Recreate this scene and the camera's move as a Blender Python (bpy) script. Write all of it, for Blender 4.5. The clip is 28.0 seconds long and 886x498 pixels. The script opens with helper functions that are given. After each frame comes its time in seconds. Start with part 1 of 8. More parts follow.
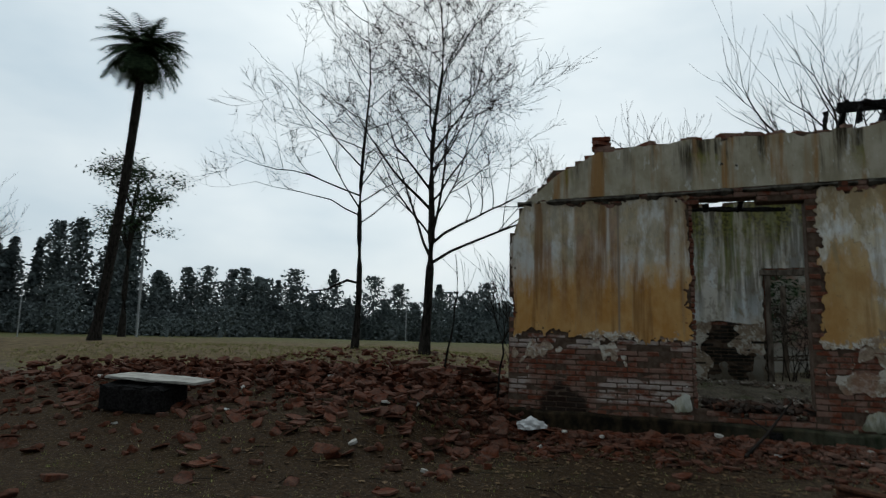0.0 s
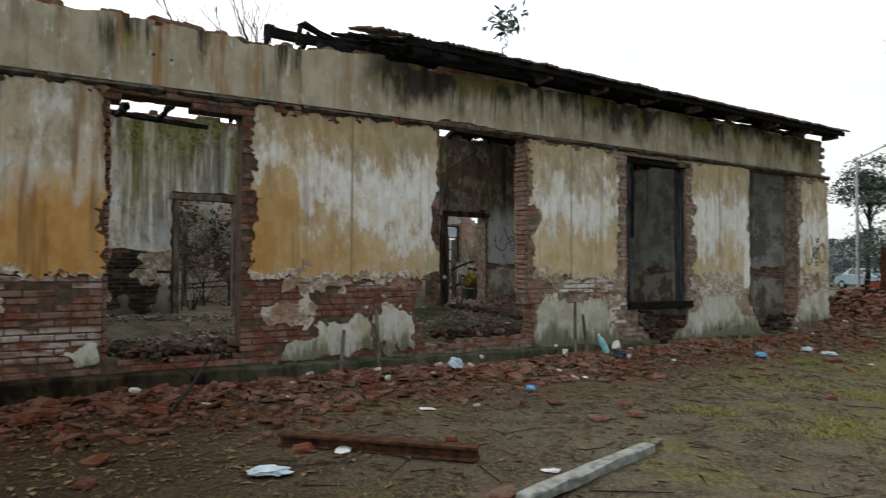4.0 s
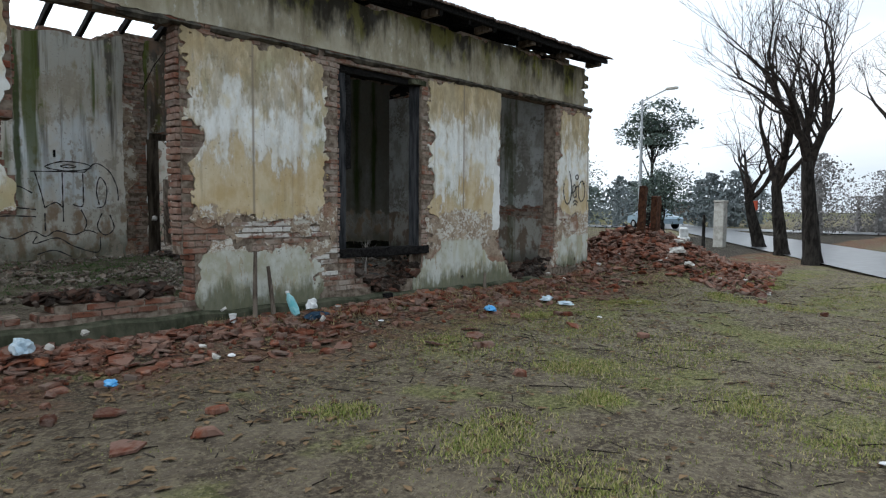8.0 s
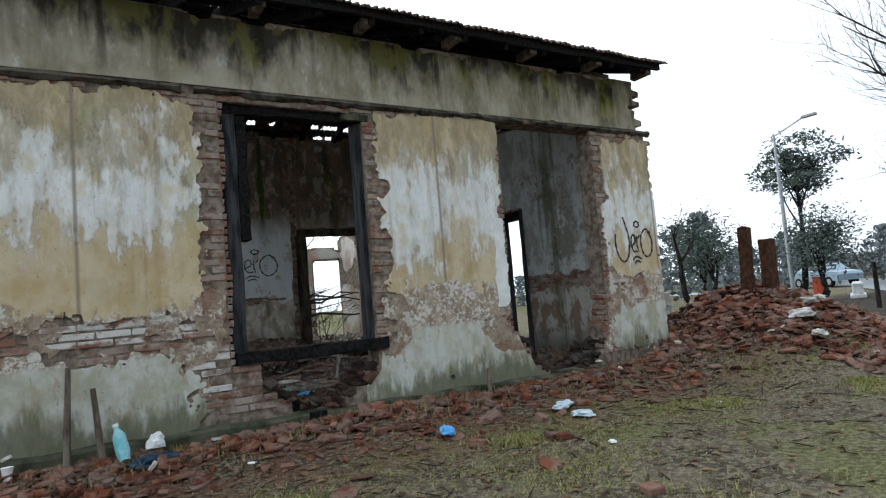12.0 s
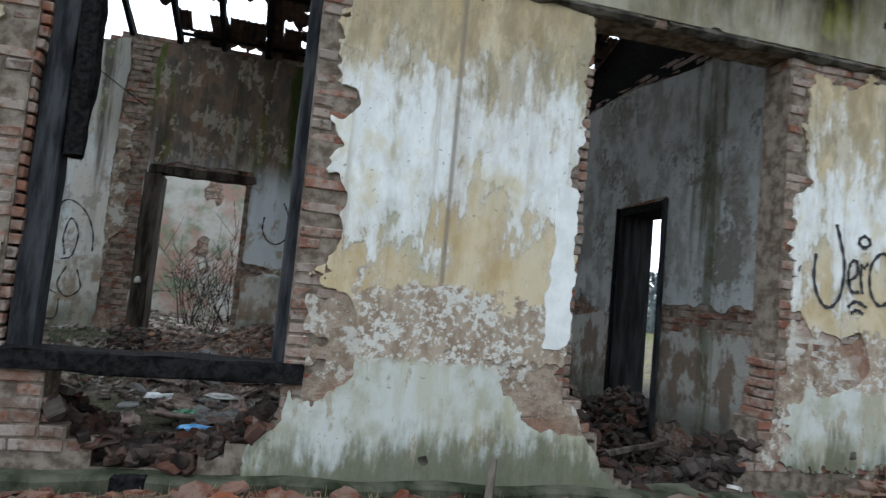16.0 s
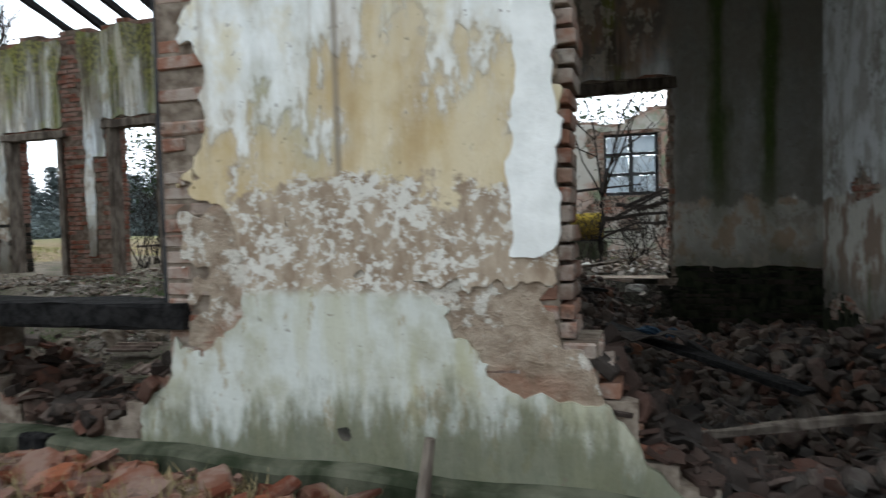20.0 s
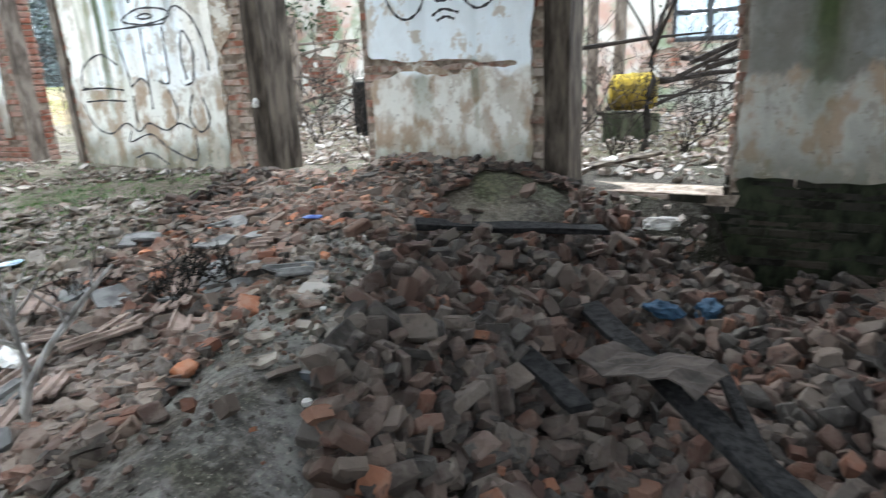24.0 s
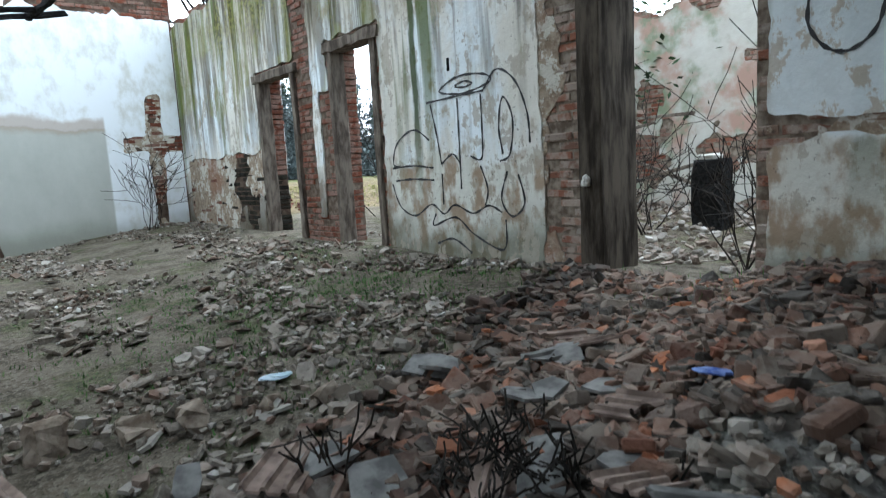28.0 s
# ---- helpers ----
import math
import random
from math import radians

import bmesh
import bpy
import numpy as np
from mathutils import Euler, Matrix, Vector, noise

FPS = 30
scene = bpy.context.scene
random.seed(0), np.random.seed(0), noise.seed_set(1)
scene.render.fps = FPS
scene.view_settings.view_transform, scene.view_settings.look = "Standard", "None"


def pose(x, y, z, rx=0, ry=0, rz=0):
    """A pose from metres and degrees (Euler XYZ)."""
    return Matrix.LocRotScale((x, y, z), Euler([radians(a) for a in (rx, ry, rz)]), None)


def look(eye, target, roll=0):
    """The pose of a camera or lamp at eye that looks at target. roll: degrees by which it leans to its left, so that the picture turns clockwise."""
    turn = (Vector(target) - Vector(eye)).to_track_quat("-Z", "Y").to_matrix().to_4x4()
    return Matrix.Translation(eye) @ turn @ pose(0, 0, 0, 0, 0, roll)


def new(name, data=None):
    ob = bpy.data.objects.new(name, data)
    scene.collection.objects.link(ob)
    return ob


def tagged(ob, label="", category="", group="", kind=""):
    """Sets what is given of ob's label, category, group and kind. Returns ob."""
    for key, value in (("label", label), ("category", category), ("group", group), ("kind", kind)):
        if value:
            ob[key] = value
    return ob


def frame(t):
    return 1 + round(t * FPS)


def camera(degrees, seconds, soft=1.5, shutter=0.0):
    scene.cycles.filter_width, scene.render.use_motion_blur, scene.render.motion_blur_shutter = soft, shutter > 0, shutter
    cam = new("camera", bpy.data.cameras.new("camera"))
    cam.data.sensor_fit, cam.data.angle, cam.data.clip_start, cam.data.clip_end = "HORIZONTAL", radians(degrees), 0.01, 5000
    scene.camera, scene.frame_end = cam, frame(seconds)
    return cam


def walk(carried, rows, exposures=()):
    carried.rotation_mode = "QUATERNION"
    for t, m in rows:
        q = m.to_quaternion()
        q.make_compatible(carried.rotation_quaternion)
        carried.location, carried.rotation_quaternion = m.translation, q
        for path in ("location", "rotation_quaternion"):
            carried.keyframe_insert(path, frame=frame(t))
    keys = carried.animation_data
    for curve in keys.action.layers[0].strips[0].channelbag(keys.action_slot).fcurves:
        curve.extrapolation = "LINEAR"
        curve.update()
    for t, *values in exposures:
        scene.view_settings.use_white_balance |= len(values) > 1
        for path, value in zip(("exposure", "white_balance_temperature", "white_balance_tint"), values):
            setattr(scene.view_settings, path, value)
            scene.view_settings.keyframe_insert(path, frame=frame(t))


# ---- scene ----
cam = camera(70.0, 28.0, soft=1.2, shutter=0.25)
PATH = [
    (0, (0.117, -8.656, 1.286), (-0.605, -6.81, 1.551), 1.3),
    (0.5, (-0.052, -8.484, 1.298), (-0.662, -6.589, 1.49), -2.3),
    (1, (-0.239, -8.165, 1.354), (-0.901, -6.3, 1.639), -2.8),
    (1.5, (-0.319, -7.765, 1.345), (-0.9, -5.868, 1.6), -2.2),
    (2, (-0.33, -7.438, 1.339), (-0.669, -5.48, 1.561), -1.6),
    (2.5, (-0.318, -7.251, 1.342), (-0.219, -5.266, 1.567), -0.9),
    (3, (-0.325, -7.174, 1.347), (0.1, -5.231, 1.557), -0.8),
    (3.5, (-0.345, -7.107, 1.377), (0.382, -5.25, 1.536), -0.3),
    (4, (-0.227, -7.062, 1.346), (0.807, -5.351, 1.406), 0.3),
    (4.5, (0.043, -6.999, 1.368), (1.246, -5.402, 1.391), 0.3),
    (6.5, (1.361, -6.556, 1.297), (2.761, -5.129, 1.255), 0.7),
    (7, (1.743, -6.764, 1.44), (3.216, -5.413, 1.376), 2.2),
    (7.5, (2.214, -6.699, 1.412), (3.687, -5.351, 1.299), 1.1),
    (8, (2.617, -6.561, 1.341), (4.045, -5.166, 1.214), 0.4),
    (8.5, (3.088, -6.391, 1.336), (4.526, -5.015, 1.144), -1.1),
    (9, (3.533, -6.409, 1.333), (4.886, -4.95, 1.139), -1.0),
    (9.5, (3.958, -6.507, 1.274), (5.311, -5.041, 1.134), -1.1),
    (10, (4.427, -6.414, 1.2), (5.738, -4.905, 1.149), -3.5),
    (10.5, (4.814, -6.335, 1.191), (5.979, -4.71, 1.209), -4.3),
    (11, (5.214, -6.206, 1.164), (6.302, -4.53, 1.252), -6.0),
    (11.5, (5.624, -6.045, 1.15), (6.709, -4.372, 1.3), -5.5),
    (13.5, (7.229, -5.292, 1.058), (8.187, -3.545, 1.24), -2.4),
    (14, (7.532, -4.92, 1.114), (8.428, -3.143, 1.316), -2.0),
    (14.5, (7.851, -4.582, 1.166), (8.662, -2.766, 1.378), -1.4),
    (15, (8.243, -4.322, 1.166), (8.923, -2.457, 1.41), 0.1),
    (15.5, (8.538, -4.057, 1.177), (9.203, -2.187, 1.422), 2.0),
    (16, (8.825, -3.727, 1.26), (9.303, -1.791, 1.415), 5.3),
    (16.5, (8.914, -3.53, 1.331), (9.11, -1.54, 1.382), 5.5),
    (17, (9.196, -3.417, 1.39), (8.909, -1.441, 1.512), 0.2),
    (17.5, (9.389, -3.397, 1.467), (8.464, -1.638, 1.696), 3.7),
    (18, (9.602, -3.168, 1.375), (8.28, -1.682, 1.575), 2.4),
    (18.5, (9.904, -2.899, 1.335), (8.51, -1.468, 1.422), -0.2),
    (19, (10.278, -2.717, 1.293), (8.994, -1.182, 1.299), 0.2),
    (19.5, (10.604, -2.481, 1.203), (9.602, -0.75, 1.162), 1.0),
    (20, (10.912, -2.278, 1.144), (10.291, -0.379, 1.055), -1.6),
    (20.5, (11.144, -2.026, 1.1), (10.797, -0.063, 0.93), -2.5),
    (22.5, (11.485, -1.009, 1.212), (11.402, 0.968, 0.916), -3.1),
    (23, (11.407, -0.47, 1.265), (11.178, 1.491, 0.948), -1.1),
    (23.5, (11.329, -0.021, 1.354), (10.865, 1.883, 0.952), -0.6),
    (24, (11.219, 0.238, 1.455), (10.379, 1.959, 0.88), -2.6),
    (24.5, (11.163, 0.344, 1.351), (9.963, 1.853, 0.819), -4.2),
    (25, (11.12, 0.454, 1.415), (9.93, 1.998, 0.965), -3.1),
    (25.5, (11.118, 0.45, 1.341), (9.943, 2.001, 0.878), -1.9),
    (26, (10.976, 0.487, 1.198), (9.664, 1.912, 0.701), 0.7),
    (26.5, (10.685, 0.683, 0.991), (9.165, 1.924, 0.603), 0.5),
    (27, (10.291, 0.911, 1.093), (8.774, 2.159, 0.717), -5.8),
    (27.5, (10.058, 1.137, 1.188), (8.524, 2.367, 0.826), -5.5),
    (28, (9.914, 1.281, 1.316), (8.373, 2.529, 1.05), -3.3),
]
EXPOSURES = [(0.0, -0.95, 6200, 4), (1.0, -1.45, 5600, 0), (2.0, -0.95, 6300, 5), (3.0, -0.55, 6550, 6), (4.0, 0.22, 6900, 10), (6.5, 0.15, 6450, 10),
             (9.0, 0.6, 6100, 9), (11.0, 0.55, 6150, 9), (13.5, 0.72, 6000, 9), (15.0, 1.03, 5950, 9), (16.0, 1.1, 5900, 9), (17.0, 0.95, 5800, 9), (18.0, 0.72, 5800, 9), (19.0, 0.72, 5900, 9), (20.0, 1.1, 6200, 9), (20.5, 1.2, 6200, 9),
             (22.5, 2.75, 6000, 10), (24.0, 3.15, 5950, 9), (25.0, 2.8, 5900, 9), (26.0, 2.88, 5850, 9), (27.0, 2.45, 5800, 6), (28.0, 1.95, 5750, 5)]
walk(cam, [(t, look(eye, target, roll)) for t, eye, target, roll in PATH], EXPOSURES)

# ---- overcast sky and a weak, wide sun ----
world = bpy.data.worlds.new("overcast_sky")
scene.world = world
world.use_nodes = True
wn, wl = world.node_tree.nodes, world.node_tree.links
wn.clear()
w_out, w_bg = wn.new("ShaderNodeOutputWorld"), wn.new("ShaderNodeBackground")
w_sky, w_map, w_noise, w_ramp, w_mix, w_scale = (wn.new("ShaderNodeTexSky"), wn.new("ShaderNodeTexCoord"), wn.new("ShaderNodeTexNoise"),
                                                wn.new("ShaderNodeValToRGB"), wn.new("ShaderNodeMix"), wn.new("ShaderNodeVectorMath"))
w_sky.sky_type, w_sky.sun_disc, w_sky.sun_elevation, w_sky.sun_rotation = "NISHITA", False, radians(37), radians(-25)
w_sky.dust_density, w_sky.ozone_density = 4.0, 2.0
w_scale.operation = "MULTIPLY"
w_scale.inputs[1].default_value = (1.0, 1.0, 2.6)
w_noise.inputs["Scale"].default_value, w_noise.inputs["Detail"].default_value = 2.2, 5.0
w_ramp.color_ramp.elements[0].position, w_ramp.color_ramp.elements[0].color = 0.3, (9.6, 11.0, 12.2, 1)
w_ramp.color_ramp.elements[1].position, w_ramp.color_ramp.elements[1].color = 0.7, (15.0, 15.3, 15.5, 1)
w_mix.data_type, w_mix.blend_type = "RGBA", "MIX"
w_mix.inputs["Factor"].default_value = 0.9
wl.new(w_map.outputs["Generated"], w_scale.inputs[0])
wl.new(w_scale.outputs[0], w_noise.inputs["Vector"])
wl.new(w_noise.outputs["Fac"], w_ramp.inputs["Fac"])
wl.new(w_sky.outputs["Color"], w_mix.inputs["A"])
w_dot, w_gain, w_lit = wn.new("ShaderNodeVectorMath"), wn.new("ShaderNodeMath"), wn.new("ShaderNodeVectorMath")
w_dot.operation, w_dot.inputs[1].default_value = "DOT_PRODUCT", (-0.34, 0.72, 0.60)
w_gain.operation, w_gain.inputs[1].default_value, w_gain.inputs[2].default_value = "MULTIPLY_ADD", 0.60, 0.68
w_lit.operation = "SCALE"
wl.new(w_map.outputs["Generated"], w_dot.inputs[0])
wl.new(w_dot.outputs["Value"], w_gain.inputs[0])
wl.new(w_ramp.outputs["Color"], w_lit.inputs[0])
w_floor = wn.new("ShaderNodeMath")
w_floor.operation, w_floor.inputs[1].default_value = "MAXIMUM", 0.3
wl.new(w_gain.outputs[0], w_floor.inputs[0])
wl.new(w_floor.outputs[0], w_lit.inputs["Scale"])
wl.new(w_lit.outputs[0], w_mix.inputs["B"])
wl.new(w_mix.outputs["Result"], w_bg.inputs["Color"])
w_bg.inputs["Strength"].default_value = 0.1
wl.new(w_bg.outputs["Background"], w_out.inputs["Surface"])
sun = new("sun", bpy.data.lights.new("sun", "SUN"))
sun.data.energy, sun.data.angle, sun.data.color = 0.6, radians(30), (1.0, 0.98, 0.95)
sun.matrix_world = look((0, 0, 0), (0.34, -0.72, -0.60))

# ---- materials ----
class Nodes:
    """A short way to write a procedural material."""
    def __init__(self, name, rough=0.85, spec=0.06):
        self.mat = bpy.data.materials.new(name)
        self.mat.use_nodes = True
        self.t = self.mat.node_tree
        self.t.nodes.clear()
        self.out, self.bsdf = self.t.nodes.new("ShaderNodeOutputMaterial"), self.t.nodes.new("ShaderNodeBsdfPrincipled")
        self.t.links.new(self.bsdf.outputs[0], self.out.inputs[0])
        self.bsdf.inputs["Roughness"].default_value = rough
        self.bsdf.inputs["Specular IOR Level"].default_value = spec
        self.place = self.t.nodes.new("ShaderNodeNewGeometry").outputs["Position"]
        self.local = self.t.nodes.new("ShaderNodeTexCoord").outputs["Object"]
        self.axes = self.t.nodes.new("ShaderNodeSeparateXYZ")
        self.t.links.new(self.place, self.axes.inputs[0])
        self.x, self.y, self.z = self.axes.outputs

    def put(self, value, socket):
        if isinstance(value, bpy.types.NodeSocket):
            self.t.links.new(value, socket)
        elif isinstance(value, tuple) and len(value) == 3 and socket.type == "RGBA":
            socket.default_value = (*value, 1)
        else:
            socket.default_value = value

    def noise(self, scale, detail=4.0, stretch=(1, 1, 1), local=False, rough=0.6, shift=0.0):
        m, n = self.t.nodes.new("ShaderNodeMapping"), self.t.nodes.new("ShaderNodeTexNoise")
        m.inputs["Scale"].default_value = stretch
        m.inputs["Location"].default_value = (shift, shift * 1.7, shift * 0.6)
        self.t.links.new(self.local if local else self.place, m.inputs[0])
        self.t.links.new(m.outputs[0], n.inputs["Vector"])
        n.inputs["Scale"].default_value, n.inputs["Detail"].default_value, n.inputs["Roughness"].default_value = scale, detail, rough
        return n.outputs["Fac"]

    def cells(self, scale, stretch=(1, 1, 1)):
        m, n = self.t.nodes.new("ShaderNodeMapping"), self.t.nodes.new("ShaderNodeTexVoronoi")
        m.inputs["Scale"].default_value = stretch
        self.t.links.new(self.place, m.inputs[0])
        self.t.links.new(m.outputs[0], n.inputs["Vector"])
        n.inputs["Scale"].default_value = scale
        return n.outputs["Distance"]

    def calc(self, op, a, b=0.0, c=0.0):
        n = self.t.nodes.new("ShaderNodeMath")
        n.operation = op
        for v, s in zip((a, b, c), n.inputs):
            self.put(v, s)
        return n.outputs[0]

    def step(self, v, low, high):
        n = self.t.nodes.new("ShaderNodeMapRange")
        n.interpolation_type = "SMOOTHSTEP"
        self.put(v, n.inputs["Value"])
        n.inputs["From Min"].default_value, n.inputs["From Max"].default_value = low, high
        return n.outputs["Result"]

    def mix(self, f, a, b):
        n = self.t.nodes.new("ShaderNodeMix")
        n.data_type = "RGBA"
        self.put(f, n.inputs["Factor"])
        self.put(a, n.inputs["A"])
        self.put(b, n.inputs["B"])
        return n.outputs["Result"]

    def ramp(self, f, *stops):
        n = self.t.nodes.new("ShaderNodeValToRGB")
        self.put(f, n.inputs[0])
        e = n.color_ramp.elements
        while len(e) < len(stops):
            e.new(0.5)
        for k, (p, c) in zip(e, stops):
            k.position, k.color = p, (*c, 1)
        return n.outputs[0]

    def chance(self):
        return self.t.nodes.new("ShaderNodeObjectInfo").outputs["Random"]

    def island(self):
        return self.t.nodes.new("ShaderNodeNewGeometry").outputs["Random Per Island"]

    def done(self, color, bump=None, height=0.01, rough=None):
        self.put(color, self.bsdf.inputs["Base Color"])
        if rough is not None:
            self.put(rough, self.bsdf.inputs["Roughness"])
        if bump is not None:
            n = self.t.nodes.new("ShaderNodeBump")
            n.inputs["Distance"].default_value = height
            self.put(bump, n.inputs["Height"])
            self.t.links.new(n.outputs[0], self.bsdf.inputs["Normal"])
        return self.mat


def facade_plaster():
    """Limewash in three coats: an ochre ground, a blue-white coat that flakes off it, grime and rust runs; grey-green at the foot and on the parapet."""
    m = Nodes("facade_plaster", 0.9)
    runs = m.noise(2.4, 5, (1.6, 1, 0.16))
    fine = m.noise(9, 8, (1.0, 1, 0.42), rough=0.7)
    crisp = m.noise(21, 6, (1.0, 1, 0.40), shift=21, rough=0.7)
    blot = m.noise(1.1, 5, shift=3.0)
    mid = m.noise(4.5, 6, (1, 1, 0.7), shift=7.0)
    half = lambda v, k: m.calc("MULTIPLY", m.calc("SUBTRACT", v, 0.5), k)
    left = m.step(m.x, 4.6, 0.5)
    white = m.mix(m.step(fine, 0.3, 0.7), (0.68, 0.70, 0.67), (0.85, 0.865, 0.84))
    white = m.mix(m.step(mid, 0.5, 0.68), white, (0.68, 0.63, 0.48))
    ochre = m.mix(m.step(mid, 0.35, 0.65), (0.50, 0.385, 0.21), (0.62, 0.53, 0.36))
    ochre = m.mix(m.step(m.noise(0.8, 3, shift=17), 0.52, 0.66), ochre, m.mix(fine, (0.36, 0.34, 0.20), (0.46, 0.43, 0.29)))
    ochre = m.mix(left, ochre, m.mix(m.step(mid, 0.3, 0.7), (0.43, 0.22, 0.06), (0.54, 0.345, 0.13)))
    tall = m.calc("ADD", 2.25, m.calc("MULTIPLY", left, 0.5))
    level = m.calc("SUBTRACT", 0.21, m.calc("MULTIPLY", m.calc("ABSOLUTE", m.calc("SUBTRACT", m.z, tall)), m.calc("ADD", 0.46, m.calc("MULTIPLY", left, 0.14))))
    f = m.calc("ADD", m.calc("ADD", level, half(runs, 0.7)), m.calc("ADD", half(blot, 1.0), m.calc("ADD", half(fine, 0.75), half(crisp, 0.45))))
    coat = m.calc("ADD", m.calc("MULTIPLY", m.step(f, -0.04, 0.03), 0.42), m.calc("MULTIPLY", m.step(f, -0.22, 0.26), 0.58))
    wash = m.mix(coat, ochre, white)
    panel = m.step(m.x, 0.7, 0.3)
    fade = m.step(m.calc("ADD", m.z, m.calc("ADD", half(runs, 1.1), m.calc("ADD", half(fine, 0.8), half(crisp, 0.5)))), 1.85, 2.45)
    soft = m.mix(fade, m.mix(m.step(mid, 0.3, 0.7), (0.45, 0.23, 0.065), (0.56, 0.35, 0.14)), m.mix(m.step(mid, 0.4, 0.65), (0.66, 0.665, 0.63), (0.58, 0.50, 0.37)))
    broad = m.calc("MULTIPLY", m.step(m.noise(2.3, 5, (1.5, 1, 0.05), shift=71), 0.50, 0.62), m.step(m.z, 1.2, 2.1))
    soft = m.mix(m.calc("MULTIPLY", broad, 0.78), soft, m.mix(m.step(fine, 0.35, 0.65), (0.20, 0.10, 0.045), (0.36, 0.21, 0.10)))
    wash = m.mix(panel, wash, soft)
    grime = m.calc("MULTIPLY", m.step(m.calc("ADD", m.noise(3.0, 7, (1.4, 1, 0.5), shift=11, rough=0.7), m.calc("MULTIPLY", m.step(m.z, 2.1, 3.1), 0.17)), 0.54, 0.66), m.step(m.z, 1.5, 2.5))
    wash = m.mix(m.calc("MULTIPLY", grime, 0.72), wash, m.mix(m.step(fine, 0.4, 0.6), (0.30, 0.255, 0.165), (0.45, 0.37, 0.23)))
    rust = m.step(m.noise(3.0, 4, (1.4, 1, 0.09), shift=5), 0.55, 0.67)
    wash = m.mix(m.calc("MULTIPLY", rust, m.calc("ADD", m.calc("MULTIPLY", left, 0.62), 0.18)), wash, (0.22, 0.115, 0.045))
    thread = m.step(m.noise(7.0, 4, (1.6, 1, 0.07), shift=25), 0.60, 0.70)
    wash = m.mix(m.calc("MULTIPLY", thread, 0.4), wash, (0.30, 0.24, 0.16))
    seam = m.step(m.calc("ABSOLUTE", m.calc("SUBTRACT", m.calc("FRACT", m.calc("MULTIPLY", m.calc("SUBTRACT", m.x, 1.0), 0.2857)), 0.5)), 0.007, 0.001)
    wash = m.mix(m.calc("MULTIPLY", seam, 0.75), wash, (0.24, 0.20, 0.155))
    damp = m.calc("ADD", m.calc("SUBTRACT", 1.28, m.z), m.calc("ADD", half(m.noise(3.0, 7, shift=2, rough=0.65), 0.9), half(crisp, 0.25)))
    bare = m.mix(m.step(fine, 0.35, 0.65), (0.25, 0.185, 0.13), (0.42, 0.345, 0.26))
    wash = m.mix(m.step(damp, -0.03, 0.03), wash, m.mix(m.step(m.calc("ADD", m.calc("MULTIPLY", m.noise(24, 8, shift=4, rough=0.75), 0.7), m.calc("MULTIPLY", m.noise(4.5, 4, shift=6), 0.3)), 0.50, 0.535), bare, m.mix(crisp, (0.50, 0.47, 0.40), (0.72, 0.71, 0.66))))
    foot = m.mix(m.step(mid, 0.4, 0.65), (0.57, 0.59, 0.54), (0.40, 0.395, 0.30))
    foot = m.mix(m.step(fine, 0.56, 0.62), foot, (0.40, 0.36, 0.27))
    green = m.calc("ADD", m.calc("SUBTRACT", 0.47, m.z), m.calc("ADD", m.calc("ADD", half(blot, 0.6), half(runs, 0.6)), m.calc("ADD", half(crisp, 0.35), half(m.noise(11, 6, (1.3, 1, 0.35), shift=51), 0.45))))
    foot = m.mix(m.calc("MULTIPLY", m.step(m.noise(5, 5, (1.5, 1, 0.22), shift=57), 0.5, 0.66), 0.45), foot, (0.42, 0.40, 0.24))
    foot = m.mix(m.calc("MULTIPLY", m.step(green, -0.06, 0.20), 0.9), foot, m.mix(crisp, (0.05, 0.060, 0.030), (0.22, 0.215, 0.14)))
    low = m.step(m.calc("ADD", m.z, half(mid, 0.12)), 0.90, 0.84)
    wash = m.mix(low, wash, foot)
    east = m.step(m.x, 3.5, 7.0)
    drip = m.calc("MULTIPLY", m.step(m.noise(3.4, 6, (1.3, 1, 0.10), shift=9, rough=0.7), 0.46, 0.60), m.step(m.noise(0.9, 4, (1, 1, 0.3), shift=19), 0.28, 0.5))
    top = m.mix(m.step(mid, 0.3, 0.7), (0.35, 0.315, 0.225), (0.50, 0.465, 0.37))
    top = m.mix(m.step(fine, 0.57, 0.64), top, (0.58, 0.57, 0.51))
    top = m.mix(m.calc("MULTIPLY", east, m.calc("ADD", 0.25, m.calc("MULTIPLY", m.step(m.noise(1.4, 6, (1, 1, 0.5), shift=83, rough=0.65), 0.42, 0.58), 0.5))), top, m.mix(m.step(fine, 0.4, 0.6), (0.145, 0.125, 0.078), (0.25, 0.22, 0.15)))
    top = m.mix(m.calc("MULTIPLY", left, m.step(m.noise(2.2, 4, (1.6, 1, 0.15), shift=31), 0.5, 0.62)), top, (0.34, 0.20, 0.085))
    top = m.mix(m.calc("MULTIPLY", drip, m.step(m.calc("ADD", m.z, half(runs, 0.9)), 3.2, 3.75)), top, m.mix(m.step(m.noise(1.6, 3, shift=40), 0.5, 0.58), (0.05, 0.042, 0.028), (0.17, 0.165, 0.03)))
    # Soot under the eaves, with the overhang's shadow put into the same dark band.
    soot = m.calc("MULTIPLY", m.step(m.calc("ADD", m.z, m.calc("ADD", half(m.noise(1.5, 6, (1, 1, 0.45), shift=79, rough=0.65), 1.9), half(runs, 0.5))), 3.45, 3.85), m.step(m.x, 2.7, 3.3))
    top = m.mix(m.calc("MULTIPLY", soot, 0.92), top, m.mix(m.step(m.noise(3.0, 5, (1, 1, 0.5), shift=77), 0.50, 0.58), (0.020, 0.018, 0.015), (0.115, 0.11, 0.03)))
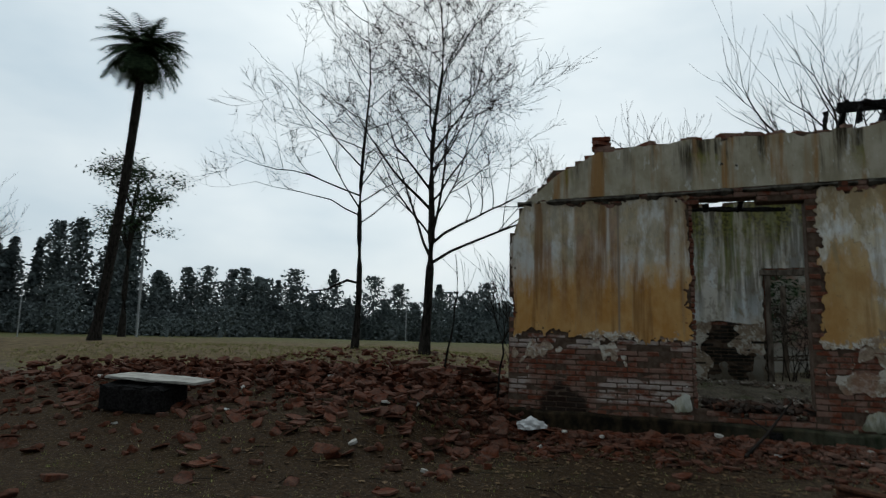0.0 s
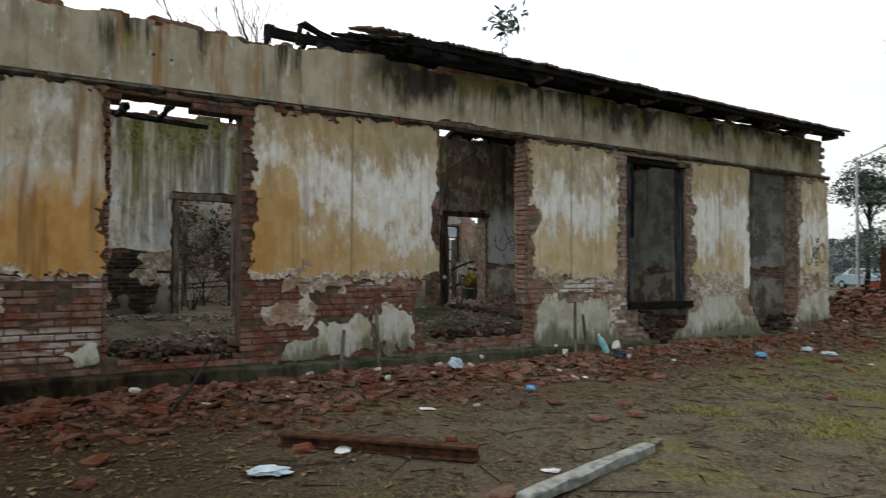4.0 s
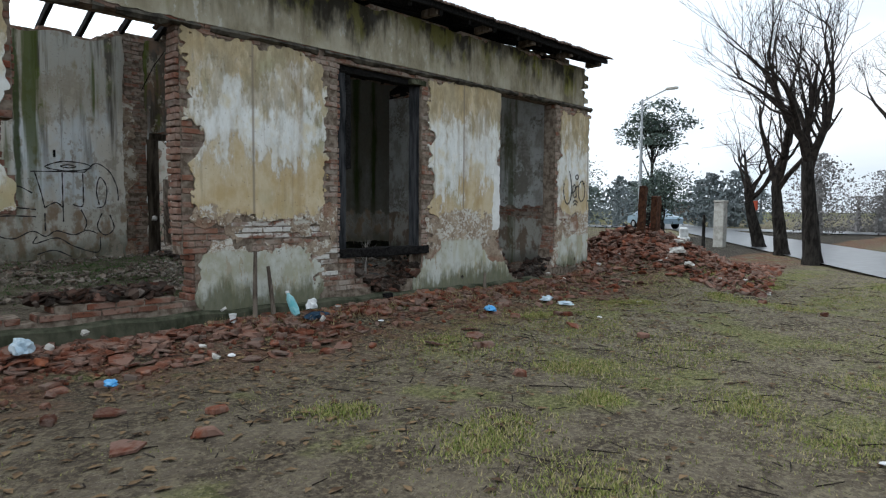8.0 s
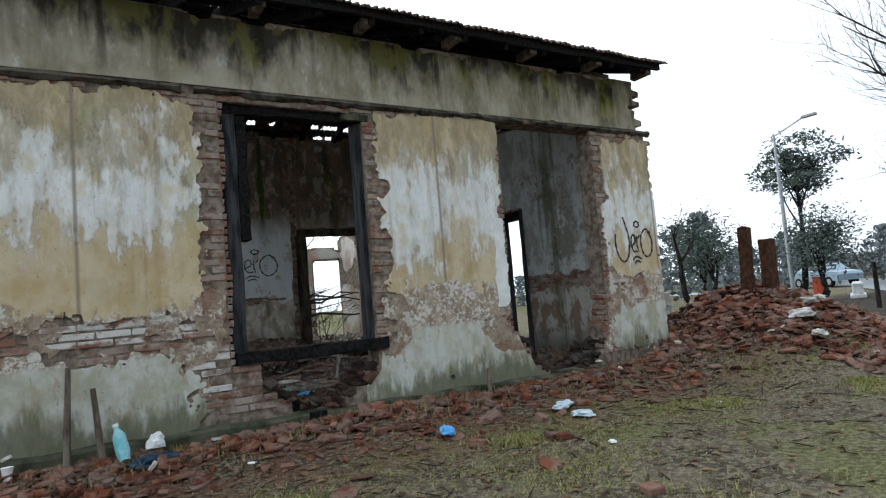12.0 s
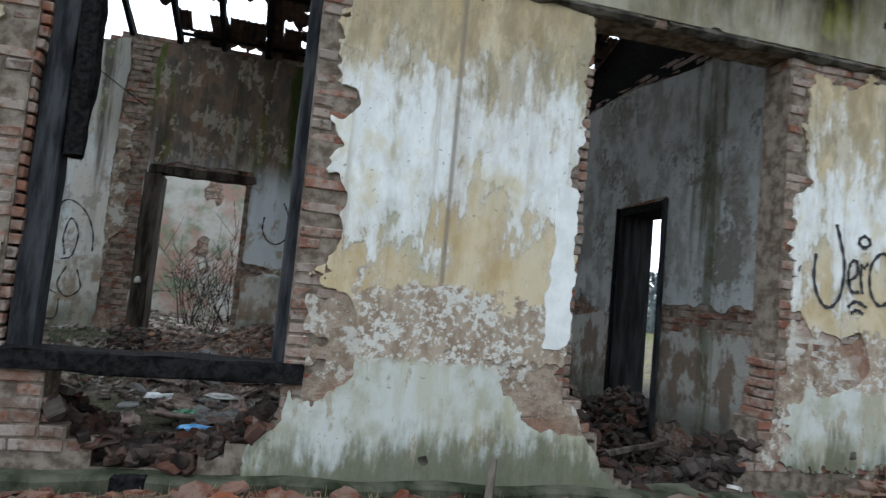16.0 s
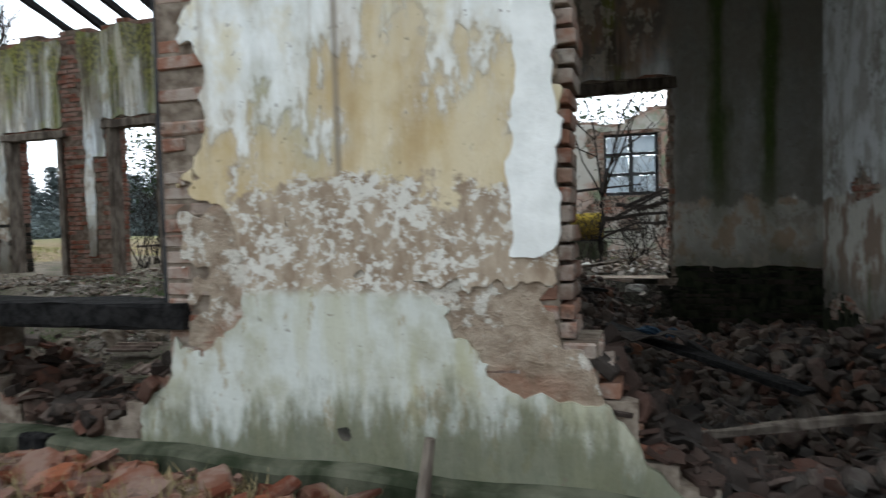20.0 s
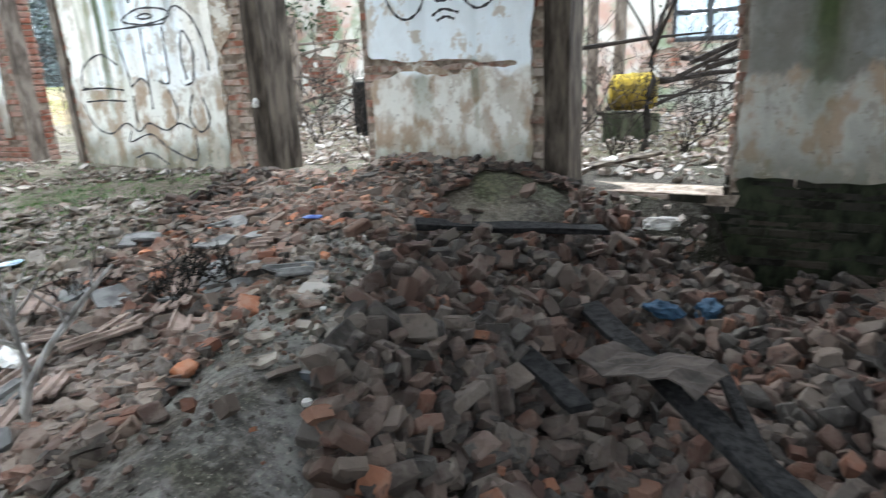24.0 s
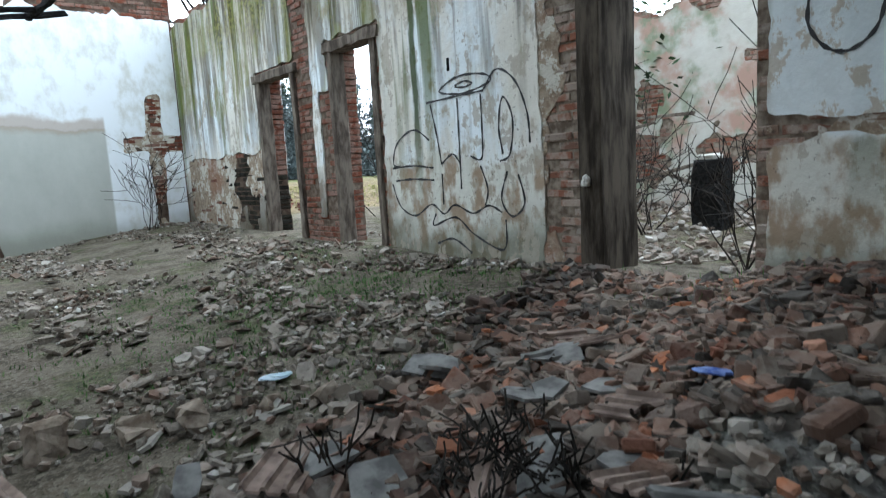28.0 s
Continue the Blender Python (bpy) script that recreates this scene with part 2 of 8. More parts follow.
    wash = m.mix(m.step(m.calc("SUBTRACT", m.z, m.calc("MULTIPLY", m.step(m.x, -1.0, 7.0), 0.07)), 3.13, 3.15), wash, top)
    pits = m.step(m.noise(30, 3), 0.66, 0.72)
    wash = m.mix(m.calc("MULTIPLY", pits, 0.55), wash, (0.16, 0.13, 0.10))
    bump = m.calc("ADD", m.calc("ADD", m.calc("MULTIPLY", mid, 1.2), m.calc("MULTIPLY", crisp, 0.6)), m.calc("MULTIPLY", coat, 0.5))
    return m.done(wash, bump, 0.014)


def brown_render():
    """The rough brown under-coat that still clings to the bricks, smeared with lime."""
    m = Nodes("brown_render", 0.95)
    fine, mid = m.noise(11, 8, rough=0.7), m.noise(3.2, 6, shift=5)
    c = m.mix(m.step(fine, 0.35, 0.65), (0.24, 0.18, 0.13), (0.41, 0.335, 0.255))
    c = m.mix(m.step(m.calc("ADD", m.calc("MULTIPLY", mid, 0.55), m.calc("MULTIPLY", m.noise(16, 6, shift=3, rough=0.7), 0.45)), 0.50, 0.54), c, m.mix(fine, (0.46, 0.42, 0.34), (0.70, 0.68, 0.62)))
    c = m.mix(m.calc("MULTIPLY", m.step(m.noise(1.7, 4, shift=8), 0.52, 0.62), 0.6), c, (0.25, 0.12, 0.075))
    return m.done(c, m.calc("ADD", fine, mid), 0.035)


def room_plaster():
    """Pale blue-white plaster indoors, black and green runs from the top, bare brown render below."""
    m = Nodes("room_plaster", 0.9)
    runs = m.noise(2.6, 5, (1.4, 1.4, 0.1), shift=2)
    blot = m.noise(1.2, 5, shift=6)
    mid = m.noise(5, 6, (1, 1, 0.6))
    fine = m.noise(16, 5)
    pale = m.mix(m.step(m.noise(2.2, 5, (1, 1, 0.5), shift=1), 0.4, 0.62), (0.76, 0.81, 0.83), (0.70, 0.67, 0.60))
    pale = m.mix(m.step(mid, 0.54, 0.68), pale, (0.46, 0.41, 0.33))
    high = m.step(m.calc("ADD", m.z, m.calc("MULTIPLY", m.calc("SUBTRACT", blot, 0.5), 1.2)), 2.4, 3.3)
    pale = m.mix(m.calc("MULTIPLY", high, 0.6), pale, (0.34, 0.30, 0.20))
    smoke = m.calc("MULTIPLY", m.step(m.calc("ADD", m.z, m.calc("ADD", m.calc("MULTIPLY", m.calc("SUBTRACT", runs, 0.5), 1.6), m.calc("MULTIPLY", m.calc("SUBTRACT", blot, 0.5), 0.8))), 2.15, 3.0), m.step(m.x, 6.3, 7.0))
    pale = m.mix(m.calc("MULTIPLY", smoke, 0.86), pale, m.mix(m.step(mid, 0.4, 0.6), (0.055, 0.042, 0.032), (0.17, 0.095, 0.06)))
    dark = m.calc("MULTIPLY", m.step(runs, 0.50, 0.62), m.step(m.z, 1.2, 3.0))
    pale = m.mix(m.calc("MULTIPLY", dark, 0.85), pale, m.mix(m.step(blot, 0.45, 0.58), (0.06, 0.05, 0.035), (0.13, 0.15, 0.03)))
    brown = m.mix(m.step(mid, 0.4, 0.55), (0.36, 0.275, 0.20), (0.64, 0.63, 0.57))
    wave = m.calc("ADD", m.z, m.calc("MULTIPLY", m.calc("SUBTRACT", m.noise(1.6, 5, shift=9), 0.5), 0.8))
    pale = m.mix(m.step(wave, 1.42, 1.36), pale, brown)
    pale = m.mix(m.calc("MULTIPLY", m.step(wave, 0.95, 0.55), 0.75), pale, (0.12, 0.12, 0.08))
    flake = m.step(m.calc("ADD", m.noise(6.5, 8, (1, 1, 0.6), shift=15, rough=0.72), m.calc("MULTIPLY", m.calc("SUBTRACT", blot, 0.5), 0.5)), 0.545, 0.565)
    pale = m.mix(m.calc("MULTIPLY", flake, 0.7), pale, m.mix(fine, (0.30, 0.25, 0.19), (0.50, 0.46, 0.39)))
    thread = m.calc("MULTIPLY", m.step(m.noise(6, 4, (1.5, 1.5, 0.06), shift=3), 0.57, 0.68), m.step(m.z, 0.9, 2.4))
    pale = m.mix(m.calc("MULTIPLY", thread, 0.55), pale, (0.12, 0.105, 0.08))
    moss = m.calc("MULTIPLY", m.step(m.noise(2.1, 4, (1.2, 1.2, 0.08), shift=33), 0.58, 0.66), m.step(m.z, 0.7, 2.6))
    pale = m.mix(m.calc("MULTIPLY", moss, 0.85), pale, (0.085, 0.115, 0.02))
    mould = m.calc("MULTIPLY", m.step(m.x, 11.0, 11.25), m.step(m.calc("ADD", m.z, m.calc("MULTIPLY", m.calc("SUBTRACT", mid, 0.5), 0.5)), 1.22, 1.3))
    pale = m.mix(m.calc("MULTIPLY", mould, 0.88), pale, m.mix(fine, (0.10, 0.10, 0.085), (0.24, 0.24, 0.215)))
    # Right of x 11.0 the room's gloom is mixed into the plaster colour.
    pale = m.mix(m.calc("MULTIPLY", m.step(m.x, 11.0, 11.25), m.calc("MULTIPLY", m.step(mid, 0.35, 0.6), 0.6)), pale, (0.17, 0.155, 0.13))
    for at, wide in ((11.62, 0.15), (12.10, 0.12), (5.05, 0.07), (8.75, 0.10), (9.25, 0.06)):
        run = m.step(m.calc("ADD", m.calc("ABSOLUTE", m.calc("SUBTRACT", m.x, at)), m.calc("MULTIPLY", m.calc("SUBTRACT", m.noise(5, 4, (1, 1, 0.25), shift=at), 0.5), 0.25)), wide, 0.02)
        pale = m.mix(m.calc("MULTIPLY", run, m.calc("MULTIPLY", m.step(m.z, 0.6, 1.9), 0.9)), pale, m.mix(fine, (0.022, 0.034, 0.010), (0.065, 0.10, 0.018)))
    pale = m.mix(m.calc("MULTIPLY", m.step(m.noise(28, 3), 0.64, 0.70), 0.6), pale, (0.14, 0.12, 0.095))
    west = m.step(m.x, 4.7, 4.3)
    mossy = m.calc("MULTIPLY", m.step(m.noise(4.2, 5, (1.4, 1.4, 0.12), shift=44), 0.44, 0.56), m.step(m.z, 1.3, 2.4))
    pale = m.mix(m.calc("MULTIPLY", m.calc("MULTIPLY", west, mossy), 0.65), pale, m.mix(m.step(blot, 0.46, 0.56), (0.085, 0.07, 0.045), (0.15, 0.16, 0.035)))
    algae = m.calc("MULTIPLY", m.calc("MULTIPLY", west, m.step(m.calc("ADD", m.z, m.calc("MULTIPLY", m.calc("SUBTRACT", runs, 0.5), 2.2)), 2.9, 3.7)), m.step(m.noise(3.5, 6, (1, 1, 0.4), shift=73), 0.38, 0.54))
    pale = m.mix(m.calc("MULTIPLY", algae, m.calc("ADD", 0.35, m.calc("MULTIPLY", m.step(m.x, -0.4, 0.5), 0.5))), pale, m.mix(m.step(fine, 0.4, 0.6), (0.06, 0.057, 0.024), (0.20, 0.19, 0.05)))
    pale = m.mix(m.calc("MULTIPLY", m.calc("MULTIPLY", west, m.step(m.calc("ADD", wave, m.calc("MULTIPLY", m.calc("SUBTRACT", runs, 0.5), 0.8)), 1.5, 0.9)), 0.7), pale, (0.10, 0.08, 0.062))
    clear = m.mix(m.step(m.noise(5.5, 7, (1, 1, 0.7), shift=18, rough=0.7), 0.56, 0.60), m.mix(mid, (0.70, 0.77, 0.80), (0.80, 0.85, 0.87)), (0.52, 0.47, 0.40))
    clean = m.calc("MULTIPLY", m.calc("MULTIPLY", m.step(m.x, 8.2, 8.35), m.step(m.x, 9.8, 9.7)), m.calc("MULTIPLY", m.step(wave, 1.36, 1.46), m.step(m.z, 2.9, 2.3)))
    pale = m.mix(m.calc("MULTIPLY", clean, 0.85), pale, clear)
    return m.done(pale, m.calc("ADD", mid, m.calc("MULTIPLY", fine, 0.5)), 0.012)


def grey_plaster():
    """The sooty end room's blue-grey plaster."""
    m = Nodes("grey_plaster", 0.9)
    mid, blot, fine = m.noise(4, 7, (1, 1, 0.7), shift=3, rough=0.65), m.noise(1.4, 5, shift=8), m.noise(15, 6, rough=0.7)
    c = m.mix(m.step(mid, 0.42, 0.6), (0.52, 0.54, 0.53), (0.34, 0.33, 0.30))
    c = m.mix(m.step(m.calc("ADD", m.calc("MULTIPLY", blot, 0.6), m.calc("MULTIPLY", fine, 0.4)), 0.52, 0.58), c, (0.24, 0.23, 0.20))
    wave = m.calc("ADD", m.z, m.calc("MULTIPLY", m.calc("SUBTRACT", blot, 0.5), 0.5))
    c = m.mix(m.step(wave, 1.30, 1.26), c, m.mix(m.step(mid, 0.45, 0.55), (0.23, 0.175, 0.135), (0.46, 0.45, 0.40)))
    c = m.mix(m.calc("MULTIPLY", m.step(wave, 0.75, 0.35), 0.8), c, m.mix(fine, (0.06, 0.06, 0.05), (0.17, 0.165, 0.14)))
    c = m.mix(m.calc("MULTIPLY", m.step(m.noise(2.4, 5, (1.2, 1.2, 0.1)), 0.55, 0.66), 0.65), c, (0.07, 0.085, 0.03))
    c = m.mix(m.calc("MULTIPLY", m.step(m.noise(30, 3), 0.64, 0.70), 0.6), c, (0.10, 0.09, 0.075))
    return m.done(c, m.calc("ADD", mid, fine), 0.014)


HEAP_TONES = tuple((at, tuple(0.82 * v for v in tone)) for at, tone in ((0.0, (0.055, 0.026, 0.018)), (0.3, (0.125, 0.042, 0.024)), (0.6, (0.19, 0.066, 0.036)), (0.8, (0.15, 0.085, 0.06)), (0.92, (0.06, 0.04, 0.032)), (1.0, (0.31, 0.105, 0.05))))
ROOM_TONES = ((0.0, (0.012, 0.011, 0.010)), (0.2, (0.045, 0.037, 0.031)), (0.38, (0.155, 0.080, 0.053)), (0.52, (0.085, 0.060, 0.046)), (0.70, (0.215, 0.165, 0.128)), (0.82, (0.165, 0.062, 0.036)), (0.91, (0.045, 0.036, 0.031)), (0.965, (0.27, 0.10, 0.05)), (1.0, (0.44, 0.165, 0.075)))
WALL_TONES = ((0.0, (0.13, 0.08, 0.06)), (0.3, (0.225, 0.088, 0.054)), (0.6, (0.24, 0.122, 0.082)), (0.85, (0.22, 0.15, 0.112)), (1.0, (0.12, 0.09, 0.075)))


def brick(name, clean, pale, per="chance", soot=0.0, tones=None):
    """Fired clay; lime-washed and dirty to a different degree piece by piece."""
    m = Nodes(name, 0.9)
    r = m.chance() if per == "chance" else m.island()
    grain, dust = m.noise(26, 6, rough=0.7), m.noise(5, 6, shift=4, rough=0.65)
    c = m.ramp(r, *(tones or ((0.0, (0.11, 0.065, 0.05)), (0.3, (0.19, 0.085, 0.058)), (0.6, (0.23, 0.115, 0.078)), (0.8, (0.19, 0.14, 0.11)), (1.0, (0.10, 0.075, 0.063)))))
    c = m.mix(m.calc("MULTIPLY", grain, 0.32), c, clean)
    amount = m.calc("MULTIPLY", m.step(dust, 0.42, 0.57), pale)
    if tones is WALL_TONES:
        c = m.mix(m.calc("MULTIPLY", m.step(m.x, 6.0, 3.5), 0.75), c, m.mix(grain, (0.070, 0.017, 0.009), (0.185, 0.050, 0.024)))
        amount = m.calc("MULTIPLY", amount, m.calc("ADD", 0.30, m.calc("MULTIPLY", m.step(m.x, 4.8, 7.5), 0.42)))
    c = m.mix(amount, c, m.mix(grain, (0.30, 0.255, 0.21), (0.44, 0.41, 0.36)))
    if tones is WALL_TONES:
        smear = m.noise(3.5, 5, (1, 1, 2.2), shift=27)
        for a, b, low, high in ((5.9, 7.2, 0.95, 1.24), (7.0, 7.5, 0.45, 0.9), (12.5, 13.3, 0.85, 1.35), (2.1, 3.4, 1.08, 1.2), (-2.3, 0.2, 1.1, 1.34), (-1.1, 0.15, 0.42, 0.78), (-2.3, -1.9, 0.5, 0.8)):
            inx = m.calc("MULTIPLY", m.step(m.x, a, a + 0.12), m.step(m.x, b, b - 0.12))
            inz = m.calc("MULTIPLY", m.step(m.z, low, low + 0.06), m.step(m.z, high, high - 0.06))
            lime = m.calc("MULTIPLY", m.calc("MULTIPLY", inx, inz), m.calc("MULTIPLY", m.step(m.y, 0.12, 0.03), m.step(smear, 0.42, 0.52)))
            c = m.mix(m.calc("MULTIPLY", lime, 0.85 if a > 2 else 0.42), c, m.mix(grain, (0.50, 0.49, 0.45), (0.74, 0.74, 0.70)))
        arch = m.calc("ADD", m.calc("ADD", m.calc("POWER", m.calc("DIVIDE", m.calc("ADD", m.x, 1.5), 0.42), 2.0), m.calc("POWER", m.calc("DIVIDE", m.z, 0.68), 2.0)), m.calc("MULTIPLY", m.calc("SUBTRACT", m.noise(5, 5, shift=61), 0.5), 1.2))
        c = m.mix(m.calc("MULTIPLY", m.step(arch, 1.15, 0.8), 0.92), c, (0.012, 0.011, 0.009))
    # Dim exposure put into the colour: heap bricks darken left of x 3.2.
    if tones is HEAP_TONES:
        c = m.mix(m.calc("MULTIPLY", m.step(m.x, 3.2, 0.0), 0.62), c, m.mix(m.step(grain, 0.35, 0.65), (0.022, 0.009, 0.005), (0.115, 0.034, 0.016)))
    if soot and tones is ROOM_TONES:
        c = m.mix(m.calc("MULTIPLY", m.calc("MULTIPLY", m.step(m.x, 9.6, 8.7), m.step(m.y, 2.5, 1.5)), 0.5), c, m.mix(m.step(grain, 0.3, 0.7), (0.13, 0.10, 0.085), (0.33, 0.285, 0.245)))
    # Patchy soot, heavier past x 9.1, where it also stands for the pit's gloom.
    if soot:
        c = m.mix(m.calc("MULTIPLY", m.step(m.calc("ADD", m.noise(0.9, 4, shift=2), m.calc("MULTIPLY", m.step(m.x, 9.1, 10.1), 0.26)), 0.50, 0.66), soot), c, (0.028, 0.025, 0.023))
    c = m.mix(m.calc("MULTIPLY", m.step(m.noise(17, 4, shift=9), 0.58, 0.68), 0.6), c, (0.045, 0.036, 0.03))
    return m.done(c, m.calc("ADD", grain, dust), 0.010)


def plain(name, a, b, scale=8.0, stretch=(1, 1, 1), rough=0.85, bump=0.004, local=False, metal=0.0, low=0.35, high=0.65):
    m = Nodes(name, rough, 0.4 if rough < 0.65 else 0.06)
    n = m.noise(scale, 6, stretch, local)
    m.bsdf.inputs["Metallic"].default_value = metal
    return m.done(m.mix(m.step(n, low, high), a, b), n, bump)


def ground_dirt():
    """Trodden damp earth with thin dead grass, greener in patches, brick dust near the walls, fields beyond."""
    m = Nodes("ground_dirt", 0.92)
    big, mid, fine, speck = m.noise(0.5, 5, shift=1), m.noise(2.6, 7, rough=0.65), m.noise(24, 7, rough=0.7), m.noise(70, 4, shift=6)
    c = m.mix(m.step(mid, 0.38, 0.62), (0.060, 0.047, 0.035), (0.135, 0.112, 0.082))
    c = m.mix(m.calc("MULTIPLY", m.step(fine, 0.46, 0.60), 0.75), c, m.mix(m.step(m.x, 4.0, 9.0), (0.19, 0.16, 0.105), (0.27, 0.24, 0.155)))
    c = m.mix(m.calc("MULTIPLY", m.step(m.calc("ADD", m.noise(1.1, 6, shift=5), m.calc("MULTIPLY", m.step(m.x, 3.0, 11.0), 0.05)), 0.55, 0.66), 0.6), c, m.mix(m.step(fine, 0.4, 0.6), (0.09, 0.105, 0.03), (0.20, 0.20, 0.075)))
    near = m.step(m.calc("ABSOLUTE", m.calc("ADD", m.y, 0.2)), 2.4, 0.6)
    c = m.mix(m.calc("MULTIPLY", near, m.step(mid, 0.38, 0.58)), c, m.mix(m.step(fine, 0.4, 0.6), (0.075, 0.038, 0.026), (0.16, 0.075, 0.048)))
    # Deep shade of a dim exposure painted into the earth at the left end.
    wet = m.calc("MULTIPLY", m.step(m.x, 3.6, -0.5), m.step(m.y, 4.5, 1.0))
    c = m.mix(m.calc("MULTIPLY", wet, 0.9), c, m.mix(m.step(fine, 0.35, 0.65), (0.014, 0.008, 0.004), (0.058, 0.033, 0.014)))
    meadow = m.calc("MULTIPLY", m.step(m.x, -2.0, -4.0), m.step(m.y, 3.0, 7.0))
    c = m.mix(m.calc("MULTIPLY", meadow, 0.8), c, m.mix(m.step(mid, 0.35, 0.65), (0.085, 0.06, 0.03), (0.19, 0.14, 0.07)))
    inside = m.calc("MULTIPLY", m.calc("MULTIPLY", m.step(m.y, 0.1, 0.4), m.step(m.y, 9.0, 6.0)), m.step(m.x, -2.3, -1.9))
    dust = m.mix(m.step(mid, 0.4, 0.6), (0.060, 0.050, 0.037), (0.14, 0.12, 0.092))
    dust = m.mix(m.calc("MULTIPLY", m.step(fine, 0.45, 0.62), 0.6), dust, (0.20, 0.177, 0.14))
    dust = m.mix(m.calc("MULTIPLY", m.step(m.noise(1.7, 6, shift=14), 0.52, 0.62), 0.55), dust, m.mix(m.step(fine, 0.4, 0.6), (0.030, 0.040, 0.014), (0.075, 0.095, 0.032)))
    ash = m.calc("MULTIPLY", m.step(m.calc("ABSOLUTE", m.calc("ADD", m.calc("SUBTRACT", m.x, 10.34), m.calc("MULTIPLY", m.y, 0.36))), 0.6, 0.3), m.step(m.y, 3.6, 3.0))
    # Burnt floor past x 9.4; its black also paints the dark gaps between bricks.
    burnt = m.step(m.calc("ADD", m.x, m.calc("MULTIPLY", m.calc("SUBTRACT", m.noise(1.3, 6, shift=22, rough=0.65), 0.5), 1.6)), 9.35, 10.15)
    dust = m.mix(m.calc("MULTIPLY", burnt, 0.8), dust, m.mix(m.step(fine, 0.4, 0.6), (0.009, 0.0085, 0.008), (0.038, 0.036, 0.033)))
    cinder = m.calc("MULTIPLY", m.step(m.noise(2.2, 6, shift=91, rough=0.65), 0.48, 0.60), m.step(m.x, 9.2, 9.6))
    ash = m.calc("MULTIPLY", ash, m.calc("SUBTRACT", 1.0, m.calc("MULTIPLY", cinder, 0.75)))
    dust = m.mix(m.calc("MULTIPLY", ash, 0.85), dust, m.mix(m.step(m.calc("ADD", m.calc("MULTIPLY", mid, 0.5), m.calc("MULTIPLY", fine, 0.5)), 0.42, 0.58), (0.085, 0.081, 0.074), (0.205, 0.198, 0.183)))
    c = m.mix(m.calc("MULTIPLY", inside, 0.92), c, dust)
    far = m.step(m.y, 14, 40)
    c = m.mix(far, c, m.mix(big, (0.13, 0.11, 0.055), (0.075, 0.095, 0.03)))
    c = m.mix(m.calc("MULTIPLY", m.step(speck, 0.60, 0.68), 0.6), c, (0.30, 0.27, 0.22))
    c = m.mix(m.calc("MULTIPLY", m.step(m.noise(45, 4, shift=12), 0.58, 0.66), 0.7), c, (0.03, 0.023, 0.017))
    return m.done(c, m.calc("ADD", mid, m.calc("ADD", m.calc("MULTIPLY", fine, 0.6), m.calc("MULTIPLY", speck, 0.3))), 0.045)


def end_plaster():
    """The far end wall: bright white above, grey-green render below, white again near the corner."""
    m = Nodes("end_wall_plaster", 0.9)
    mid, blot = m.noise(4, 6, (1, 1, 0.7), shift=3), m.noise(1.4, 5, shift=8)
    white = m.mix(m.step(mid, 0.45, 0.7), (0.80, 0.83, 0.85), (0.62, 0.62, 0.58))
    grey = m.mix(mid, (0.40, 0.41, 0.37), (0.52, 0.53, 0.49))
    wave = m.calc("ADD", m.z, m.calc("MULTIPLY", m.calc("SUBTRACT", blot, 0.5), 0.4))
    low = m.calc("MULTIPLY", m.step(wave, 2.24, 2.20), m.step(m.y, 3.78, 3.74))
    edge = m.calc("MULTIPLY", m.step(m.calc("ABSOLUTE", m.calc("SUBTRACT", wave, 2.27)), 0.16, 0.05), m.step(m.y, 3.78, 3.74))
    c = m.mix(low, white, grey)
    c = m.mix(m.calc("MULTIPLY", edge, 0.7), c, (0.38, 0.30, 0.23))
    c = m.mix(m.calc("MULTIPLY", m.step(wave, 0.8, 0.4), 0.6), c, (0.2, 0.2, 0.15))
    return m.done(c, mid, 0.01)


ENDW = end_plaster()
PLASTER, ROOM, GREY = facade_plaster(), room_plaster(), grey_plaster()
RENDER = brown_render()
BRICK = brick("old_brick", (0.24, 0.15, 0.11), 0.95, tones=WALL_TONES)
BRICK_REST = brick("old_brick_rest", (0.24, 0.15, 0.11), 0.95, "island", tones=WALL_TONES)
SOOTBRICK = brick("sooty_brick", (0.022, 0.02, 0.016), 0.05, "island", tones=((0.0, (0.007, 0.0065, 0.006)), (0.5, (0.014, 0.014, 0.009)), (1.0, (0.032, 0.024, 0.018))))
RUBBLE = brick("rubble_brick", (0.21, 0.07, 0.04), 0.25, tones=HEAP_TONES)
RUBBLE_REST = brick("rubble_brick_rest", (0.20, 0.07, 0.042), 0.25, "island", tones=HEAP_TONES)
RUBBLE_IN = brick("room_rubble_brick", (0.085, 0.074, 0.065), 0.25, "chance", 0.6, ROOM_TONES)
RUBBLE_IN_REST = brick("room_rubble_rest", (0.085, 0.074, 0.065), 0.25, "island", 0.6, ROOM_TONES)
MORTAR = (lambda m: m.done(m.mix(m.calc("MULTIPLY", m.step(m.x, 4.5, 2.0), 0.7), m.mix(m.step(m.noise(12, 6), 0.35, 0.65), (0.11, 0.083, 0.062), (0.27, 0.225, 0.18)), m.mix(m.noise(6, 5, shift=3), (0.022, 0.012, 0.008), (0.075, 0.042, 0.027))), m.noise(14, 6), 0.01))(Nodes("mortar", 0.9))
DIRT = ground_dirt()
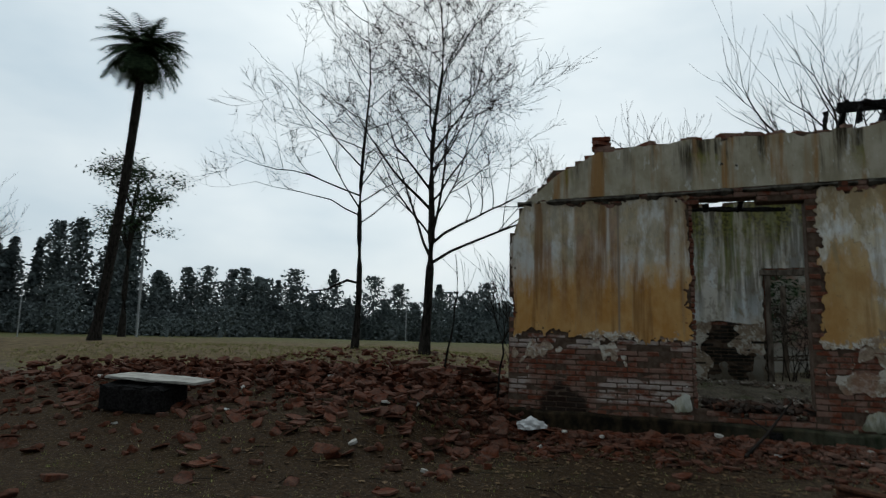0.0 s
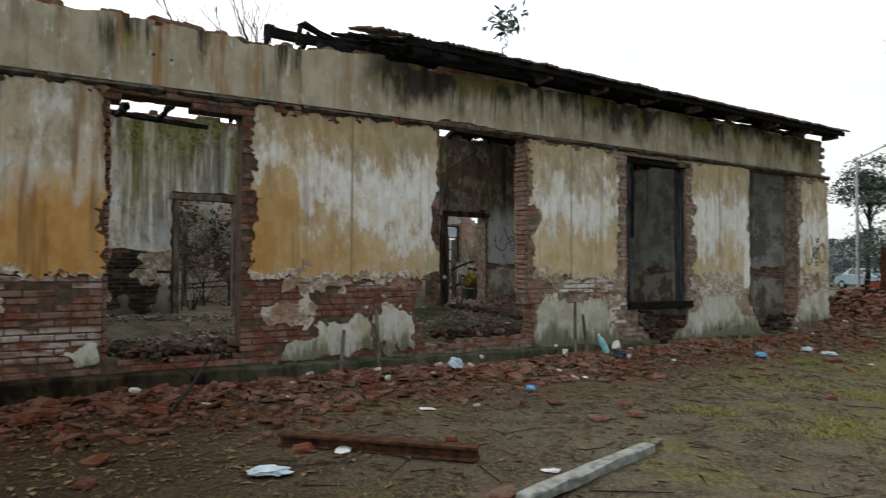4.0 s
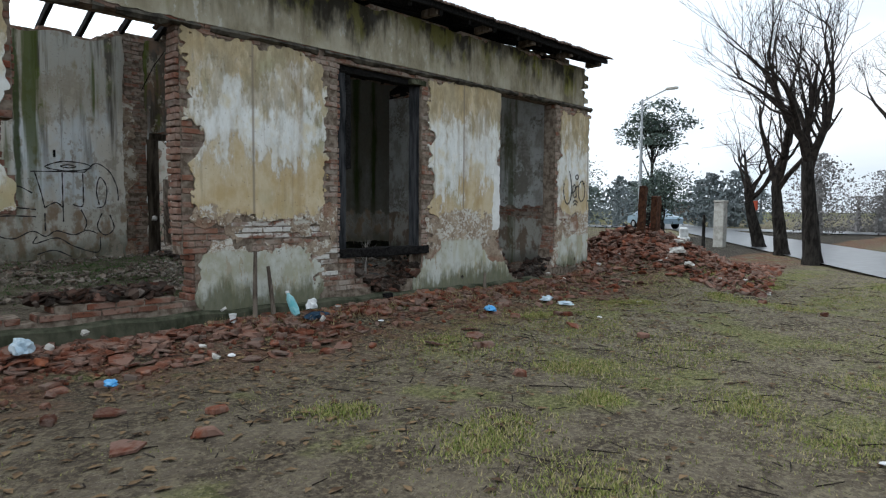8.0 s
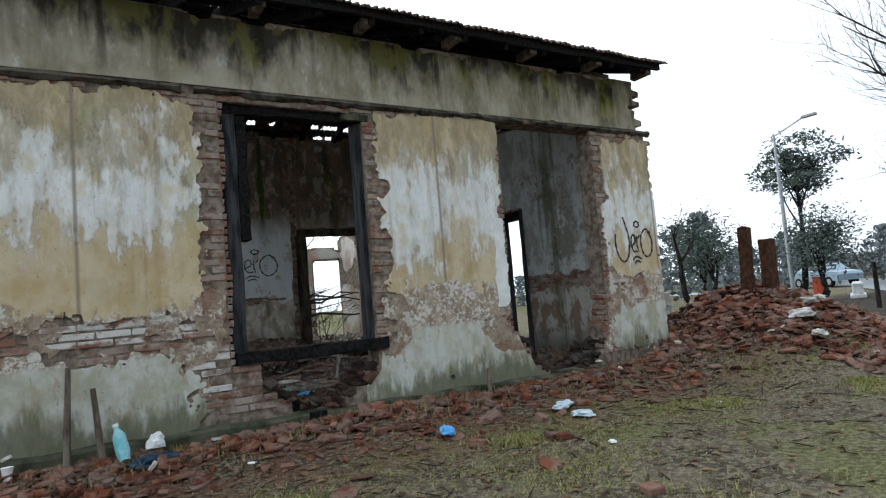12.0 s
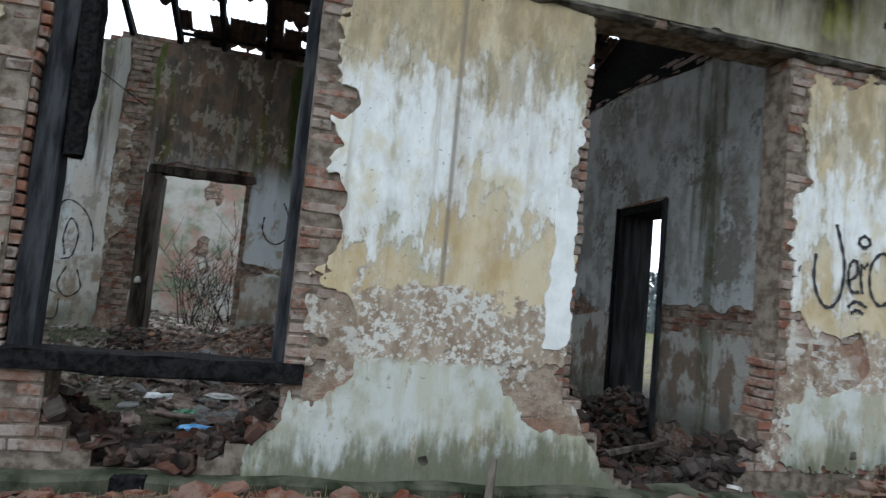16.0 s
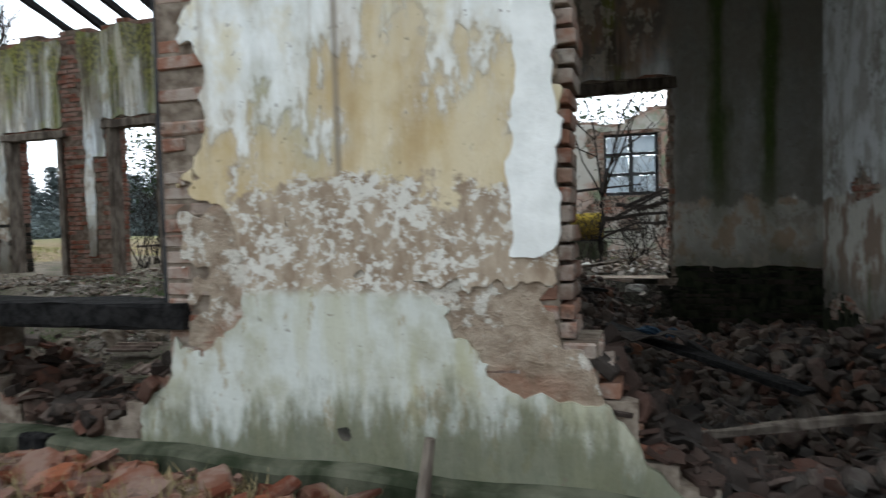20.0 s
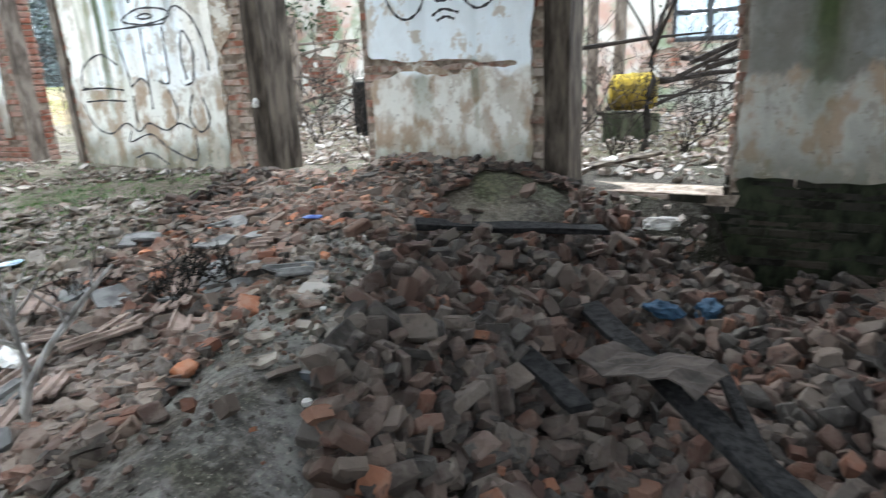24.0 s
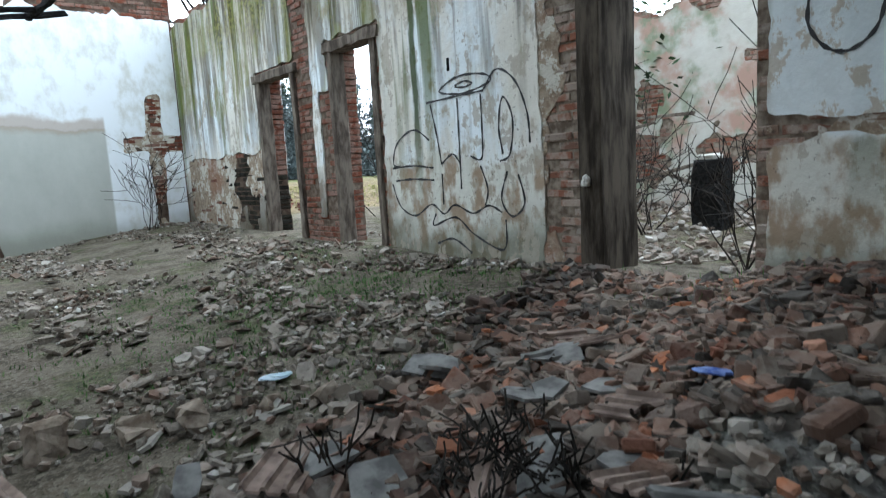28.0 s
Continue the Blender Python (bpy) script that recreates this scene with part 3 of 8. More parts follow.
CEMENT = (lambda m: m.done(m.mix(m.step(m.calc("ADD", m.x, m.calc("MULTIPLY", m.calc("SUBTRACT", m.noise(2.0, 5, shift=4), 0.5), 3.0)), 2.6, -0.2), m.mix(m.step(m.noise(5, 6, (1, 1, 0.5)), 0.3, 0.7), (0.022, 0.028, 0.015), (0.11, 0.11, 0.078)), m.mix(m.step(m.noise(7, 6, (1, 1, 0.6), shift=3), 0.35, 0.7), (0.008, 0.007, 0.005), (0.055, 0.040, 0.022))), m.noise(6, 7), 0.025))(Nodes("mossy_cement", 0.85))
CHAR = plain("charred_wood", (0.006, 0.006, 0.006), (0.021, 0.020, 0.0195), 30, (1, 1, 1), 0.95, 0.01)
WOOD = plain("grey_paint_wood", (0.014, 0.015, 0.017), (0.058, 0.060, 0.064), 18, (1, 1, 0.15), 0.7)
LINING = plain("dark_door_lining", (0.014, 0.0138, 0.0135), (0.043, 0.0425, 0.042), 16, (1, 1, 0.1), 0.7)
TIMBER = plain("old_timber", (0.07, 0.055, 0.045), (0.19, 0.16, 0.13), 14, (1, 1, 0.3), 0.85)
SMOKED = plain("smoke_stained_wood", (0.024, 0.019, 0.015), (0.10, 0.083, 0.065), 11, (1, 1, 0.2), 0.9, 0.008)
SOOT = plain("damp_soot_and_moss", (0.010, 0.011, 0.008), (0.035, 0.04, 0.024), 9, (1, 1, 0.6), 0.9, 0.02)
LEDGE = plain("sooty_ledge", (0.03, 0.028, 0.023), (0.12, 0.11, 0.09), 8, bump=0.02)
TILE = plain("clay_roof_tile", (0.06, 0.047, 0.04), (0.155, 0.105, 0.082), 7, bump=0.006)
BARK = plain("dark_bark", (0.010, 0.009, 0.008), (0.036, 0.032, 0.028), 12, (1, 1, 0.3), 0.95, 0.01)
TWIG = plain("winter_twig", (0.014, 0.012, 0.011), (0.038, 0.031, 0.026), 9)
LEAF = plain("dark_leaf", (0.02, 0.035, 0.02), (0.06, 0.09, 0.045), 5)
# Distance haze is mixed into the next two foliage colours.
HAZE = plain("hazed_wood", (0.085, 0.105, 0.105), (0.16, 0.185, 0.185), 0.4)
FARLEAF = plain("haze_tinted_leaf", (0.06, 0.085, 0.075), (0.12, 0.15, 0.125), 2)

# ---- small builders ----
rng = random.Random(7)


def mesh_of(name, verts, faces, material):
    me = bpy.data.meshes.new(name)
    me.from_pydata(verts, [], faces)
    me.materials.append(material)
    return me


def ob_of(name, me, parent=None, at=None, label=""):
    ob = new(name, me)
    if parent:
        ob.parent = parent
    if at is not None:
        ob.matrix_basis = at
    if label:
        tagged(ob, label)
    return ob


def part(name, bm, material, parent=None, label="", smooth=False):
    """Links a bmesh as one mesh object under a thing or a part."""
    me = bpy.data.meshes.new(name)
    bm.to_mesh(me)
    bm.free()
    me.materials.append(material)
    if smooth:
        for p in me.polygons:
            p.use_smooth = True
    return ob_of(name, me, parent, None, label)


def thing(name, label, category, group="", kind="", at=None):
    ob = new(name)
    ob.empty_display_size = 0.2
    if at is not None:
        ob.matrix_basis = at
    return tagged(ob, label, category, group, kind)


def box_data(size, bev=0.0, jag=0.0, seed=0):
    """A block of that size with cut edges and pushed corners, as vertices and faces."""
    r = random.Random(seed)
    bm = bmesh.new()
    bmesh.ops.create_cube(bm, size=1.0)
    for v in bm.verts:
        v.co = Vector([c * s for c, s in zip(v.co, size)])
    if bev:
        bmesh.ops.bevel(bm, geom=bm.edges[:], offset=bev, segments=1, affect="EDGES")
    for v in bm.verts:
        v.co += Vector([r.uniform(-jag, jag) for _ in range(3)])
    return bm


def block(name, size, m, material, parent=None, bev=0.006, jag=0.0, seed=0, label="", cuts=0):
    bm = box_data(size, bev, 0.0, seed)
    if cuts:
        long = max(range(3), key=lambda i: size[i])
        for k in range(1, cuts):
            at = [0, 0, 0]
            no = [0, 0, 0]
            at[long], no[long] = size[long] * (k / cuts - 0.5), 1
            bmesh.ops.bisect_plane(bm, geom=bm.verts[:] + bm.edges[:] + bm.faces[:], plane_co=at, plane_no=no)
    if jag:
        r = random.Random(seed)
        for v in bm.verts:
            v.co += Vector([r.uniform(-jag, jag) for _ in range(3)])
    bm.transform(m)
    return part(name, bm, material, parent, label)


def span(a, b):
    """A pose whose x axis runs from a to b, at the middle."""
    a, b = Vector(a), Vector(b)
    q = (b - a).to_track_quat("X", "Z")
    return Matrix.Translation((a + b) / 2) @ q.to_matrix().to_4x4()


def bar(name, a, b, w, h, material, parent=None, label="", jag=0.004, bev=0.008, seed=0, cuts=6):
    return block(name, ((Vector(b) - Vector(a)).length, w, h), span(a, b), material, parent, bev, jag, seed, label, cuts)


def tube_data(points, radii, sides=7, start=0):
    """Vertices and faces of a tapered pipe through the points."""
    vs, fs = [], []
    n = len(points)
    for i, p in enumerate(points):
        d = Vector(points[min(i + 1, n - 1)]) - Vector(points[max(i - 1, 0)])
        q = d.to_track_quat("Z", "Y")
        for k in range(sides):
            a = 2 * math.pi * k / sides
            vs.append(tuple(Vector(p) + q @ Vector((math.cos(a) * radii[i], math.sin(a) * radii[i], 0))))
    for i in range(n - 1):
        for k in range(sides):
            j = (k + 1) % sides
            fs.append(tuple(start + v for v in (i * sides + k, i * sides + j, (i + 1) * sides + j, (i + 1) * sides + k)))
    fs.append(tuple(start + k for k in reversed(range(sides))))
    fs.append(tuple(start + (n - 1) * sides + k for k in range(sides)))
    return vs, fs


def grid_noise(u, z, scale, seed, octaves=3):
    """Smooth value noise over arrays, about -1 to 1."""
    r = np.random.RandomState(seed)
    out, amp = np.zeros_like(u), 1.0
    for o in range(octaves):
        t = r.uniform(-1, 1, (64, 64))
        a, b = u * scale * 2 ** o + 17.3 * seed, z * scale * 2 ** o + 5.1 * seed
        i, j = np.floor(a).astype(int), np.floor(b).astype(int)
        fa, fb = a - i, b - j
        fa, fb = fa * fa * (3 - 2 * fa), fb * fb * (3 - 2 * fb)
        g = lambda p, q: t[p % 64, q % 64]
        out += amp * ((g(i, j) * (1 - fa) + g(i + 1, j) * fa) * (1 - fb) + (g(i, j + 1) * (1 - fa) + g(i + 1, j + 1) * fa) * fb)
        amp *= 0.55
    return out


def sheet(name, field, u0, u1, z0, z1, step, place, thick, material, parent, label=""):
    """A layer of plaster with a broken outline: the part of a wall's plane where field(u, z) is above zero.
    place(u, z, d): the point that lies d in front of the wall."""
    nu, nz = max(2, round((u1 - u0) / step)), max(2, round((z1 - z0) / step))
    us, zs = np.linspace(u0, u1, nu + 1), np.linspace(z0, z1, nz + 1)
    U, Z = np.meshgrid(us, zs, indexing="ij")
    F = field(U, Z)
    F[np.abs(F) < 1e-6] = 1e-6
    S = F > 0
    verts, faces, key = [], [], {}

    def corner(i, j):
        k = (i, j)
        if k not in key:
            key[k] = len(verts)
            verts.append((us[i], zs[j]))
        return key[k]

    def cut(i, j, p, q):
        k = (i, j, p, q)
        if k not in key:
            f = F[i, j] / (F[i, j] - F[p, q])
            key[k] = len(verts)
            verts.append((us[i] + f * (us[p] - us[i]), zs[j] + f * (zs[q] - zs[j])))
        return key[k]

    rims = []
    for i in range(nu):
        for j in range(nz):
            ring = ((i, j), (i + 1, j), (i + 1, j + 1), (i, j + 1))
            ins = [S[c] for c in ring]
            if not any(ins):
                continue
            poly, ends = [], []
            for a in range(4):
                c, d = ring[a], ring[(a + 1) % 4]
                if S[c]:
                    poly.append(corner(*c))
                if S[c] != S[d]:
                    lo, hi = (c, d) if c < d else (d, c)
                    v = cut(*lo, *hi)
                    poly.append(v)
                    ends.append((v, S[c]))
            faces.append(tuple(poly))
            outs = [v for v, leaving in ends if leaving]
            backs = [v for v, leaving in ends if not leaving]
            if len(outs) == 1:
                rims.append((outs[0], backs[0]))
            elif len(outs) == 2:
                for v in outs:
                    k = poly.index(v)
                    rims.append((v, poly[(k + 1) % len(poly)]))
    for i in range(nu):
        for j, turn in ((0, 1), (nz, 0)):
            if S[i, j] and S[i + 1, j]:
                a, b = corner(i, j), corner(i + 1, j)
                rims.append((b, a) if turn else (a, b))
    for j in range(nz):
        for i, turn in ((0, 0), (nu, 1)):
            if S[i, j] and S[i, j + 1]:
                a, b = corner(i, j), corner(i, j + 1)
                rims.append((b, a) if turn else (a, b))
    n = len(verts)
    front = [place(u, z, thick) for u, z in verts]
    back = [place(u, z, -0.004) for u, z in verts]
    faces += [(a, b, b + n, a + n) for a, b in rims]
    me = mesh_of(name, front + back, faces, material)
    return ob_of(name, me, parent, None, label)


COURSE, HALF = 0.07, 0.1325


def core(name, solid, u0, u1, z0, z1, place, thick, material, parent, label=""):
    """The brickwork behind the plaster: laid in courses, so that its broken edges run in steps. Returns the cells too."""
    nu, nz = round((u1 - u0) / HALF), round((z1 - z0) / COURSE)
    uc, zc = u0 + (np.arange(nu) + 0.5) * HALF, z0 + (np.arange(nz) + 0.5) * COURSE
    U, Z = np.meshgrid(uc, zc, indexing="ij")
    S = solid(U, Z) > 0
    verts, faces = [], []

    def quad(*pts):
        n = len(verts)
        verts.extend(pts)
        faces.append((n, n + 1, n + 2, n + 3))

    for i in range(nu):
        a, b = u0 + i * HALF, u0 + (i + 1) * HALF
        for j in range(nz):
            if not S[i, j]:
                continue
            c, d = z0 + j * COURSE, z0 + (j + 1) * COURSE
            quad(place(a, c, 0), place(b, c, 0), place(b, d, 0), place(a, d, 0))
            quad(place(b, c, -thick), place(a, c, -thick), place(a, d, -thick), place(b, d, -thick))
            if i == 0 or not S[i - 1, j]:
                quad(place(a, c, -thick), place(a, c, 0), place(a, d, 0), place(a, d, -thick))
            if i == nu - 1 or not S[i + 1, j]:
                quad(place(b, c, 0), place(b, c, -thick), place(b, d, -thick), place(b, d, 0))
            if j == nz - 1 or not S[i, j + 1]:
                quad(place(a, d, 0), place(b, d, 0), place(b, d, -thick), place(a, d, -thick))
            if j == 0 or not S[i, j - 1]:
                quad(place(a, c, -thick), place(b, c, -thick), place(b, c, 0), place(a, c, 0))
    ob = ob_of(name, mesh_of(name, verts, faces, material), parent, None, label)
    return ob, S, uc, zc


def rect(U, Z, a, b, c, d):
    """Signed distance into the box a..b, c..d: above zero inside."""
    return np.minimum(np.minimum(U - a, b - U), np.minimum(Z - c, d - Z))


def blob(U, Z, cu, cz, ru, rz):
    return (1 - np.sqrt(((U - cu) / ru) ** 2 + ((Z - cz) / rz) ** 2)) * min(ru, rz)


def union(*fields):
    return np.maximum.reduce(fields)


# ---- the facade ----
def place_front(u, z, d):
    return (u, -d, z)


def place_back(u, z, d):
    return (u, WALL + d, z)


WALL = 0.25
LEFT, RIGHT = -2.25, 13.30


def corn(u):
    """The height of the string course, which climbs a little to the right."""
    return np.interp(u, [-2.3, 0.0, 6.5, 13.4], [3.13, 3.15, 3.23, 3.24])


def facade_top(U):
    """The broken top of the parapet."""
    steps = np.interp(U, [-2.3, -2.2, -2.02, -1.5, -1.0, -0.6, 2.2, 3.0, 13.4], [2.4, 2.7, 3.18, 3.55, 3.82, 3.87, 3.88, 3.96, 3.98])
    return steps + 0.02 * np.sin(U * 3.1) + 0.012 * np.sin(U * 11.0)


def openings(U, Z, grow=0.0):
    j = 0.016 * grid_noise(U, Z, 3.0, 3) + 0.010 * grid_noise(U, Z, 9.0, 4)
    o1 = rect(U, Z, 0.17, 1.49, 0.40, 3.05)
    o2 = union(rect(U, Z, 3.98, 5.40, 0.42, 3.225), blob(U, Z, 4.0, 0.78, 0.38, 0.5), blob(U, Z, 5.42, 0.6, 0.13, 0.3), blob(U, Z, 3.98, 1.9, 0.10, 0.35))
    o3 = union(rect(U, Z, 7.45, 8.93, 0.70, 3.13), blob(U, Z, 8.28, 0.72, 0.62, 0.52))
    o4 = union(rect(U, Z, 10.64, 12.22, 1.0, 3.225), rect(U, Z, 10.64, 12.05, 0.7, 1.2), blob(U, Z, 11.44, 0.86, 0.72, 0.80))
    return union(o1, o2, o3, o4) + grow + j


def facade_solid(U, Z):
    edge = np.minimum(facade_top(U) - Z, np.minimum(U - LEFT - 0.06 * grid_noise(U, Z, 2.2, 9), RIGHT - U + 0.02 - np.where(Z > 3.2, 0.10 + 0.13 * (np.floor(Z / 0.07) % 2) + 0.10 * (np.floor(Z / 0.14) % 3 == 1), 0.0)))
    return np.minimum(edge, -openings(U, Z))


def facade_coat(U, Z):
    """Where plaster still hangs."""
    n = 0.10 * grid_noise(U, Z, 1.9, 11) + 0.075 * grid_noise(U, Z, 6.0, 12, 3) + 0.035 * grid_noise(U, Z, 17.0, 13, 2)
    band = np.minimum(rect(U, Z, LEFT + 0.04, RIGHT + 0.05, 3.0, 4.2), Z - corn(U) - 0.045)
    band = np.minimum(band, facade_top(U) - 0.02 - Z + 0.4 * n)
    upper = union(rect(U, Z, LEFT + 0.06, 0.10, 1.30, 3.19), rect(U, Z, 1.60, 3.95, 1.22, 3.19), rect(U, Z, 5.55, 7.22, 1.22, 3.19),
                  rect(U, Z, 9.0, 10.60, 0.90, 3.19), rect(U, Z, 12.30, RIGHT + 0.03, 0.30, 3.15))
    upper = union(upper, rect(U, Z, 1.56, 1.9, 2.2, 3.19), rect(U, Z, 3.7, 4.0, 2.3, 3.19), rect(U, Z, 5.46, 5.9, 2.0, 3.19), rect(U, Z, -0.2, 0.17, 2.0, 3.19))
    upper = np.minimum(upper, corn(U) - 0.03 - Z)
    lower = union(rect(U, Z, 1.9, 2.5, 0.3, 0.55), rect(U, Z, 2.3, 3.1, 0.3, 0.78), rect(U, Z, 3.0, 3.62, 0.3, 0.84), blob(U, Z, 5.95, 0.5, 0.4, 0.42), blob(U, Z, 6.6, 0.45, 0.55, 0.4),
                  blob(U, Z, 9.62, 0.30, 0.85, 0.72), rect(U, Z, 8.9, 11.0, 0.1, 0.40), blob(U, Z, 0.02, 0.5, 0.16, 0.14))
    lower = lower + 0.9 * n
    coat = union(band, upper + 0.55 * n + 0.05 * grid_noise(U, Z, 26.0, 14, 2), lower + 0.02 * grid_noise(U, Z, 24.0, 15, 2))
    scars = union(blob(U, Z, 9.02, 2.37, 0.12, 0.10), blob(U, Z, 9.02, 1.62, 0.13, 0.28), blob(U, Z, 9.06, 1.0, 0.18, 0.32), blob(U, Z, 10.64, 2.0, 0.07, 0.25), blob(U, Z, 10.5, 0.72, 0.26, 0.16),
                  blob(U, Z, 5.52, 2.05, 0.14, 0.2), blob(U, Z, 12.30, 1.1, 0.13, 0.3), blob(U, Z, 12.68, 1.06, 0.24, 0.20), blob(U, Z, 12.30, 2.5, 0.10, 0.2)) + 0.5 * n
    coat = np.minimum(coat, -scars)
    return np.minimum(coat, np.minimum(facade_solid(U, Z) - 0.01, -openings(U, Z, 0.04) + 0.30 * n))


facade = thing("wall_front", "long plastered brick front wall of a roofless ruin with four broken openings", "wall", kind="structure")
fac_core, FS, FU, FZ = core("brickwork", facade_solid, LEFT, RIGHT, 0.0, 4.06, place_front, WALL, MORTAR, facade, "red brick masonry behind the plaster")
sheet("plaster", facade_coat, LEFT, RIGHT + 0.05, 0.1, 4.0, 0.022, place_front, 0.022, PLASTER, facade, "peeling white and ochre limewashed plaster")


def under_coat(U, Z):
    """The brown first coat: on the piers beside the openings and between the upper plaster and the foot."""
    n = 0.16 * grid_noise(U, Z, 2.3, 81) + 0.12 * grid_noise(U, Z, 7.0, 82, 3) + 0.04 * grid_noise(U, Z, 24, 83, 2)
    s = union(rect(U, Z, 8.95, 10.75, 0.45, 1.5), rect(U, Z, 12.2, RIGHT, 0.4, 1.3), rect(U, Z, 1.9, 3.7, 1.02, 1.4), rect(U, Z, 5.6, 7.3, 1.0, 1.4), rect(U, Z, 7.2, 7.44, 0.7, 1.5),
              blob(U, Z, 6.7, 0.75, 0.5, 0.25), blob(U, Z, 2.2, 0.85, 0.5, 0.2), blob(U, Z, -1.2, 1.15, 0.9, 0.14), blob(U, Z, 5.6, 1.5, 0.10, 0.5))
    s = s + 1.1 * n - 0.02 - np.where(U < 8, 0.10, 0.0)
    return np.minimum(s, np.minimum(facade_solid(U, Z) - 0.015, -openings(U, Z, 0.05)))


sheet("under_coat", under_coat, LEFT, RIGHT + 0.02, 0.2, 2.2, 0.024, place_front, 0.0135, RENDER, facade, "rough brown first coat of plaster")
sheet("plaster", lambda U, Z: np.minimum(facade_solid(U, Z) - 0.03, 0.25 + 0.3 * grid_noise(U, Z, 1.2, 31)), LEFT, RIGHT, 0.2, 4.0, 0.07, place_back, 0.02, ROOM, facade, "stained pale inner plaster")

STRIP = plain("clean_white_plaster", (0.70, 0.71, 0.68), (0.82, 0.83, 0.80), 7, bump=0.01)
sheet("plaster_strip", lambda U, Z: rect(U, Z, 10.44, 10.61, 1.02, 2.05) + 0.02 * grid_noise(U, Z, 9, 91) - np.where(Z < 1.5, 0, 0.02), 10.4, 10.72, 0.95, 2.15, 0.02, place_front, 0.032, STRIP, facade, "narrow strip of clean white plaster")

# cornice line, plinth
bm = bmesh.new()
prev = None
for k in range(150):
    u = LEFT + 0.12 + (RIGHT - LEFT - 0.08) * k / 149
    c = float(corn(u))
    j = 0.010 * math.sin(k * 2.1) + 0.008 * math.sin(k * 0.7) + rng.uniform(-0.008, 0.008)
    ring = [bm.verts.new((u, y, z)) for y, z in ((0.0, c - 0.035 + j), (-0.03, c - 0.025 + 1.5 * j), (-0.05 - 0.9 * abs(j), c), (-0.035, c + 0.03 - j), (0.0, c + 0.037))]
    if prev and rng.random() > 0.06:
        for a in range(4):
            bm.faces.new((prev[a], prev[a + 1], ring[a + 1], ring[a]))
    prev = ring
part("string_course", bm, LEDGE, facade, "dark weathered cement string course")
bm = bmesh.new()
prev = None
for k in range(90):
    u = LEFT - 0.02 + (RIGHT - LEFT + 0.06) * k / 89
    h = 0.30 - 0.011 * (u - LEFT) + 0.012 * math.sin(k * 1.3)
    o = -0.11 + 0.008 * math.sin(k * 2.7)
    ring = [bm.verts.new((u, y, z)) for y, z in ((o - 0.01, -0.1), (o, h - 0.02), (o + 0.02, h), (0.06, h + 0.02))]
    if prev:
        for a in range(3):
            bm.faces.new((prev[a], prev[a + 1], ring[a + 1], ring[a]))
    prev = ring
part("plinth", bm, CEMENT, facade, "low mossy cement plinth along the foot")

# ---- the spine wall behind the front rooms ----
SPINE, SPINE_T = 5.01, 0.34


def place_spine(u, z, d):
    return (u, SPINE - d, z)


def place_spine_back(u, z, d):
    return (u, SPINE + SPINE_T + d, z)


DOORS = [(1.48, 2.60, 2.54), (3.46, 4.42, 2.62), (7.10, 8.24, 2.52), (9.93, 11.12, 2.50)]


def spine_solid(U, Z):
    top = np.interp(U, [-2.3, 0.5, 3.2, 6.3, 6.8, 12.9], [3.95, 4.0, 4.08, 4.14, 4.31, 4.31]) + 0.04 * np.sin(U * 7)
    s = np.minimum(top - Z, np.minimum(U + 2.25, 13.0 - U))
    for a, b, c in DOORS:
        s = np.minimum(s, -rect(U, Z, a, b, 0.45, c + 0.1) - 0.03 * grid_noise(U, Z, 5, 21))
    return s


def spine_coat(U, Z):
    n = 0.10 * grid_noise(U, Z, 1.7, 23) + 0.05 * grid_noise(U, Z, 6, 24)
    s = np.minimum(spine_solid(U, Z) - 0.05, 0.35 + n)
    scars = union(rect(U, Z, 2.60, 3.02, -1, 5), rect(U, Z, -1.7, 1.46, 0.2, 1.66), rect(U, Z, 6.62, 6.98, 0.4, 5), rect(U, Z, 9.72, 9.86, 0.4, 5), rect(U, Z, 8.3, 9.6, 1.36, 1.44), rect(U, Z, 3.2, 3.5, 0.4, 2.2),
                  rect(U, Z, 10.8, 12.7, -0.5, 0.58), rect(U, Z, 4.4, 6.6, -0.4, 0.42), rect(U, Z, 6.6, 9.9, -0.4, 0.60), rect(U, Z, 2.4, 3.5, -0.4, 0.75)) + 0.4 * n
    foot = union(rect(U, Z, 0.42, 0.84, 0.2, 0.62), rect(U, Z, 0.62, 0.80, 0.2, 0.86), rect(U, Z, 1.14, 1.42, 0.2, 0.66), rect(U, Z, 1.28, 1.42, 0.2, 1.05), rect(U, Z, -1.9, -1.66, 0.1, 1.9))
    foot = foot + 0.5 * n + 0.07 * grid_noise(U, Z, 8, 25)
    return union(np.minimum(s, -scars), np.minimum(foot, spine_solid(U, Z) - 0.03))


spine = thing("wall_spine", "inner brick wall with four doorways and stained peeling plaster", "wall", kind="structure")
sp_core, SS, SU, SZ = core("brickwork", spine_solid, -2.25, 13.0, -0.6, 4.44, place_spine, SPINE_T, MORTAR, spine, "exposed brick masonry")
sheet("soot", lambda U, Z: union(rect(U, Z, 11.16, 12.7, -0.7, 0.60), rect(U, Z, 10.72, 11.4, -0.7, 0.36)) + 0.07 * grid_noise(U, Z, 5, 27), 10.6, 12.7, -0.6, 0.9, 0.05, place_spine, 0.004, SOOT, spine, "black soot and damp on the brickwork")
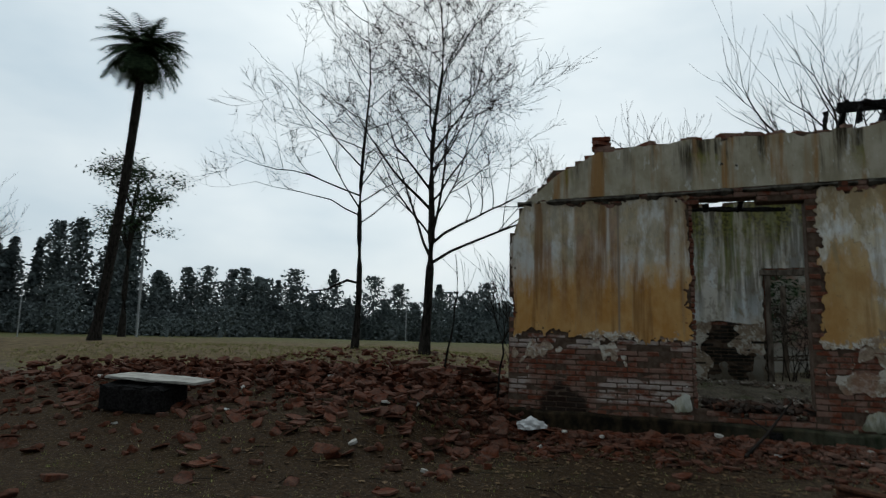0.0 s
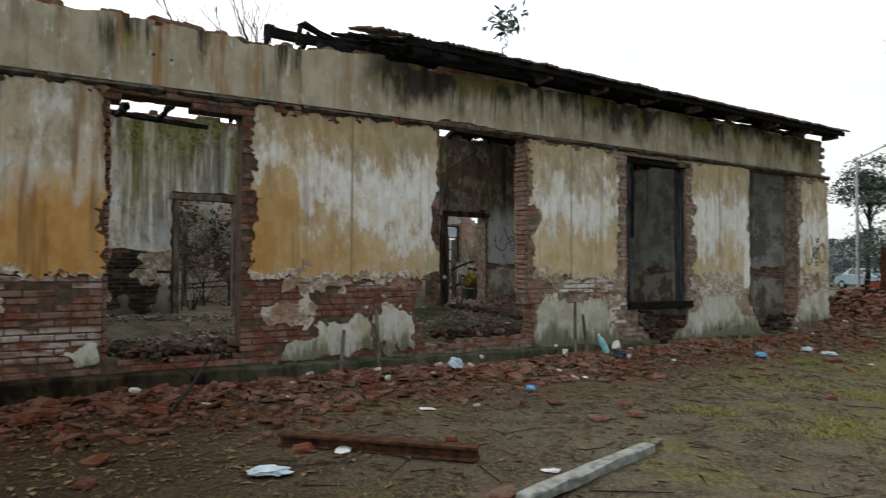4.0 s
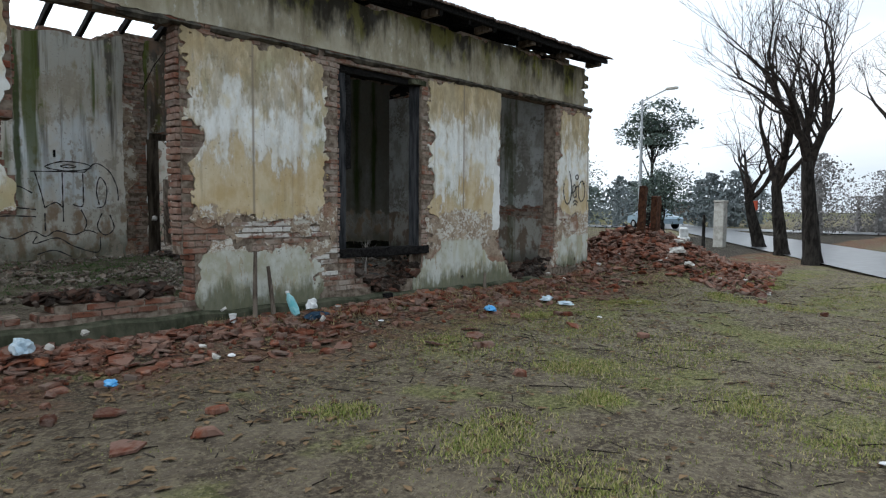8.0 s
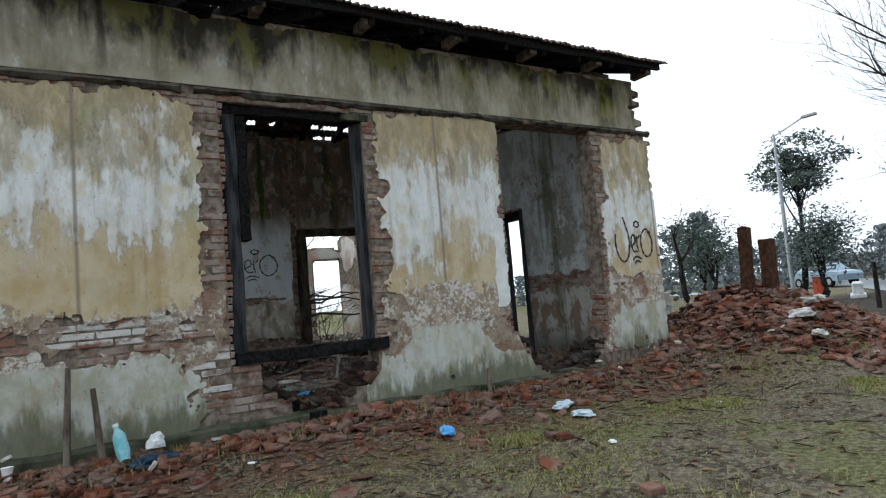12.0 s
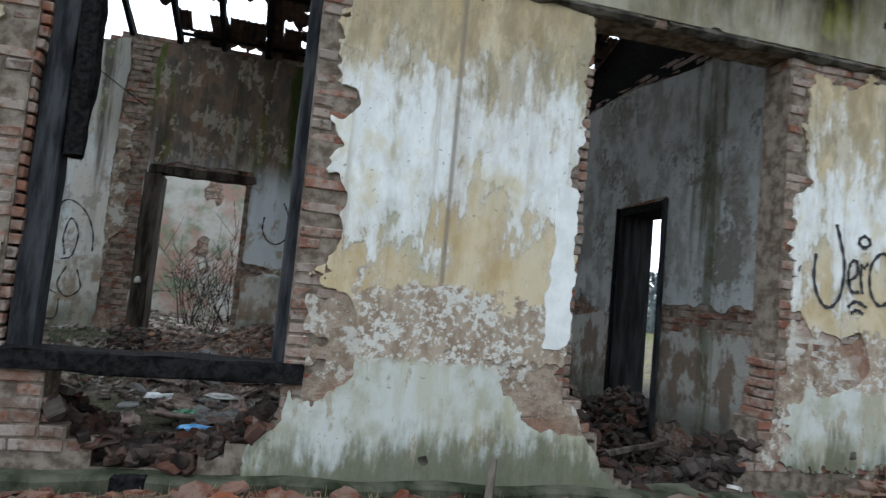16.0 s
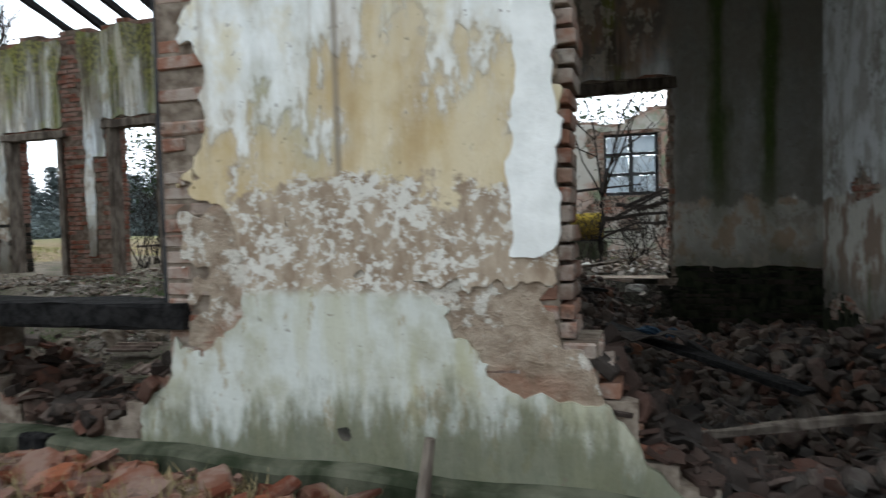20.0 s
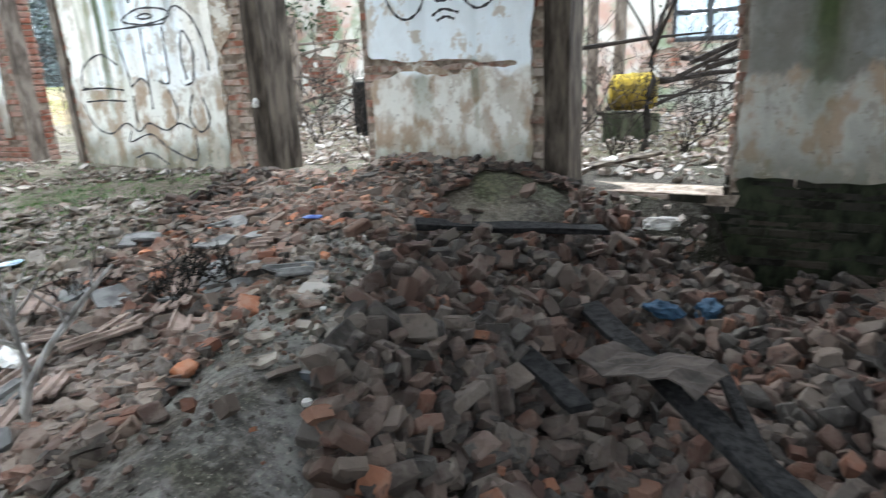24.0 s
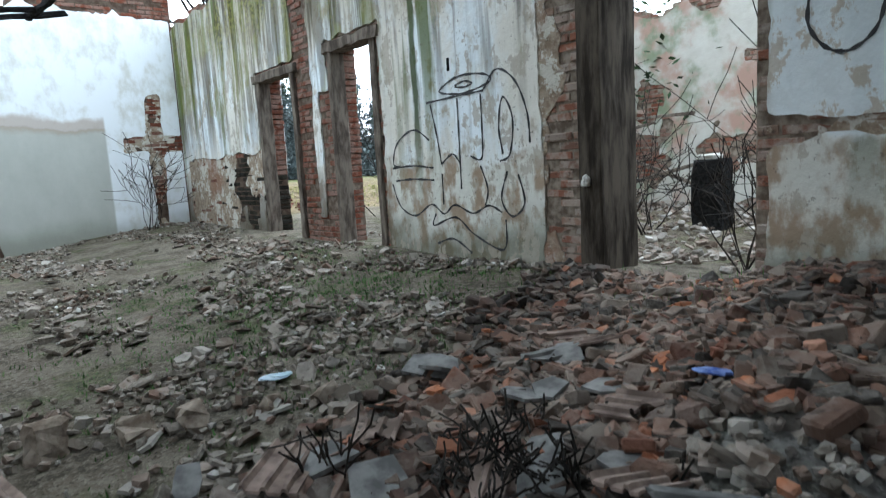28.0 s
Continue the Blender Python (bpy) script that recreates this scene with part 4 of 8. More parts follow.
sheet("under_coat", lambda U, Z: np.minimum(spine_solid(U, Z) - 0.03, union(rect(U, Z, -1.75, 0.35, 0.2, 1.75), rect(U, Z, 0.9, 1.4, 1.1, 1.75), rect(U, Z, 6.35, 6.74, 0.3, 3.4), rect(U, Z, 8.3, 9.6, 1.0, 1.42)) + 0.22 * grid_noise(U, Z, 3.0, 86) + 0.10 * grid_noise(U, Z, 11, 87)), -2.2, 10.0, 0.1, 3.6, 0.05, place_spine, 0.012, RENDER, spine, "rough brown first coat of plaster")
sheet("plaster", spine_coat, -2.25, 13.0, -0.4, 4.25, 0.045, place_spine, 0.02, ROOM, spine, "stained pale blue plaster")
sheet("plaster", lambda U, Z: np.minimum(spine_solid(U, Z) - 0.04, 0.2 + 0.3 * grid_noise(U, Z, 1.1, 33)), -2.25, 13.0, 0.2, 4.2, 0.09, place_spine_back, 0.02, ROOM, spine, "stained plaster")

# ---- end walls ----
LEFT_IN, RIGHT_IN = -1.90, 12.60


def place_left(u, z, d):
    return (LEFT_IN + d, u, z)


def place_right(u, z, d):
    return (RIGHT_IN - d, u, z)


def left_solid(U, Z):
    top = np.interp(U, [0.24, 1.0, 2.0, 3.0, 3.6, 4.4, 5.0], [2.55, 2.75, 3.8, 4.35, 4.5, 4.58, 4.45])
    return np.minimum(top - Z + 0.04 * np.sin(U * 7), np.minimum(U - 0.24, 5.02 - U))


wall_left = thing("wall_left", "end wall with white plaster above grey and a cross-shaped brick scar", "wall", kind="structure")
core("brickwork", left_solid, 0.24, 5.02, 0.0, 5.1, place_left, 0.35, MORTAR, wall_left)


def left_coat(U, Z):
    n = 0.1 * grid_noise(U, Z, 1.8, 41) + 0.05 * grid_noise(U, Z, 6, 42)
    scar = union(rect(U, Z, 4.40, 4.66, 0.3, 2.78), rect(U, Z, 4.02, 5.1, 1.82, 2.06), rect(U, Z, 0.2, 2.1, 0.2, 2.2)) + 0.5 * n
    return np.minimum(np.minimum(left_solid(U, Z) - 0.05, 0.3 + n), np.minimum(-scar, 4.12 + n - Z))


sheet("under_coat", lambda U, Z: np.minimum(left_solid(U, Z) - 0.05, union(rect(U, Z, 4.3, 4.8, 0.3, 2.9), rect(U, Z, 3.8, 5.0, 1.75, 2.15)) + 0.30 * grid_noise(U, Z, 4.0, 46) + 0.16 * grid_noise(U, Z, 13, 47) - 0.06), 3.6, 5.0, 0.2, 3.1, 0.04, place_left, 0.006, RENDER, wall_left, "grey-brown render left on the bricks")
sheet("plaster", left_coat, 0.24, 5.0, 0.2, 4.3, 0.05, place_left, 0.02, ENDW, wall_left, "white plaster over grey render")


def right_solid(U, Z):
    s = np.minimum(4.05 + 0.9 * np.clip(1 - np.abs(U - 2.6) / 2.6, 0, 1) - Z, np.minimum(U - 0.24, 5.02 - U))
    return np.minimum(s, -rect(U, Z, 2.05, 2.93, -0.7, 2.5))


wall_right = thing("wall_right", "sooty grey plastered end wall with a dark wooden doorway", "wall", kind="structure")
core("brickwork", right_solid, 0.24, 5.02, -0.6, 5.0, place_right, 0.36, MORTAR, wall_right)


def right_coat(U, Z):
    n = 0.12 * grid_noise(U, Z, 2.0, 51) + 0.06 * grid_noise(U, Z, 7.0, 52, 3)
    scars = union(rect(U, Z, 0.3, 2.0, 1.16, 1.40), blob(U, Z, 3.6, 1.3, 0.5, 0.10), blob(U, Z, 1.2, -0.05, 1.4, 0.35), blob(U, Z, 4.2, 0.0, 0.7, 0.4)) + 0.5 * n
    top = 3.74 + 0.16 * np.clip((U - 1.2) / 1.6, 0, 1) - 0.25 * np.clip(1.4 - U, 0, 1) + 0.15 * n
    return np.minimum(np.minimum(right_solid(U, Z) - 0.02 + 0.1 * n, np.minimum(0.4 + n, top - Z)), -scars)


sheet("plaster", right_coat, 0.24, 5.0, -0.3, 5.0, 0.035, place_right, 0.02, GREY, wall_right, "blue-grey sooty plaster")
# Sooty gable; the roof's shadow is painted in with the same black sheet.
sheet("soot", lambda U, Z: np.minimum(right_solid(U, Z) - 0.02, Z - 3.6), 0.24, 5.0, 3.5, 5.0, 0.06, place_right, 0.006, CHAR, wall_right, "black soot and painted shadow under the roof")
sheet("soot", lambda U, Z: np.minimum(right_solid(U, Z) - 0.02, 0.0 - Z + 0.18 * (U - 3.2) + 0.22 * grid_noise(U, Z, 2.2, 28) + 0.12 * grid_noise(U, Z, 9, 29)), 0.24, 5.0, -0.6, 1.0, 0.05, place_right, 0.025, SOOT, wall_right, "damp black moss and soot at the foot")

# ---- the ground: one sheet, rising inside, with a pit in the end room ----
def ground_z(x, y):
    z = 0.02 * math.sin(x * 0.9 + y * 0.4) + 0.015 * math.sin(x * 2.3 - y * 1.7)
    f = lambda v, a, b: max(0.0, min(1.0, (v - a) / (b - a)))
    s = lambda v, a, b: f(v, a, b) ** 2 * (3 - 2 * f(v, a, b))
    left = s(x, -2.2, -3.4) * s(x, -14, -9) * s(y, -4.6, -1.5) * s(y, 14, 8)
    z += 0.45 * left
    piles = 0.75 * math.exp(-((x - 15.2) / 1.6) ** 2 - ((y + 0.1) / 1.6) ** 2) + 0.35 * math.exp(-((x - 13.6) / 1.2) ** 2 - ((y + 1.2) / 1.0) ** 2)
    z += piles + 0.10 * math.exp(-((y + 0.55) / 0.5) ** 2) * s(x, 14.5, 12.5) * s(x, -4, -2)
    inside = s(y, 0.05, 0.45) * s(x, -2.2, -1.9) * s(x, 12.9, 12.6) * s(y, 12.0, 11.0)
    room = 0.20 + 0.26 * s(y, 1.2, 4.8) + 0.05 * s(x, 6.0, 3.0)
    corner = s(x, 10.95, 11.5)
    pit = s(x, 9.6, 10.9) * s(y, 0.0, 0.7) * s(y, 5.1 + 0.9 * corner, 4.5 + 0.9 * corner)
    slope = s(x, 9.6, 11.0)
    room -= (0.50 + 0.20 * corner * s(y, 3.2, 4.6)) * pit * slope
    bank = math.exp(-((x - 9.62 + 0.34 * (y - 2.05)) / 0.45) ** 2)
    room += 0.20 * bank * s(y, 0.4, 1.6) * s(y, 5.4, 4.9) + 0.18 * math.exp(-((x - 9.5) / 0.5) ** 2 - ((y - 4.6) / 0.6) ** 2)
    room += 0.46 * math.exp(-((x - 12.55) / 0.55) ** 2 - ((y - 2.45) / 0.6) ** 2)
    room -= 0.05 * s(y, 5.0, 6.0)
    z += room * inside
    z += 0.55 * s(y, 3.0, 13.0) * s(x, -3.0, -8.0) * s(y, 59, 40)
    return z


def axis_cuts(spans):
    out = []
    for a, b, n in spans:
        out += list(np.linspace(a, b, n, endpoint=False))
    return out + [spans[-1][1]]


gx = axis_cuts([(-900, -120, 10), (-120, -30, 14), (-30, -5, 40), (-5, 19, 170), (19, 60, 40), (60, 900, 12)])
gy = axis_cuts([(-900, -60, 8), (-60, -12, 14), (-12, 7, 140), (7, 14, 30), (14, 60, 30), (60, 900, 12)])
gv = [(x, y, ground_z(x, y) if -40 < x < 60 and -40 < y < 60 else 0.0) for x in gx for y in gy]
gn = len(gy)
gf = [(i * gn + j, (i + 1) * gn + j, (i + 1) * gn + j + 1, i * gn + j + 1) for i in range(len(gx) - 1) for j in range(gn - 1)]
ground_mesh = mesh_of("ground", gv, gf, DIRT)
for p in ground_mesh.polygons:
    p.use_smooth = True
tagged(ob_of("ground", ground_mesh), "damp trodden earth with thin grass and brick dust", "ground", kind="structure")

# ---- loose timber frames ----
def frame_post(name, x0, x1, y0, y1, z0, z1, material, parent, label="", jag=0.006, seed=1):
    return block(name, (x1 - x0, y1 - y0, z1 - z0), Matrix.Translation(((x0 + x1) / 2, (y0 + y1) / 2, (z0 + z1) / 2)), material, parent, 0.008, jag, seed, label, 10)


win = thing("window_frame", "burnt wooden window frame with a heavy sill in the broken opening", "window frame")
frame_post("jamb", 7.46, 7.59, 0.05, 0.20, 0.80, 3.09, WOOD, win, "grey painted jamb", 0.006, 3)
frame_post("jamb", 8.81, 8.92, 0.05, 0.19, 0.80, 3.09, WOOD, win, "", 0.006, 4)
frame_post("head", 7.44, 8.95, 0.04, 0.20, 3.06, 3.14, CHAR, win, "charred head beam", 0.01, 5)
frame_post("sill", 7.47, 9.0, -0.05, 0.22, 0.70, 0.81, CHAR, win, "blackened sill beam", 0.008, 6)
frame_post("burnt_post", 7.595, 7.69, 0.07, 0.17, 1.85, 3.05, CHAR, win, "alligator-charred strip", 0.014, 7)
frame_post("lintel_stone", 8.66, 8.95, -0.02, 0.1, 3.07, 3.14, CEMENT, win, "broken cement piece", 0.01, 8)


def door_set(name, label, a, b, c, y0, y1, post=0.09, wood=WOOD, seed=1, right=True):
    d = thing(name, label, "door frame", group="inner door frames")
    frame_post("jamb", a if right else a - 0.12, a + (post if right else 0.075), y0 - (0 if right else 0.02), y1 if right else y1 + 0.24, 0.36, c, wood, d, "", 0.006, seed)
    if right:
        frame_post("jamb", b - post, b, y0, y1, 0.40, c, wood, d, "", 0.006, seed + 1)
    frame_post("head", a - 0.08, b + 0.08, y0 - 0.02, y1, c, c + 0.11, SMOKED if seed > 28 else TIMBER, d, "cracked timber lintel", 0.01, seed + 2)
    return d


for n, (a, b, c) in enumerate(DOORS):
    door_set("door_frame", ("weathered wooden door frame with a sooty lintel", "grey wooden door frame with no leaf", "dark wooden door frame in a stripped brick wall", "black weathered door frame at a rubble slope")[n], a, b, c, SPINE - 0.03, SPINE + 0.14, 0.10, (TIMBER, TIMBER, SMOKED, SMOKED)[n], 20 + 5 * n, n < 2)
end_door = thing("door_frame", "tall dark wooden door lining in the sooty end wall", "door frame")
frame_post("jamb", RIGHT_IN - 0.03, RIGHT_IN + 0.37, 2.86, 2.95, -0.3, 2.44, LINING, end_door, "wide dark lining board", 0.005, 51)
frame_post("jamb", RIGHT_IN - 0.03, RIGHT_IN + 0.37, 2.03, 2.10, -0.3, 2.44, LINING, end_door, "", 0.005, 52)
frame_post("head", RIGHT_IN - 0.04, RIGHT_IN + 0.37, 2.0, 2.98, 2.40, 2.49, CHAR, end_door, "", 0.005, 53)
frame_post("architrave", RIGHT_IN - 0.055, RIGHT_IN - 0.028, 2.93, 3.0, 0.3, 2.5, CHAR, end_door, "", 0.004, 54)
frame_post("architrave", RIGHT_IN - 0.055, RIGHT_IN - 0.028, 1.98, 2.05, 0.1, 2.5, WOOD, end_door, "", 0.004, 55)

# ---- roof: rafters and battens over both slopes, tiles where they are left ----
EAVE_Z, RIDGE_Z, RIDGE_Y, EAVE_Y, BACK_Y = 4.10, 5.16, 2.7, -0.36, 5.45


def front_slope(y, up=0.0):
    return EAVE_Z + (RIDGE_Z - EAVE_Z) * (y - EAVE_Y) / (RIDGE_Y - EAVE_Y) + up


def back_slope(y, up=0.0):
    return RIDGE_Z + (4.22 - RIDGE_Z) * (y - RIDGE_Y) / (BACK_Y - RIDGE_Y) + up


roof = thing("roof", "burnt gabled roof of bare rafters, battens and remaining clay tiles", "roof", kind="structure")
rr = random.Random(21)
k = 0
x = 2.55
while x < 13.4:
    j = rr.uniform(-0.05, 0.05)
    if x > 3.2:
        bar("rafter", (x, EAVE_Y + 0.02, front_slope(EAVE_Y, -0.06)), (x + j, RIDGE_Y, front_slope(RIDGE_Y, -0.06)), 0.07, 0.11, CHAR, roof, "", 0.008, 0.01, k)
    bar("rafter", (x, RIDGE_Y, back_slope(RIDGE_Y, -0.06)), (x + j, BACK_Y, back_slope(BACK_Y, -0.06)), 0.07, 0.11, CHAR, roof, "", 0.008, 0.01, k + 50)
    x += 0.58
    k += 1
bar("ridge_beam", (2.4, RIDGE_Y, RIDGE_Z - 0.15), (13.38, RIDGE_Y, RIDGE_Z - 0.15), 0.09, 0.16, CHAR, roof, "charred ridge beam", 0.012, 0.01, 3, 20)
for side, n0 in (("front", 10), ("back", 9)):
    for n in range(n0):
        if side == "front":
            y = EAVE_Y + 0.06 + n * 0.31
            z, xa, gaps = front_slope(y, 0.01), 3.1, 0.12
        else:
            y = RIDGE_Y + 0.1 + n * 0.31
            z, xa, gaps = back_slope(y, 0.01), 6.9, 0.30
        x = xa + rr.uniform(0, 0.4)
        while x < 13.2:
            l = rr.uniform(0.6, 2.4)
            if rr.random() > gaps:
                bar("batten", (x, y, z + rr.uniform(-0.01, 0.01)), (min(x + l, 13.35), y + rr.uniform(-0.04, 0.04), z + rr.uniform(-0.02, 0.01)), 0.05, 0.035, CHAR, roof, "", 0.006, 0.0, n * 40 + int(x * 7), 4)
            x += l + rr.uniform(0.0, 0.1)


def tile_mesh(seed, broken=False):
    """A flat interlocking clay tile with two raised ribs and a rolled edge."""
    w, l = 0.235, 0.40
    r = random.Random(seed)
    prof = [(-0.5, 0.022), (-0.44, 0.03), (-0.38, 0.008), (-0.16, 0.006), (-0.12, 0.026), (-0.05, 0.026), (-0.01, 0.006), (0.2, 0.006), (0.24, 0.026), (0.31, 0.026), (0.35, 0.008), (0.5, 0.012)]
    rows = [-0.5, -0.45, 0.0, 0.5]
    vs, fs = [], []
    n = len(prof)
    for up in (1, 0):
        for v in rows:
            for u, h in prof:
                e = l * v
                if broken and v == 0.5:
                    e = l * (0.10 + 0.22 * math.sin(u * 5 + seed) + r.uniform(-0.05, 0.05))
                vs.append((w * u, e, (h if up else h - 0.014) + (0.006 if v == -0.45 else 0)))
    m = n * len(rows)
    for a in range(len(rows) - 1):
        for b in range(n - 1):
            q = (a * n + b, a * n + b + 1, (a + 1) * n + b + 1, (a + 1) * n + b)
            fs += [q, tuple(v + m for v in reversed(q))]
    ring = list(range(n)) + [a * n + n - 1 for a in range(1, len(rows))] + list(range(m - 2, m - n - 1, -1)) + [a * n for a in range(len(rows) - 2, 0, -1)]
    for a, b in zip(ring, ring[1:] + ring[:1]):
        fs.append((b, a, a + m, b + m))
    return mesh_of("roof_tile", vs, fs, TILE)


TILES = [tile_mesh(s, s > 3) for s in range(8)]
pitch_f = math.degrees(math.atan2(RIDGE_Z - EAVE_Z, RIDGE_Y - EAVE_Y))
pitch_b = math.degrees(math.atan2(4.22 - RIDGE_Z, BACK_Y - RIDGE_Y))


def join_copies(name, jobs, material, parent=None, label=""):
    """One mesh of many placed copies of small meshes. jobs: (mesh, pose)."""
    cache, vs, fs, base = {}, [], [], 0
    for me, m in jobs:
        if me.name not in cache:
            cache[me.name] = (np.array([v.co[:] for v in me.vertices]), [tuple(p.vertices) for p in me.polygons])
        v, f = cache[me.name]
        a = np.array(m)
        vs.append(v @ a[:3, :3].T + a[:3, 3])
        fs += [tuple(i + base for i in q) for q in f]
        base += len(v)
    return ob_of(name, mesh_of(name, np.concatenate(vs).tolist(), fs, material), parent, None, label)


jobs, singles = [], []
for row in range(10):
    for col in range(46):
        x = 3.05 + col * 0.228 + rr.uniform(-0.012, 0.012)
        y = EAVE_Y - 0.02 + row * 0.315 + 0.16
        miss = 0.42 if x < 4.4 else 0.14 if x < 6.6 else 0.03 if x < 9.0 else 0.0
        if (x < 3.6 and row > 2) or rr.random() < miss:
            continue
        m = pose(x, y, front_slope(y, 0.04) + rr.uniform(0, 0.012), pitch_f - 2 + rr.uniform(-2, 2), rr.uniform(-2, 2), rr.uniform(-5, 5))
        (singles if row < 4 or row > 8 else jobs).append((TILES[rr.choice((0, 1, 2, 3, 0, 1, 2, 5))], m))
for row in range(9):
    for col in range(28):
        x = 7.0 + col * 0.23
        y = RIDGE_Y + 0.12 + row * 0.31
        keep = 0.10 if x < 7.5 else 0.55 if x < 8.1 else 0.97 if x < 9.2 else 1.0
        if rr.random() < keep:
            jobs.append((TILES[rr.randrange(8)], pose(x, y + 0.1, back_slope(y + 0.1, 0.045), pitch_b + rr.uniform(-3, 3), 0, rr.uniform(-5, 5))))
for me, m in singles[:300]:
    ob_of("roof_tile", me, roof, m)
jobs += singles[300:]
tagged(join_copies("roof_tiles", jobs, TILE, roof, "weathered dark clay tiles"), kind="stuff")
for n, xx in enumerate((5.6, 6.7, 7.8, 8.9, 10.0, 11.1, 12.2, 13.15)):
    block("rafter_end", (0.09, 0.30, 0.10), Matrix.Translation((xx, -0.16, 4.05)), TIMBER, roof, 0.008, 0.006, n, "grey sawn rafter end")
block("fascia", (10.0, 0.05, 0.10), Matrix.Translation((8.30, EAVE_Y + 0.02, 4.10)), CHAR, roof, 0.006, 0.012, 9, "sooty eaves board", 24)

# fallen timbers on the burnt end of the roof
burnt = thing("burnt_timbers", "charred collapsed roof timbers lying over the wall top", "timber")
for n, (a, b, w) in enumerate((((1.75, 0.2, 3.92), (1.8, 0.3, 4.2), 0.05), ((2.1, 0.1, 3.95), (2.14, 0.12, 4.22), 0.06), ((2.15, 0.1, 4.21), (3.1, 0.35, 4.02), 0.07), ((2.45, 0.3, 4.0), (2.95, 0.5, 4.30), 0.07), ((2.5, 0.25, 4.12), (4.3, 0.5, 4.34), 0.11), ((3.0, 0.15, 4.08), (3.6, 0.3, 4.20), 0.12), ((3.45, 0.2, 4.14), (3.9, 0.4, 4.40), 0.10), ((2.4, 0.2, 4.03), (3.3, 0.25, 4.05), 0.14), ((0.35, 0.6, 3.1), (0.42, 3.0, 3.5), 0.08), ((0.8, 0.5, 3.15), (0.9, 2.6, 3.4), 0.07), ((1.2, 0.5, 3.1), (1.35, 2.2, 3.5), 0.07), ((0.2, 2.6, 3.45), (1.6, 2.7, 3.4), 0.08))):
    bar("timber", a, b, w, w * 0.8, CHAR, burnt, "", 0.014, 0.01, n + 70, 8)

# ---- bricks that the fallen plaster leaves bare ----
def brick_mesh(size, seed, material):
    me = bpy.data.meshes.new("brick")
    bm = box_data(size, 0.006, 0.0, seed)
    r = random.Random(seed)
    for v in bm.verts:
        v.co += Vector([r.uniform(-0.004, 0.004) for _ in range(3)])
    bm.to_mesh(me)
    bm.free()
    me.materials.append(material)
    return me


BRICKS = [brick_mesh((0.252, 0.10, 0.056), s, BRICK) for s in range(6)]
HALVES = [brick_mesh((0.119, 0.10, 0.056), s + 20, BRICK) for s in range(5)]
RED_BRICKS = [brick_mesh((0.25, 0.11, 0.06), s + 60, RUBBLE) for s in range(5)]
HEADERS = [brick_mesh((0.10, l, 0.056), s + 50, BRICK) for s, l in enumerate((0.235, 0.24, 0.225, 0.22))]
REVEALS = [brick_mesh((0.10, l, 0.056), s + 40, BRICK) for s, l in enumerate((0.18, 0.19, 0.17, 0.2))]


def bare_bricks(parent, solid, coat, u0, u1, z0, z1, place, thick, turn, single_from, single_to, limit, reveal=True, seed=1, dark=None):
    black = []
    r = random.Random(seed)
    nz = round((z1 - z0) / COURSE)
    found = []
    for j in range(nz):
        z = z0 + (j + 0.5) * COURSE
        n = int((u1 - u0) / (2 * HALF)) + 2
        off = HALF * (j % 2)
        us = np.array([u0 + off + (i + 0.5) * 2 * HALF - 2 * HALF for i in range(n)])
        zz = np.full_like(us, z)
        c = np.maximum(coat(us - 0.06, zz), coat(us + 0.06, zz))
        sa, sb = solid(us - HALF / 2, zz), solid(us + HALF / 2, zz)
        for u, cc, a, b in zip(us, c, sa, sb):
            if cc > 0.03 or (a <= 0 and b <= 0) or u < u0 or u > u1:
                continue
            if r.random() < 0.025:
                continue
            d = r.uniform(-0.048, -0.036) if r.random() < 0.8 else r.uniform(-0.085, -0.03)
            if a > 0 and b > 0:
                found.append((u, BRICKS[r.randrange(6)], place(u, z, d), r.uniform(-1.5, 1.5)))
            else:
                uu = u + (HALF / 2 if b > 0 else -HALF / 2)
                found.append((u, HALVES[r.randrange(5)], place(uu, z, d), r.uniform(-2, 2)))
        if reveal:
            nu = round((u1 - u0) / HALF)
            uc = u0 + (np.arange(nu) + 0.5) * HALF
            v = solid(uc, np.full_like(uc, z))
            s = v > 0
            for i in range(nu - 1):
                if s[i] == s[i + 1]:
                    continue
                e, sign = float(uc[i] + HALF * v[i] / (v[i] - v[i + 1])), 1 if s[i] else -1
                for depth in ((thick / 2,) if thick < 0.3 else (0.105, thick - 0.10)):
                    out = r.uniform(0.004, 0.014)
                    found.append((e, (HEADERS if thick < 0.3 else REVEALS)[r.randrange(4)], place(e - sign * (0.05 - out), z, -depth), r.uniform(-2, 2)))
    found.sort(key=lambda f: not single_from < f[0] < single_to)
    jobs = []
    for n, (u, me, at, yaw) in enumerate(found):
        m = Matrix.Translation(at) @ pose(0, 0, 0, r.uniform(-1.2, 1.2), r.uniform(-1.2, 1.2), turn + yaw)
        if dark and dark(at):
            black.append((me, m))
        elif n < limit:
            ob_of("brick", me, parent, m)
        else:
            jobs.append((me, m))
    if jobs:
        tagged(join_copies("bricks", jobs, BRICK_REST, parent, "weathered red bricks with lime traces"), kind="stuff")
    if black:
        tagged(join_copies("sooty_bricks", black, SOOTBRICK, parent, "soot-black mossy bricks"), kind="stuff")
    return len(found)


bare_bricks(facade, facade_solid, facade_coat, LEFT, RIGHT, 0.28, 4.06 - 0.0, place_front, WALL, 0, 7.0, 12.4, 300, True, 5)
